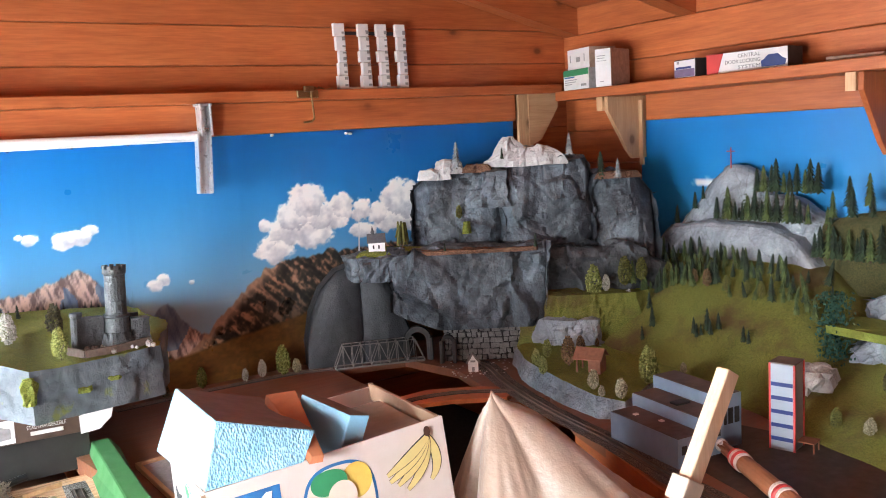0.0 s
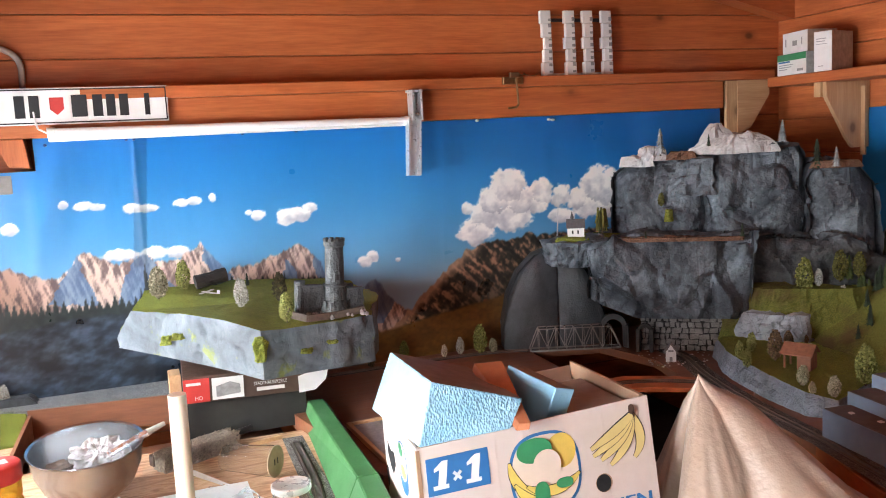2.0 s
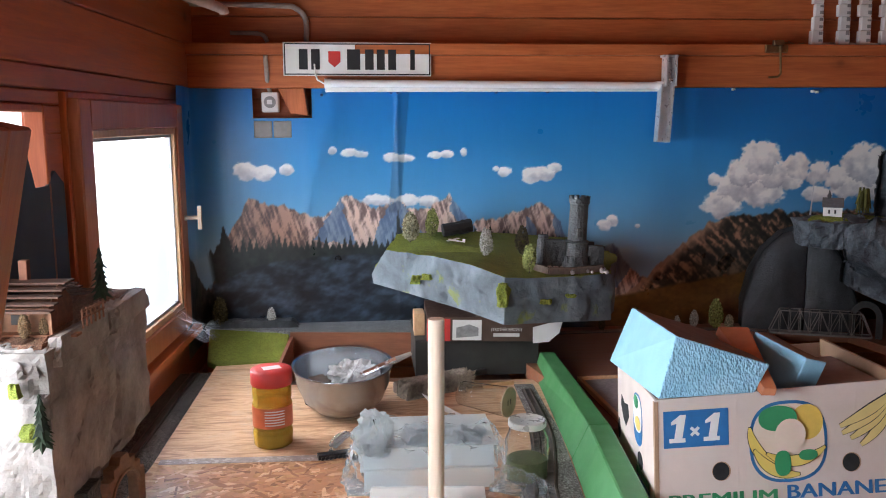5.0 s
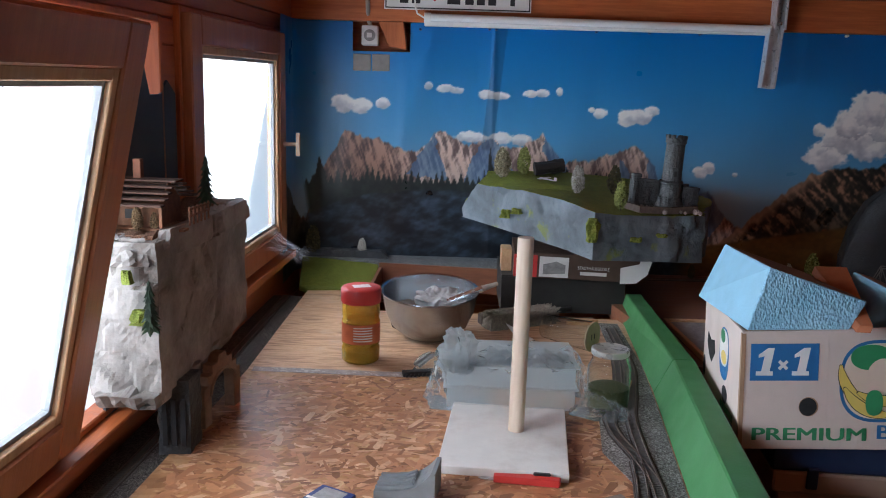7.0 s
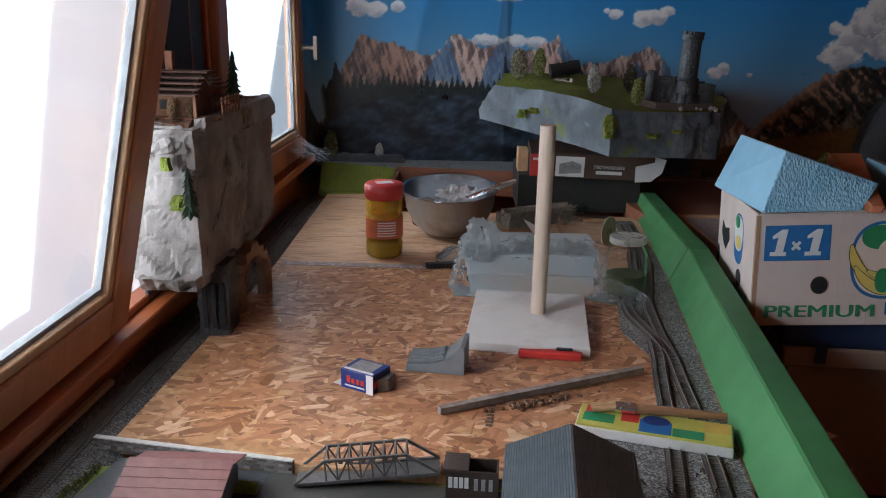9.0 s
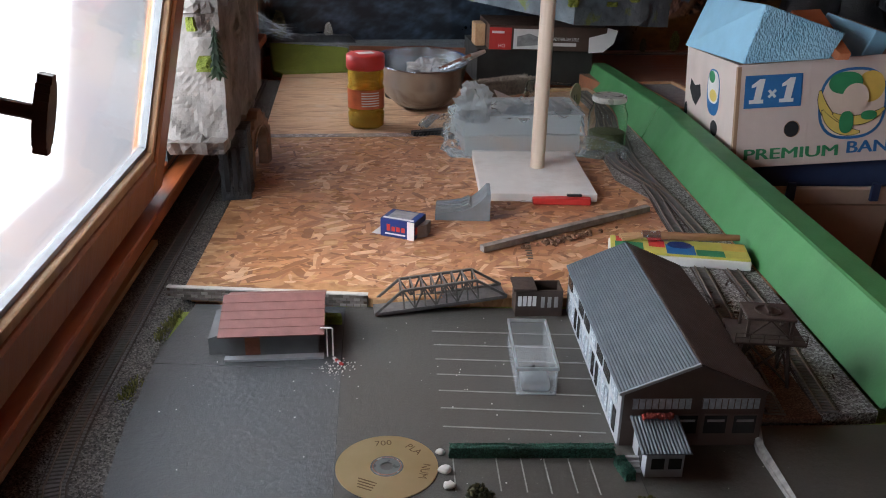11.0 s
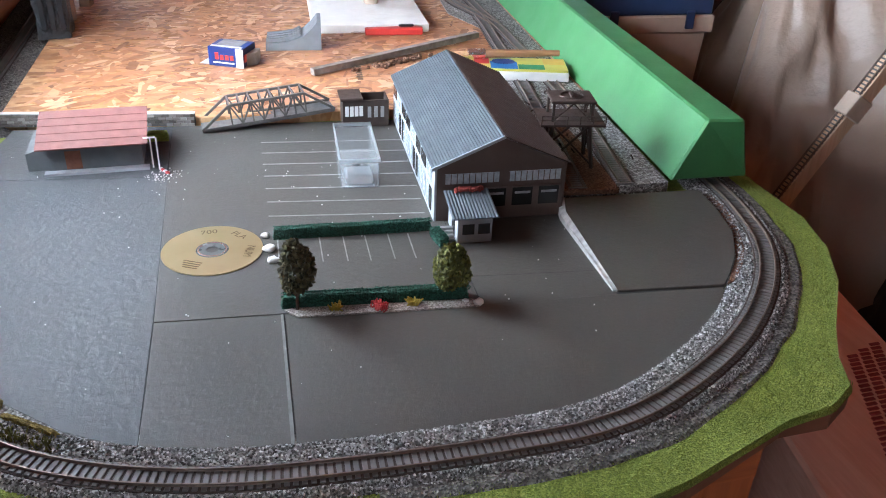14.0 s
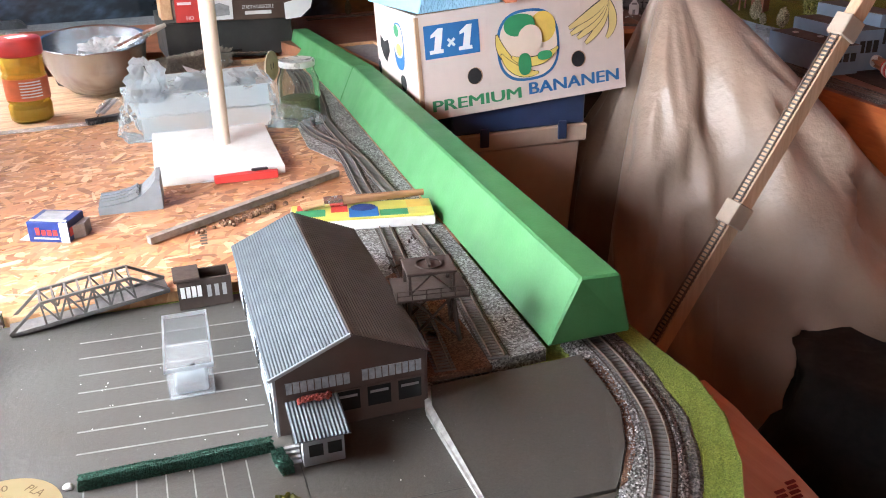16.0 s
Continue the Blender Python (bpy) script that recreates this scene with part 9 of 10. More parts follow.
bm.faces.new(rows[0])
bm.faces.new(rows[-1][::-1])
part("roof", bm, M_ROOFGREY, ann, m=pose(0, 0.0, 0.0375, 9, 0, 0))
for x in (0.014, 0.034):
    part("window", box(x, x + 0.015, 0.0026, 0.0038, 0.012, 0.026), M_DARKPANE, ann)
part("side_door", box(0.0068, 0.0078, 0.02, 0.034, 0.002, 0.026), M_DARKPANE, ann)
for k in range(4):
    part("step", box(-0.012, 0.0066, 0.012 + 0.005 * k, 0.0165 + 0.005 * k, 0, 0.002 + 0.003 * k), M_GREYPRINT, ann)
bm = bmesh.new()
rng = random.Random(3)
for _ in range(90):
    bmesh.ops.create_icosphere(bm, subdivisions=1, radius=0.0022, matrix=Matrix.Translation((rng.uniform(0.014, 0.05), rng.uniform(0.05, 0.058), 0.048 + rng.uniform(0, 0.004))))
part("flower_box", bm, plain("red_flowers", (0.22, 0.03, 0.02), 0.8, vary=0.3), ann, "reddish flower box")

# ---- water tower ----
M_TOWER = plain("brown_plastic_tower", (0.040, 0.023, 0.017), 0.72, vary=0.2, scale=60)
wt = thing("model_signal_tower", "dark brown model tower on lattice legs with a railed platform", "tower", m=pose(0.080, 0.640, 0.8172, 0, 0, -12) @ Matrix.Diagonal((0.93, 0.93, 1.0, 1)))
for x in (-0.032, 0.032):
    for y in (-0.024, 0.024):
        bm = bmesh.new()
        beam(bm, (x * 1.15, y * 1.15, 0), (x * 0.9, y * 0.9, 0.066), 0.0045)
        part("leg", bm, M_TOWER, wt)
for p, q in (((-0.036, -0.027, 0.005), (0.029, -0.022, 0.064)), ((0.036, -0.027, 0.005), (-0.029, -0.022, 0.064)), ((0.036, -0.027, 0.005), (0.029, 0.022, 0.064)), ((0.036, 0.027, 0.005), (0.029, -0.022, 0.064)), ((-0.036, 0.027, 0.005), (0.029, 0.022, 0.064)), ((-0.036, -0.027, 0.005), (-0.029, 0.022, 0.064))):
    bm = bmesh.new()
    beam(bm, p, q, 0.0026)
    part("brace", bm, M_TOWER, wt)
part("platform", box(-0.050, 0.050, -0.036, 0.036, 0.066, 0.069), M_TOWER, wt)
for x in np.linspace(-0.049, 0.049, 6):
    part("rail_post", box(x - 0.0007, x + 0.0007, -0.036, -0.0346, 0.0692, 0.081), M_TOWER, wt)
for z in (0.075, 0.081):
    part("hand_rail", box(-0.05, 0.05, -0.0358, -0.0348, z, z + 0.001), M_TOWER, wt)
for x in (-0.030, 0.030):
    for y in (-0.022, 0.022):
        part("cabin_post", box(x - 0.002, x + 0.002, y - 0.002, y + 0.002, 0.0692, 0.096), M_TOWER, wt)
for p, q in (((-0.03, -0.022, 0.070), (0.0, -0.022, 0.096)), ((0.03, -0.022, 0.070), (0.0, -0.022, 0.096)), ((0.03, -0.022, 0.07), (0.03, 0.0, 0.096)), ((0.03, 0.022, 0.07), (0.03, 0.0, 0.096))):
    bm = bmesh.new()
    beam(bm, p, q, 0.002)
    part("cabin_brace", bm, M_TOWER, wt)
part("roof", box(-0.034, 0.034, -0.026, 0.026, 0.0962, 0.1005), M_TOWER, wt, bevel=0.001)
bm = bmesh.new()
for k in range(16):
    a, b = 2 * math.pi * k / 16, 2 * math.pi * (k + 1) / 16
    beam(bm, (0.018 * math.cos(a), 0.016 * math.sin(a), 0.1015), (0.018 * math.cos(b), 0.016 * math.sin(b), 0.1015), 0.002)
part("roof_ring", bm, M_TOWER, wt)
part("crane_arm", box(-0.002, 0.002, -0.010, 0.012, 0.1007, 0.104), M_TOWER, wt)
for k in range(10):
    part("ladder_rung", box(-0.046, -0.036, 0.0362, 0.0372, 0.004 + 0.0062 * k, 0.005 + 0.0062 * k), M_TOWER, wt)
for x in (-0.047, -0.036):
    part("ladder_rail", box(x, x + 0.0012, 0.0362, 0.0372, 0.0, 0.0655), M_TOWER, wt)
bits = thing("coupling_scraps", "small dark metal scraps on the gravel", "scraps", kind="stuff")
bm = bmesh.new()
for k in range(26):
    p = Vector((rng.uniform(0.08, 0.19), rng.uniform(0.60, 0.95), 0.819))
    beam(bm, p, p + Vector((rng.uniform(-0.01, 0.01), rng.uniform(-0.01, 0.01), rng.uniform(0, 0.008))), 0.0022)
part("scrap", bm, M_TOWER, bits)

# ---- goods shed and yard wall ----
M_REDROOF = plain("red_brown_roof", (0.19, 0.075, 0.065), 0.6, vary=0.15, scale=50)
M_SHEDWALL = plain("grey_shed_wall", (0.13, 0.135, 0.14), 0.65, vary=0.2)
shed = thing("model_shed", "grey model goods shed with a red-brown board roof", "shed", m=pose(-0.652, 0.785, 0.8, 0, 0, -1))
part("wall", box(0.012, 0.138, 0.0, 0.12, 0, 0.040), M_SHEDWALL, shed)
part("side_lean_to", slab([(-0.018, 0.012), (0.0115, 0.012), (0.0115, 0.10), (-0.018, 0.10)], 0, [0.026, 0.036, 0.036, 0.026]), M_SHEDWALL, shed)
part("platform", box(0.006, 0.146, -0.012, -0.0005, 0, 0.004), M_PALEWALL, shed)
part("door", box(0.035, 0.056, -0.0014, -0.0002, 0.005, 0.032), M_HUT, shed)
for k in range(5):
    bm = bmesh.new()
    y0 = -0.016 + 0.0175 * k
    v = prism(bm, [(0.0, y0), (0.148, y0), (0.148, y0 + 0.019), (0.0, y0 + 0.019)], 0.0, 0.0022)
    part("roof_board", bm, M_REDROOF, shed, m=Matrix.Translation((0, 0, 0.0405 + 0.0048 * k)) @ pose(0, y0, 0, 13, 0, 0) @ Matrix.Translation((0, -y0, 0)))
bm = slab([(0.0, 0.066), (0.148, 0.066), (0.148, 0.134), (0.0, 0.134)], [0.060, 0.060, 0.038, 0.038], [0.0625, 0.0625, 0.0405, 0.0405])
part("rear_roof", bm, M_REDROOF, shed)
for x in (0.150, 0.158):
    part("gauge_post", box(x, x + 0.002, -0.006, -0.004, 0, 0.045), M_WHITE, shed, "white loading gauge post")
part("gauge_arm", box(0.142, 0.158, -0.006, -0.004, 0.0452, 0.047), M_WHITE, shed)
barrier = thing("barrier_piece", "tiny red and white striped barrier lying on the yard", "barrier", m=pose(-0.494, 0.768, 0.8005, 0, 0, -60))
for k in range(4):
    part("band", box(0.006 * k, 0.006 * k + 0.0058, 0, 0.004, 0, 0.003), M_RED if k % 2 else M_CARD, barrier)
spill = thing("dust_spill", "pale spilled dust on the yard", "dust", kind="stuff")
bm = bmesh.new()
for _ in range(90):
    bmesh.ops.create_icosphere(bm, subdivisions=1, radius=rng.uniform(0.0004, 0.0014), matrix=Matrix.Translation((-0.490 + rng.gauss(0, 0.014), 0.742 + rng.gauss(0, 0.010), 0.8006)))
part("grains", bm, M_CHALK, spill)
shrub = thing("small_hedge", "olive hedge stub behind the shed", "hedge")
part("hedge", rock([(-0.512, 0.875), (-0.478, 0.872), (-0.478, 0.888), (-0.512, 0.890)], 0.8, 0.814, 0.003, 0.006, 0.02, 1.0, 0.1), M_GRASS, shrub)
n = Nodes("yard_brick", 0.8)
M_BRICK = n.done(n.ramp(n.piece(), (0.0, (0.13, 0.115, 0.10)), (0.5, (0.23, 0.20, 0.18)), (1.0, (0.36, 0.33, 0.30))), n.noise(200, 3), 0.001, 0.6)
rw = thing("yard_retaining_wall", "low grey brick retaining wall at the yard's edge", "wall", m=face_pose((-0.760, 0.988, 0.8), (0.325, -0.058, 0), (0, 0, 1)))
part("core", box(0, 0.328, 0, 0.0205, -0.006, 0), M_PARAPET, rw)
brick_ob = link("brick_pattern", box(0, 0.0105, 0, 0.0047, 0.0003, 0.0022), M_BRICK, bevel=0.0004)
BRICK = brick_ob.data
bpy.data.objects.remove(brick_ob)
for row in range(4):
    for k in range(28 if row % 2 else 29):
        b = new("brick", BRICK)
        b.parent = rw
        b.matrix_basis = Matrix.Translation((0.0113 * k + (0.0056 if row % 2 else 0), 0.0003 + row * 0.0051, 0))
part("coping", box(0, 0.328, 0.0208, 0.0228, -0.007, 0.0025), M_CHALK, rw, "pale coping strip")

# ---- bridge, cabin, tray ----
truss_bridge("lattice_bridge", "loose dark metal lattice bridge lying on the yard's edge", pose(-0.427, 0.893, 0.8035, 0, -5, 3), 0.213, 0.044, 0.036, 7, plain("dark_lattice", (0.15, 0.14, 0.135), 0.45, 0.3, 0.25, 80), 0.22, 0.0026)
cabin = thing("signal_cabin", "dark brown open-topped model cabin with white window bars", "cabin", m=pose(-0.207, 0.875, 0.8012, 0, 0, -4) @ Matrix.Diagonal((0.96, 1.0, 1.3, 1)))
for a in ((0, 0.078, 0, 0.003, 0, 0.034), (0, 0.078, 0.037, 0.040, 0, 0.034), (0, 0.003, 0.0032, 0.0368, 0, 0.034), (0.075, 0.078, 0.0032, 0.0368, 0, 0.034)):
    part("wall", box(*a), M_TOWER, cabin)
part("floor", box(0.0032, 0.0748, 0.0032, 0.0368, 0, 0.003), M_TOWER, cabin)
part("roof", box(-0.004, 0.034, -0.004, 0.044, 0.0342, 0.038), M_TOWER, cabin, bevel=0.001)
for k in range(4):
    part("window_bar", box(0.004 + 0.008 * k, 0.010 + 0.008 * k, -0.0012, -0.0002, 0.014, 0.027), M_CARD, cabin)
for k in range(3):
    part("side_window", box(0.042 + 0.011 * k, 0.048 + 0.011 * k, -0.0012, -0.0002, 0.012, 0.026), M_GREYPRINT, cabin)
tray = thing("clear_tray_box", "small clear plastic tray with black track clips in it", "tray", m=pose(-0.251, 0.648, 0.8012, 0, 0, -6) @ Matrix.Diagonal((0.92, 0.72, 1.08, 1)))
n = Nodes("hard_clear_plastic", 0.07)
M_HARDCLEAR = n.done((0.95, 0.97, 0.99), Transmission_Weight=0.93, IOR=1.15)
bm = bmesh.new()
for a in ((0, 0.058, 0, 0.0016), (0, 0.058, 0.188, 0.19), (0, 0.0016, 0.0017, 0.1879), (0.0564, 0.058, 0.0017, 0.1879)):
    cube(bm, *a, 0, 0.038)
cube(bm, 0.0017, 0.0563, 0.0017, 0.1879, 0, 0.0014)
part("body", bm, M_HARDCLEAR, tray).visible_shadow = False
bm = bmesh.new()
for a in ((-0.002, 0.060, -0.002, 0.0005), (-0.002, 0.060, 0.1895, 0.192), (-0.002, 0.0005, 0.0006, 0.1894), (0.0575, 0.060, 0.0006, 0.1894)):
    cube(bm, *a, 0.036, 0.0405)
part("rim", bm, M_FROSTFILM, tray, "frosted plastic rim")
part("insert", box(0.008, 0.050, 0.010, 0.060, 0.0016, 0.014), M_FROSTFILM, tray, "frosted plastic insert", bevel=0.003)
for k in range(5):
    bm = bmesh.new()
    p = Vector((0.012 + 0.006 * k, 0.075 + 0.006 * (k % 3), 0.004))
    beam(bm, p, p + Vector((0.010, 0.006 * (-1) ** k, 0.002)), 0.003)
    part("clip", bm, M_BLACK if k else M_CARD, tray)

# ---- hedges, flower bed, trees, stones, disc ----
def hedge(p, q, w, h, seed):
    t = thing("model_hedge", "dark green foam hedge between the parking bays", "hedge", "hedges")
    a, b = Vector(p), Vector(q)
    s = (b - a).normalized()
    o = Vector((-s.y, s.x)) * w / 2
    part("hedge", rock([tuple(a - o), tuple(b - o), tuple(b + o), tuple(a + o)], 0.8, 0.8 + h, 0.0022, 0.004, 0.008, seed, 0.03, rings=3), M_HEDGE, t)
    verts, faces = [], []
    rng = random.Random(seed)
    for _ in range(700):
        c = a.lerp(b, rng.random()) + o * rng.uniform(-1, 1)
        z = 0.8 + h if rng.random() < 0.6 else 0.8 + h * rng.random()
        if z < 0.8 + h:
            c = a.lerp(b, rng.random()) + o * rng.choice((-1, 1))
        turn = Euler((rng.random() * 6, rng.random() * 6, rng.random() * 6)).to_matrix()
        i = len(verts)
        verts += [tuple(Vector((c.x, c.y, z)) + turn @ Vector(v) * 0.0017) for v in ((1, 0, 0), (-0.5, 0.8, 0), (-0.5, -0.8, 0))]
        faces.append((i, i + 1, i + 2))
    mesh = bpy.data.meshes.new("leaf_layer")
    mesh.from_pydata(verts, [], faces)
    mesh.materials.append(M_HEDGE)
    ob = new("leaf_layer", mesh)
    ob.parent = t
    tagged(ob, kind="stuff")


hedge((-0.358, 0.528), (-0.160, 0.509), 0.011, 0.014, 1)
hedge((-0.366, 0.372), (-0.160, 0.346), 0.012, 0.015, 2)
hedge((-0.160, 0.492), (-0.156, 0.46), 0.012, 0.012, 3)
single("flower_bed", slab([(-0.364, 0.3625), (-0.352, 0.346), (-0.155, 0.322), (-0.150, 0.333), (-0.16, 0.3375), (-0.355, 0.3635)], 0.7995, 0.8022), grit("pale_grit", ((0.0, (0.16, 0.13, 0.11)), (0.5, (0.36, 0.31, 0.27)), (1.0, (0.60, 0.55, 0.50))), 600), "pale gritty flower bed along the hedge", "flower bed")
for x, y, col in ((-0.31, 0.350, (0.38, 0.28, 0.04)), (-0.265, 0.345, (0.45, 0.05, 0.05)), (-0.227, 0.340, (0.38, 0.28, 0.04)), (-0.262, 0.338, (0.45, 0.05, 0.05))):
    t = thing("flower_clump", "tiny coloured flower clump in the bed", "flowers", "flowers")
    bm = bmesh.new()
    for _ in range(26):
        p = Vector((x + rng.gauss(0, 0.003), y + rng.gauss(0, 0.002), 0.802))
        beam(bm, p, p + Vector((rng.gauss(0, 0.003), rng.gauss(0, 0.003), rng.uniform(0.004, 0.009))), 0.0013)
    part("blossoms", bm, plain("blossom", col, 0.8, vary=0.3), t)
egg_tree(0.088, 0.0235, "dark", 41, "dark green model tree beside the hedge", "yard trees", pose(-0.350, 0.360, 0.8), 900, 0.27)
egg_tree(0.070, 0.0245, "olive", 42, "olive model tree at the bed's end", "yard trees", pose(-0.182, 0.345, 0.8), 900, 0.22)
for x, y, r in ((-0.367, 0.533, 0.0055), (-0.366, 0.498, 0.0075), (-0.364, 0.470, 0.007), (-0.155, 0.328, 0.006), (-0.167, 0.336, 0.004)):
    bm = bmesh.new()
    bmesh.ops.create_icosphere(bm, subdivisions=2, radius=r, matrix=Matrix.Translation((x, y, 0.8 + r * 0.45)) @ Matrix.Diagonal((1.1, 0.9, 0.65, 1)))
    for v in bm.verts:
        v.co += Vector((1, 1, 1)) * noise.noise(v.co * 220) * r * 0.25
    single("white_pebble", bm, M_CHALK, "small white pebble beside the hedge", "pebble", "pebbles")
cd = thing("compact_disc", "golden recordable compact disc lying on the yard", "disc", m=pose(-0.432, 0.513, 0.8006, 0, 0, -30))
n = Nodes("gold_disc", 0.30, 0.8)
M_GOLD = n.done(n.ramp(n.noise(12, 3), (0.3, (0.60, 0.47, 0.24)), (0.7, (0.70, 0.57, 0.33))))


def ring(r0, r1, z0, z1, seg=72):
    bm = bmesh.new()
    v = [[bm.verts.new((r * math.cos(2 * math.pi * k / seg), r * math.sin(2 * math.pi * k / seg), z)) for k in range(seg)] for r, z in ((r0, z0), (r1, z0), (r1, z1), (r0, z1))]
    for i in range(4):
        for k in range(seg):
            bm.faces.new((v[i][k], v[i][(k + 1) % seg], v[(i + 1) % 4][(k + 1) % seg], v[(i + 1) % 4][k]))
    bmesh.ops.recalc_face_normals(bm, faces=bm.faces)
    return bm


part("disc", ring(0.0195, 0.0598, 0, 0.0012), M_GOLD, cd)
part("hub", ring(0.0075, 0.0193, 0, 0.0012), plain("grey_hub", (0.13, 0.13, 0.125), 0.3, 0.3), cd, "clear grey hub ring")
part("hub_ring", ring(0.0155, 0.0175, 0.0012, 0.0016), M_STEEL, cd)
for a, body, s in ((70, "PLA", 0.022), (12, "NUM", 0.026), (122, "700", 0.020)):
    c, s_ = math.cos(radians(a)), math.sin(radians(a))
    fit_words(body, s, 0.010, M_BRASS, "lettering", cd, Matrix.Translation((0.040 * c, 0.040 * s_, 0.0015)) @ pose(0, 0, 0, 0, 0, a - 90) @ Matrix.Translation((-s / 2, 0, 0)))
for k in range(4):
    part("print_bar", box(-0.02 + 0.002 * k, 0.004, -0.034 - 0.0045 * k, -0.0325 - 0.0045 * k, 0.0013, 0.0016), M_BRASS, cd)
moss = thing("trackside_tuft", "olive grass tufts beside the yard edge", "leaf_layer", kind="stuff")
bm = bmesh.new()
for p, q, cnt in (((-0.735, 0.93), (-0.752, 0.84), 200), ((-0.757, 0.73), (-0.765, 0.68), 140), ((-0.67, 0.255), (-0.58, 0.195), 260), ((-0.70, 0.27), (-0.69, 0.262), 90)):
    for _ in range(cnt):
        c = Vector(p).lerp(Vector(q), rng.random())
        b = Vector((c.x + rng.gauss(0, 0.004), c.y + rng.gauss(0, 0.004), 0.799))
        beam(bm, b, b + Vector((rng.gauss(0, 0.003), rng.gauss(0, 0.003), rng.uniform(0.004, 0.011))), 0.0011)
part("blades", bm, M_LEAF["olive"], moss)
edge = thing("grass_fringe", "ragged flocked fringe along the grass edge", "grass", kind="stuff")
verts, faces = [], []
for p, q in zip(OUTER[3:-1], OUTER[4:]):
    a, b = Vector(p), Vector(q)
    inn = Vector((-0.28, 0.5))
    for _ in range(int((b - a).length * 9000)):
        c = a.lerp(b, rng.random())
        c = c.lerp(inn, 0.16 * rng.random())
        i = len(verts)
        h = rng.uniform(0.0015, 0.004)
        d = Vector((rng.gauss(0, 0.0012), rng.gauss(0, 0.0012), 0))
        verts += [(c.x - 0.0006, c.y, 0.7970), (c.x + 0.0006, c.y, 0.7970), (c.x + d.x, c.y + d.y, 0.7970 + h)]
        faces.append((i, i + 1, i + 2))
mesh = bpy.data.meshes.new("blades")
mesh.from_pydata(verts, [], faces)
mesh.materials.append(leaf_mat("bright_blades", (0.13, 0.17, 0.02), (0.36, 0.42, 0.08)))
ob = new("blades", mesh)
ob.parent = edge
single("red_earth_edge", slab([(0.1445, 0.301), (0.155, 0.302), (0.189, 0.337), (0.213, 0.373), (0.232, 0.414), (0.250, 0.474), (0.254, 0.515), (0.236, 0.523), (0.2305, 0.461), (0.2175, 0.402), (0.187, 0.350), (0.151, 0.308)], 0.797, 0.8035), M_EARTH, "reddish earth strip beside the loose plate", "earth", kind="stuff")

# ---- banana carton on its crate ----
M_CARTON = plain("carton_board", (0.60, 0.50, 0.455), 0.7, vary=0.06, scale=10, dirt=(0.52, 0.42, 0.37))
M_CARTONIN = plain("brown_board", (0.34, 0.21, 0.13), 0.8, vary=0.12, scale=14)
BOX = Matrix(((0.9916, 0.1110, -0.0664, 0.412), (-0.1067, 0.9922, 0.0651, 1.459), (0.0731, -0.0574, 0.9957, 0.850), (0, 0, 0, 1)))
LOAD = Matrix.Translation((0.430, 1.522, 0.830)) @ pose(0, 0, 0, 0, 0, -27.2) @ pose(0, 0, 0, 0, -10.2, 0)
ban = thing("banana_carton", "worn white banana carton with blue, green and yellow print", "carton", m=BOX)
BW, BD, BH = 0.506, 0.40, 0.226
part("front_side", slab([(0, 0), (BW, 0), (BW, 0.005), (0, 0.005)], 0, [BH, BH + 0.009, BH + 0.009, BH]), M_CARTON, ban, bevel=0.001)
part("rear_side", box(0, BW, BD - 0.005, BD, 0, BH), M_CARTON, ban)
part("left_side", box(0, 0.005, 0.0052, BD - 0.0052, 0, BH), M_CARTON, ban)
part("right_side", box(BW - 0.005, BW, 0.0052, BD - 0.0052, 0, BH + 0.006), M_CARTON, ban)
part("bottom", box(0.0052, BW - 0.0052, 0.0052, BD - 0.0052, 0, 0.005), M_CARTONIN, ban)
part("rim_fold", box(0.006, BW - 0.01, 0.0052, 0.0095, BH - 0.03, BH + 0.002), M_CARTONIN, ban)
part("rim_fold", box(BW - 0.0125, BW - 0.0052, 0.01, BD - 0.006, BH - 0.03, BH + 0.010), M_CARTONIN, ban)
part("torn_corner", slab([(-0.0012, -0.0012), (0.007, -0.0012), (0.005, 0.006), (-0.0012, 0.010)], 0.002, BH - 0.004), M_CARTONIN, ban, "brown torn board edge at the corner")
for x in (0.163, 0.222, 0.398):
    part("crease", box(x, x + 0.0014, -0.0006, 0.0004, 0.004, BH + 0.001), M_CARTON, ban)
FRONT = face_pose((0, -0.0003, 0), (1, 0, 0), (0, 0, 1))
SIDE_ = face_pose((-0.0003, BD, 0), (0, -1, 0), (0, 0, 1))


def printed(name, bm, mat, face=None, label="", lift=0.0):
    return part(name, bm, mat, ban, label, m=(face or FRONT) @ Matrix.Translation((0, 0, lift)))


printed("blue_panel", rect(0.017, 0.146, 0.131, 0.202), M_BLUE, label="blue printed panel")
for x in (0.028, 0.096):
    bm = bmesh.new()
    prism(bm, [(x, 0.141), (x + 0.032, 0.141), (x + 0.032, 0.149), (x + 0.026, 0.149), (x + 0.034, 0.194), (x + 0.022, 0.194), (x + 0.004, 0.181), (x + 0.004, 0.175), (x + 0.015, 0.178), (x + 0.010, 0.149), (x, 0.149)], 0, 0.0005)
    printed("white_figure", bm, M_CARD, lift=0.0007)
for d in (-45, 45):
    bm = box(-0.011, 0.011, -0.003, 0.003, 0, 0.0005)
    part("white_cross", bm, M_CARD, ban, m=FRONT @ Matrix.Translation((0.079, 0.161, 0.0007 + (d > 0) * 0.0004)) @ pose(0, 0, 0, 0, 0, d))


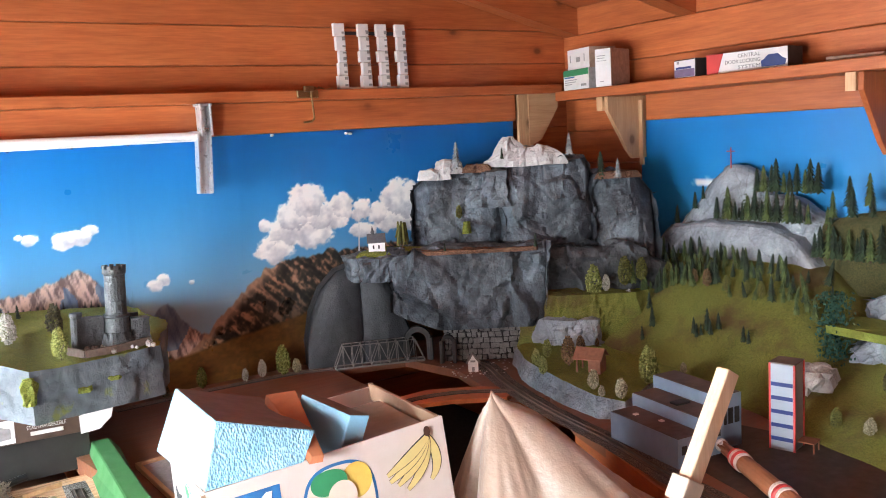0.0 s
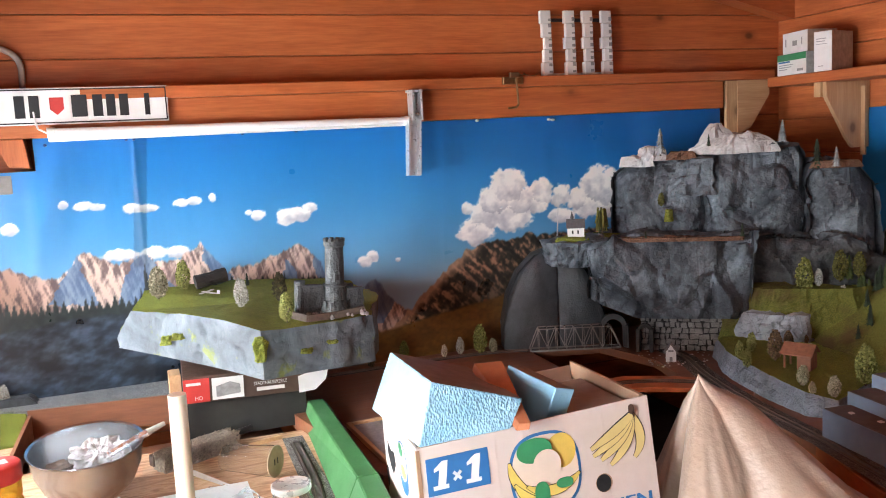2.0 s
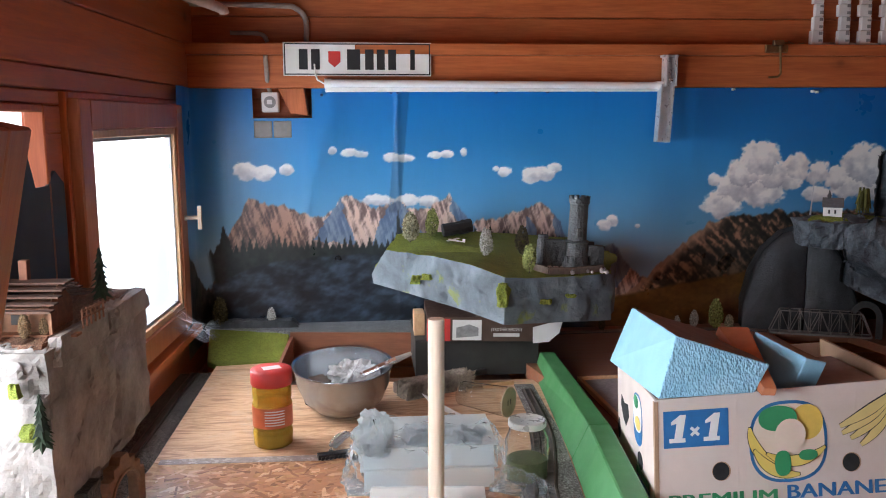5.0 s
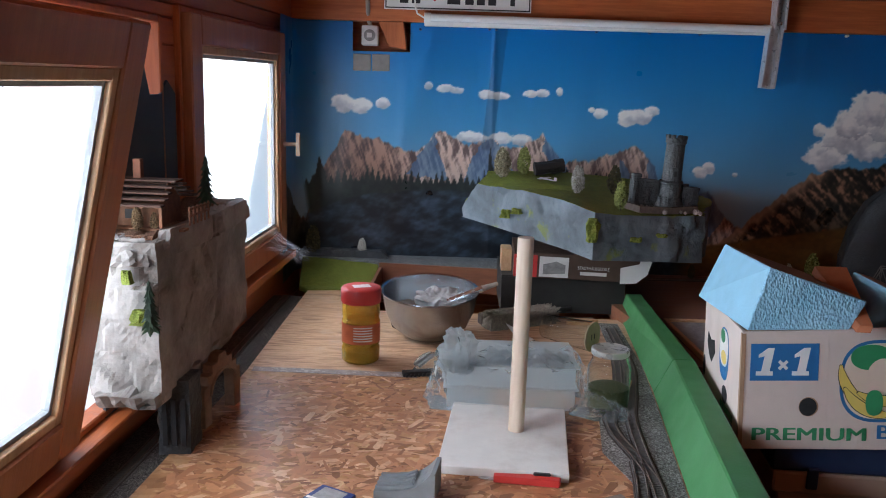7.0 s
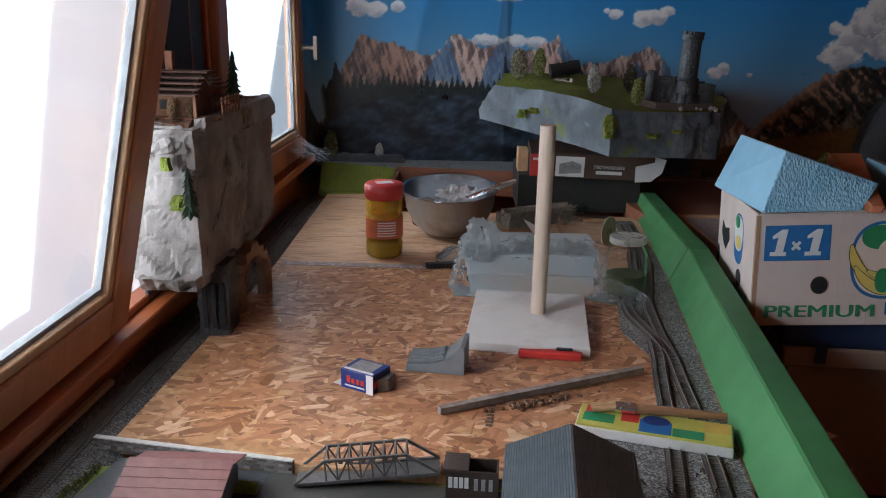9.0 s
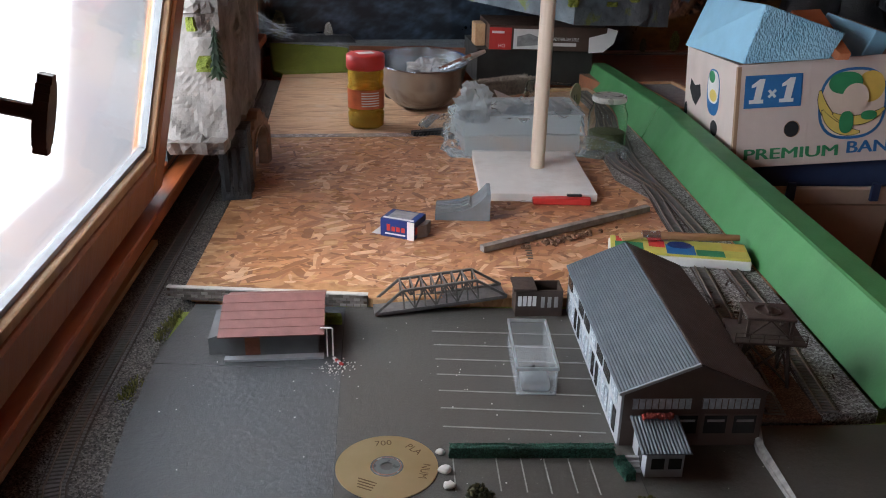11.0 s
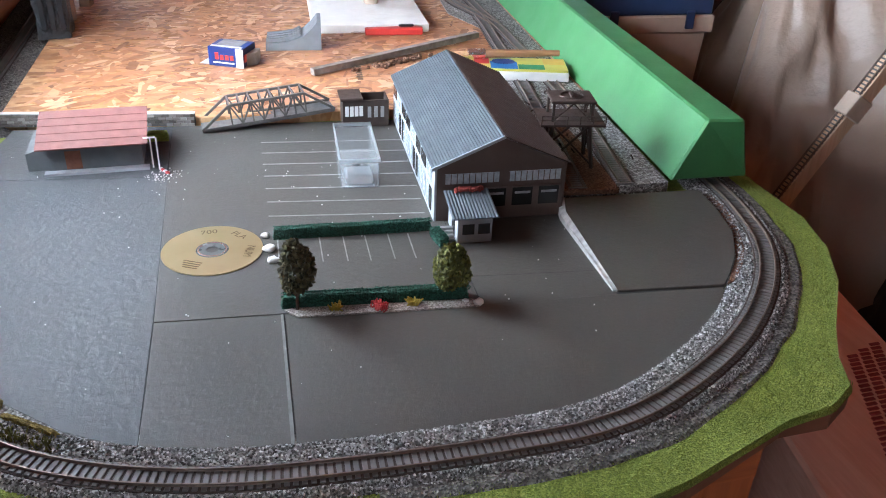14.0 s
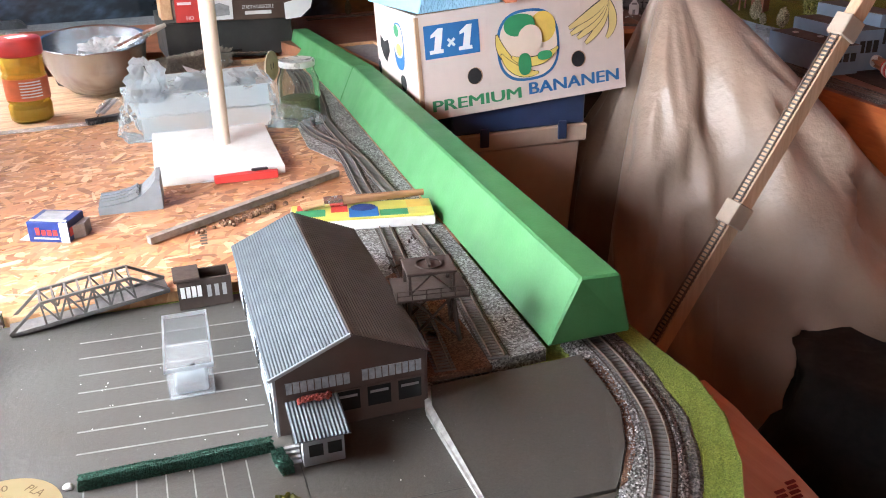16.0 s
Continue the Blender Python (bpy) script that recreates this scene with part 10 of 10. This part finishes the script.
def blob(cx, cy, rx, ry, p=2.6, seg=40):
    bm = bmesh.new()
    pts = []
    for k in range(seg):
        a = 2 * math.pi * k / seg
        c, s = math.cos(a), math.sin(a)
        pts.append((cx + rx * math.copysign(abs(c) ** (2 / p), c), cy + ry * math.copysign(abs(s) ** (2 / p), s)))
    prism(bm, pts, 0, 0.0005)
    return bm


def banana(cx, cy, r, a0, a1, w, turn=0.0):
    """A crescent shape."""
    bm = bmesh.new()
    seg = 12
    out, inn = [], []
    for k in range(seg + 1):
        t = k / seg
        a = radians(a0 + (a1 - a0) * t)
        half = w * (math.sin(math.pi * min(0.97, max(0.03, t)))) ** 0.6 / 2
        out.append((cx + (r + half) * math.cos(a), cy + (r + half) * math.sin(a)))
        inn.append((cx + (r - half) * math.cos(a), cy + (r - half) * math.sin(a)))
    prism(bm, out + inn[::-1], 0, 0.0004)
    return bm


M_BANANA = plain("banana_yellow", (0.66, 0.50, 0.12), 0.5, vary=0.1)
M_RIPE = plain("ripe_yellow", (0.64, 0.50, 0.20), 0.5, vary=0.08)
M_PEACH = plain("peach_print", (0.70, 0.56, 0.47), 0.5, vary=0.05)
printed("emblem_border", blob(0.263, 0.130, 0.077, 0.078), M_BLUE, label="rounded blue emblem border")
printed("emblem_ground", blob(0.263, 0.130, 0.071, 0.072), M_PEACH, lift=0.0007, label="pale emblem ground")
printed("emblem_sun", blob(0.300, 0.165, 0.032, 0.034, 2.0), M_YELLOW, lift=0.0012, label="yellow round field")
for k, (cx, cy, r, a0, a1, w) in enumerate(((0.275, 0.165, 0.088, 183, 250, 0.020), (0.275, 0.155, 0.088, 205, 275, 0.020), (0.272, 0.185, 0.092, 235, 312, 0.020))):
    printed("banana_outline", banana(cx, cy, r, a0 - 1, a1 + 1, w + 0.003), M_INK, lift=0.0017 + 0.0009 * k)
    printed("banana_shape", banana(cx, cy, r, a0, a1, w), M_BANANA, lift=0.0022 + 0.0009 * k)
printed("green_shape", blob(0.242, 0.176, 0.038, 0.024, 2.2), M_PRINTGREEN, lift=0.0046, label="plain green shape")
printed("pale_shape", blob(0.266, 0.144, 0.030, 0.030, 2.0), M_PEACH, lift=0.0052, label="plain peach shape")
printed("green_shape", blob(0.250, 0.090, 0.016, 0.024, 2.4), M_PRINTGREEN, lift=0.0046, label="plain green shape")
printed("green_shape", blob(0.300, 0.103, 0.018, 0.010, 2.4), M_PRINTGREEN, lift=0.0046, label="plain green shape")


def hanging_banana(stem, bend, tip, w):
    """A tapering banana outline along a bend from its stem to its tip."""
    a, b, c = Vector(stem), Vector(bend), Vector(tip)
    one, two = [], []
    for k in range(13):
        t = k / 12
        p = a * (1 - t) ** 2 + b * 2 * t * (1 - t) + c * t * t
        d = ((b - a) * (1 - t) + (c - b) * t).normalized()
        h = w * (0.25 + 0.75 * math.sin(math.pi * min(1, 0.12 + t * 0.82))) / 2
        one.append((p.x - d.y * h, p.y + d.x * h))
        two.append((p.x + d.y * h, p.y - d.x * h))
    bm = bmesh.new()
    prism(bm, one + two[::-1], 0, 0.0004)
    bmesh.ops.recalc_face_normals(bm, faces=bm.faces)
    return bm


for k, (bend, tip) in enumerate((((0.495, 0.150), (0.460, 0.119)), ((0.462, 0.150), (0.405, 0.114)), ((0.450, 0.160), (0.385, 0.128)), ((0.440, 0.168), (0.368, 0.139)), ((0.432, 0.180), (0.364, 0.153)))):
    printed("banana_outline", hanging_banana((0.463, 0.208), bend, tip, 0.023), M_INK, lift=0.0001 + 0.0009 * k)
    printed("banana_print", hanging_banana((0.463, 0.206), bend, tip, 0.019), M_RIPE, lift=0.0006 + 0.0009 * k)
printed("stem", blob(0.463, 0.216, 0.007, 0.010, 2.4, 16), M_BROWNPRINT, lift=0.0055)
fit_words("PREMIUM", 0.214, 0.024, M_PRINTGREEN, "lettering", ban, FRONT @ Matrix.Translation((0.025, 0.017, 0.0007)), "green lettering", 0.03)
fit_words("BANANEN", 0.230, 0.026, M_BLUE, "lettering", ban, FRONT @ Matrix.Translation((0.258, 0.021, 0.0007)), "blue lettering", 0.03)
# uncut board: flat near-black discs paint the darkness of the hand holes
for x, y in ((0.130, 0.081), (0.386, 0.082)):
    printed("hand_hole_rim", ellipse(x, y, 0.0185, 0.0185, z1=0.0004), M_CARTONIN)
    printed("hand_hole", ellipse(x - 0.001, y, 0.0165, 0.0172, z1=0.0004), M_CLOTHSHADE, lift=0.0006, label="flat near-black disc painted as the hand hole's shade")
# side openings likewise, their shade laid on as flat near-black shapes
bm = bmesh.new()
prism(bm, [(BD - x, z) for x, z in ((0.350, 0.150), (0.315, 0.138), (0.272, 0.146), (0.262, 0.120), (0.300, 0.090), (0.330, 0.100), (0.358, 0.124))][::-1], 0, 0.0005)
bmesh.ops.recalc_face_normals(bm, faces=bm.faces)
printed("side_hole", bm, M_CLOTHSHADE, SIDE_, "flat near-black heart painted as a side hole's shade")
printed("side_hole", blob(BD - 0.145, 0.062, 0.026, 0.018, 2.0), M_CLOTHSHADE, SIDE_, "flat near-black shape painted as a side hole's shade")
printed("side_hole", blob(BD - 0.385, 0.062, 0.014, 0.024, 2.0), M_CLOTHSHADE, SIDE_, "flat near-black shape painted as a side hole's shade")
printed("side_emblem", blob(BD - 0.165, 0.143, 0.047, 0.054), M_BLUE, SIDE_)
printed("side_emblem_ground", blob(BD - 0.165, 0.155, 0.041, 0.038), M_CARD, SIDE_, lift=0.0007)
printed("side_green", blob(BD - 0.175, 0.178, 0.022, 0.014, 2.0), M_PRINTGREEN, SIDE_, lift=0.0014)
printed("side_yellow", blob(BD - 0.160, 0.136, 0.026, 0.014, 2.0), M_BANANA, SIDE_, lift=0.0014)
for k in range(2):
    for j in range(6):
        printed("print_bar", rect(BD - 0.185 + 0.022 * j, BD - 0.168 + 0.022 * j, 0.012 + 0.017 * k, 0.026 + 0.017 * k), M_BLUE if k == 0 else M_PRINTGREEN, SIDE_)
# the carton stands skewed: its sides lean back and over
SKEW = Matrix(((1, 0, 0.079, 0), (0, 1, 0.191, 0), (0, 0, 1, 0), (0, 0, 0, 1)))
for ob in ban.children:
    ob.data.transform(ob.matrix_basis.inverted() @ SKEW @ ob.matrix_basis)

n = Nodes("blue_insulation_foam", 0.7)
c1 = n.cells(230, n.map((1, 1, 0.6)), "Distance")
M_FOAM = n.done(n.ramp(n.noise(12, 5), (0.3, (0.20, 0.46, 0.66)), (0.7, (0.34, 0.60, 0.78))), n.math("ADD", c1, n.noise(60, 4)), 0.0035, 0.9)
M_FOAMSMOOTH = plain("smooth_blue_foam", (0.25, 0.48, 0.64), 0.65, vary=0.08, scale=18, fine=200, depth=0.001)
M_FOAMTOP = plain("dusty_foam_skin", (0.25, 0.20, 0.17), 0.75, vary=0.15)
blk = thing("foam_block", "light blue insulation foam block with a dusty top", "foam", m=Matrix.Translation((0.425, 1.508, 1.078)))


def hexa(bot, top):
    """A solid on four bottom and four top corners, front left first and then round."""
    bm = bmesh.new()
    v = [bm.verts.new(p) for p in (*bot, *top)]
    return bm, [bm.faces.new([v[i] for i in f]) for f in ((3, 2, 1, 0), (4, 5, 6, 7), (0, 1, 5, 4), (1, 2, 6, 5), (2, 3, 7, 6), (3, 0, 4, 7))]


bm, faces = hexa([(0, 0, 0), (0.187, -0.028, 0.016), (0.180, 0.285, 0.004), (-0.009, 0.312, -0.010)], [(0.031, -0.005, 0.130), (0.220, -0.018, 0.070), (0.242, 0.332, 0.050), (0.053, 0.345, 0.110)])
faces[1].material_index = 2
faces[5].material_index = 1
part("block", bm, [M_FOAM, M_FOAMSMOOTH, M_FOAMTOP], blk, bevel=0.002)
slabf = thing("foam_slab", "light blue foam slab leaning in the carton", "foam", m=LOAD)
bm, faces = hexa([(0.275, 0.158, 0.17), (0.318, 0.172, 0.165), (0.215, 0.282, 0.20), (0.177, 0.268, 0.209)], [(0.326, 0.130, 0.268), (0.364, 0.152, 0.250), (0.262, 0.258, 0.290), (0.228, 0.240, 0.307)])
faces[1].material_index = 1
part("slab", bm, [M_FOAMSMOOTH, M_FOAMTOP], slabf, bevel=0.002)
brd = thing("brown_board_piece", "orange-brown fibreboard piece sticking out of the carton", "board", m=LOAD)
bm, faces = hexa([(0.236, 0.03, 0.226), (0.262, 0.03, 0.224), (0.207, 0.26, 0.296), (0.142, 0.27, 0.300)], [(0.245, 0.03, 0.240), (0.268, 0.03, 0.238), (0.215, 0.262, 0.313), (0.150, 0.272, 0.317)])
part("piece", bm, plain("orange_fibreboard", (0.36, 0.115, 0.045), 0.6, vary=0.15), brd, bevel=0.001)
gry = thing("grey_foam_sheet", "dusty grey foam sheet lying on top of the carton's load", "foam", m=BOX @ pose(0.315, 0.075, 0.180, 0, 0, 0))
part("sheet", box(0, 0.185, 0, 0.27, 0, 0.035), [M_FOAMTOP], gry, bevel=0.002)
packing = thing("carton_filling", "cut foam pieces filling the carton", "foam", m=BOX)
part("filling", box(0.03, BW - 0.012, 0.045, BD - 0.012, 0.0055, 0.179), M_FOAMTOP, packing)

CR = pose(0.505, 1.478, 0, 0, 0, -5)
crate = thing("storage_crate", "cream plastic storage crate with a dark blue lid", "crate", m=CR)
M_CREAMP = plain("cream_plastic", (0.58, 0.44, 0.34), 0.4, vary=0.06)
M_LID = plain("blue_lid", (0.03, 0.05, 0.12), 0.4, vary=0.1)
part("body", loft([[(0.012, 0.012, 0.45), (0.30, 0.012, 0.45), (0.30, 0.36, 0.45), (0.012, 0.36, 0.45)], [(0, 0, 0.757), (0.318, 0, 0.757), (0.318, 0.375, 0.757), (0, 0.375, 0.757)]]), M_CREAMP, crate, bevel=0.004)
part("rim", box(-0.012, 0.33, -0.012, 0.387, 0.7575, 0.801), M_CREAMP, crate, bevel=0.004)
bm = slab([(-0.016, -0.006), (0.324, -0.006), (0.324, 0.38), (-0.016, 0.38)], 0.8015, [0.852, 0.876, 0.858, 0.834])
part("lid", bm, M_LID, crate, bevel=0.004)
for x in (0.05, 0.25):
    part("latch", box(x, x + 0.022, -0.020, -0.0125, 0.770, 0.815), M_LID, crate, bevel=0.002)
under = thing("under_box", "dark box supporting the crate", "box", m=CR)
part("body", box(-0.05, 0.36, 0.0, 0.40, 0.0, 0.449), M_DARKBOX, under)
frame_b = thing("framed_board", "small wooden framed board lying beside the carton", "board", m=pose(0.495, 1.98, 0.851, 0, 0, 3))
part("panel", box(0.012, 0.13, 0.012, 0.36, 0.0, 0.006), M_GREYPRINT, frame_b)
for a in ((0, 0.0118, 0, 0.372), (0.1302, 0.142, 0, 0.372), (0.012, 0.13, 0, 0.0118), (0.012, 0.13, 0.3602, 0.372)):
    part("frame_strip", box(*a, 0, 0.014), M_PALE[1], frame_b)

# ---- cloth-covered chair and leaning batten ----
n = Nodes("brown_dust_sheet", 0.55)
M_SHEET = n.done(n.ramp(n.noise(4, 5), (0.3, (0.33, 0.235, 0.178)), (0.7, (0.415, 0.31, 0.24))), n.noise(11, 5), 0.016, 0.6, 0.38, Sheen_Weight=0.45)


def cloth(u, v):
    th, d = 2 * math.pi * u, 1.02 * v ** 1.15
    right = max(0, math.cos(th)) ** 0.8
    left = max(0, -math.cos(th))
    front = max(0, -math.sin(th)) ** 1.5
    back = max(0, math.sin(th))
    reach = right * (0.95 * d + 0.03) + left * (0.055 * (1 - math.exp(-d * 4.5)) + 0.02 * d) + front * (0.20 * (1 - math.exp(-d * 5)) + 0.22 * d) + back * 0.4 * d
    fold = 1 + (0.07 * math.sin(5 * th + 2.4 * d) + 0.20 * noise.noise(Vector((2.6 * math.cos(th), 2.6 * math.sin(th), 3.0 * d))) + 0.10 * (0.5 - abs(noise.noise(Vector((6 * math.cos(th), 6 * math.sin(th), 5 * d)))) * 2)) * min(1, d * 3)
    r = reach * fold * min(1, v * 12) + 0.004 * min(1, v * 20)
    sag = 0.03 * math.sin(5 * th + 6 * d) * min(1, d * 2)
    return (1.045 + r * math.cos(th), 1.455 + r * math.sin(th), 1.150 - d + sag * 0.4)


bm = bmesh.new()
sheet(bm, cloth, 150, 60)
bmesh.ops.remove_doubles(bm, verts=bm.verts, dist=0.0004)
single("dust_sheet", bm, M_SHEET, "brown satin dust sheet draped over a pointed chair back", "cloth", smooth=True)
pipe("sheet_seam", "dark seam cord lying over the dust sheet", [(1.21, 1.27, 0.93), (1.22, 1.21, 0.80), (1.215, 1.17, 0.66), (1.225, 1.14, 0.52), (1.23, 1.10, 0.36)], 0.0035, M_CLOTHSHADE, "cord")
bat = thing("leaning_batten", "raw wooden batten with model track taped along its side", "batten")
p, q = Vector((0.560, 0.937, 0.245)), Vector((1.192, 0.945, 1.268))
bm = bmesh.new()
beam(bm, p, q, 0.026, 0.034)
part("batten", bm, timber("batten_wood", (0.52, 0.33, 0.20), (0.78, 0.58, 0.40), 2, True, 0.5), bat, bevel=0.002)
d = (q - p).normalized()
side = Vector((-d.z, 0, d.x))
for a0, a1 in ((0.46, 0.50), (0.80, 0.835)):
    bm = bmesh.new()
    beam(bm, p.lerp(q, a0) + side * 0.004, p.lerp(q, a1) + side * 0.004, 0.038, 0.046)
    part("tape_band", bm, plain("masking_tape", (0.52, 0.43, 0.34), 0.6, vary=0.1, scale=30), bat, "pale tape band", bevel=0.002)
bm = bmesh.new()
for k in range(86):
    c = p.lerp(q, 0.20 + 0.62 * k / 86) + side * 0.0185
    beam(bm, c, c + d * 0.003, 0.021, 0.004)
tagged(part("sleepers", bm, M_SLEEPER, bat), kind="stuff")
for o in (-0.009, 0.009):
    bm = bmesh.new()
    s = side * 0.0205 + Vector((0, o, 0))
    beam(bm, p.lerp(q, 0.19) + s, p.lerp(q, 0.83) + s, 0.003)
    part("rail", bm, M_RAIL, bat)

rug = thing("rug_chest", "low wooden chest covered with a red patterned rug", "chest")
M_RUGM = timber("red_brown_cloth", (0.56, 0.25, 0.17), (0.76, 0.41, 0.30), 1, False, 0.8)
part("chest", slab([(0.40, -0.25), (0.55, 0.10), (0.615, 0.38), (0.675, 0.68), (0.69, 0.78), (0.42, 0.80), (0.22, -0.2)], 0, 0.50), M_RUGM, rug, bevel=0.006)
bm = bmesh.new()
for r in range(3):
    for k in range(44):
        t = k / 44
        c = Vector((0.40 + 0.22 * t - 0.03 * r, 0.06 + 0.44 * t - 0.01 * r))
        cube(bm, c.x - 0.010, c.x + 0.008, c.y - 0.003, c.y + 0.0028, 0.5002, 0.502)
tagged(part("woven_pattern", bm, plain("woven_red", (0.20, 0.02, 0.02), 0.9, vary=0.2), rug, "dark red woven stripes"), kind="stuff")
bagb = thing("black_bag", "slumped black fabric bag on the floor", "bag")
part("bag", rock([(0.93, 0.80), (1.0, 0.62), (1.45, 0.55), (1.5, 0.95), (1.1, 1.05)], 0.0, 0.43, 0.05, 0.03, 0.16, 4.0, 0.12), M_CLOTHSHADE, bagb, smooth=True)

sticks = thing("stick_bundle", "loose bundle of thin reddish wooden sticks on the grass", "sticks", kind="stuff")
rng = random.Random(31)
bm = bmesh.new()
for _ in range(70):
    p = Vector((-0.865 + rng.uniform(-0.01, 0.02), 0.245 + rng.uniform(-0.02, 0.03), 0.802 + rng.uniform(0, 0.012)))
    a = radians(rng.uniform(5, 75))
    rod(bm, p, p + Vector((math.cos(a), math.sin(a), rng.uniform(0.0, 0.16))) * rng.uniform(0.07, 0.115), 0.0010, 0.0008, 5)
part("sticks", bm, M_HUT, sticks)

crumbs = thing("yard_crumbs", "tiny pale plaster crumbs scattered over the yard", "crumbs", kind="stuff")
rng = random.Random(77)
bm = bmesh.new()
for k in range(150):
    x, y = rng.uniform(-0.72, 0.12), rng.uniform(0.22, 0.88)
    if k > 141:
        x, y = -0.50 + rng.gauss(0, 0.025), 0.70 + rng.gauss(0, 0.01)
    if (x + 0.72) ** 2 + (y - 0.20) ** 2 < 0.03 or x > 0.0 and y < 0.32:
        continue
    r = rng.uniform(0.0004, 0.0010)
    bmesh.ops.create_icosphere(bm, subdivisions=1, radius=r, matrix=Matrix.Translation((x, y, 0.8006 + r * 0.4)))
part("crumb_layer", bm, M_CARD, crumbs)
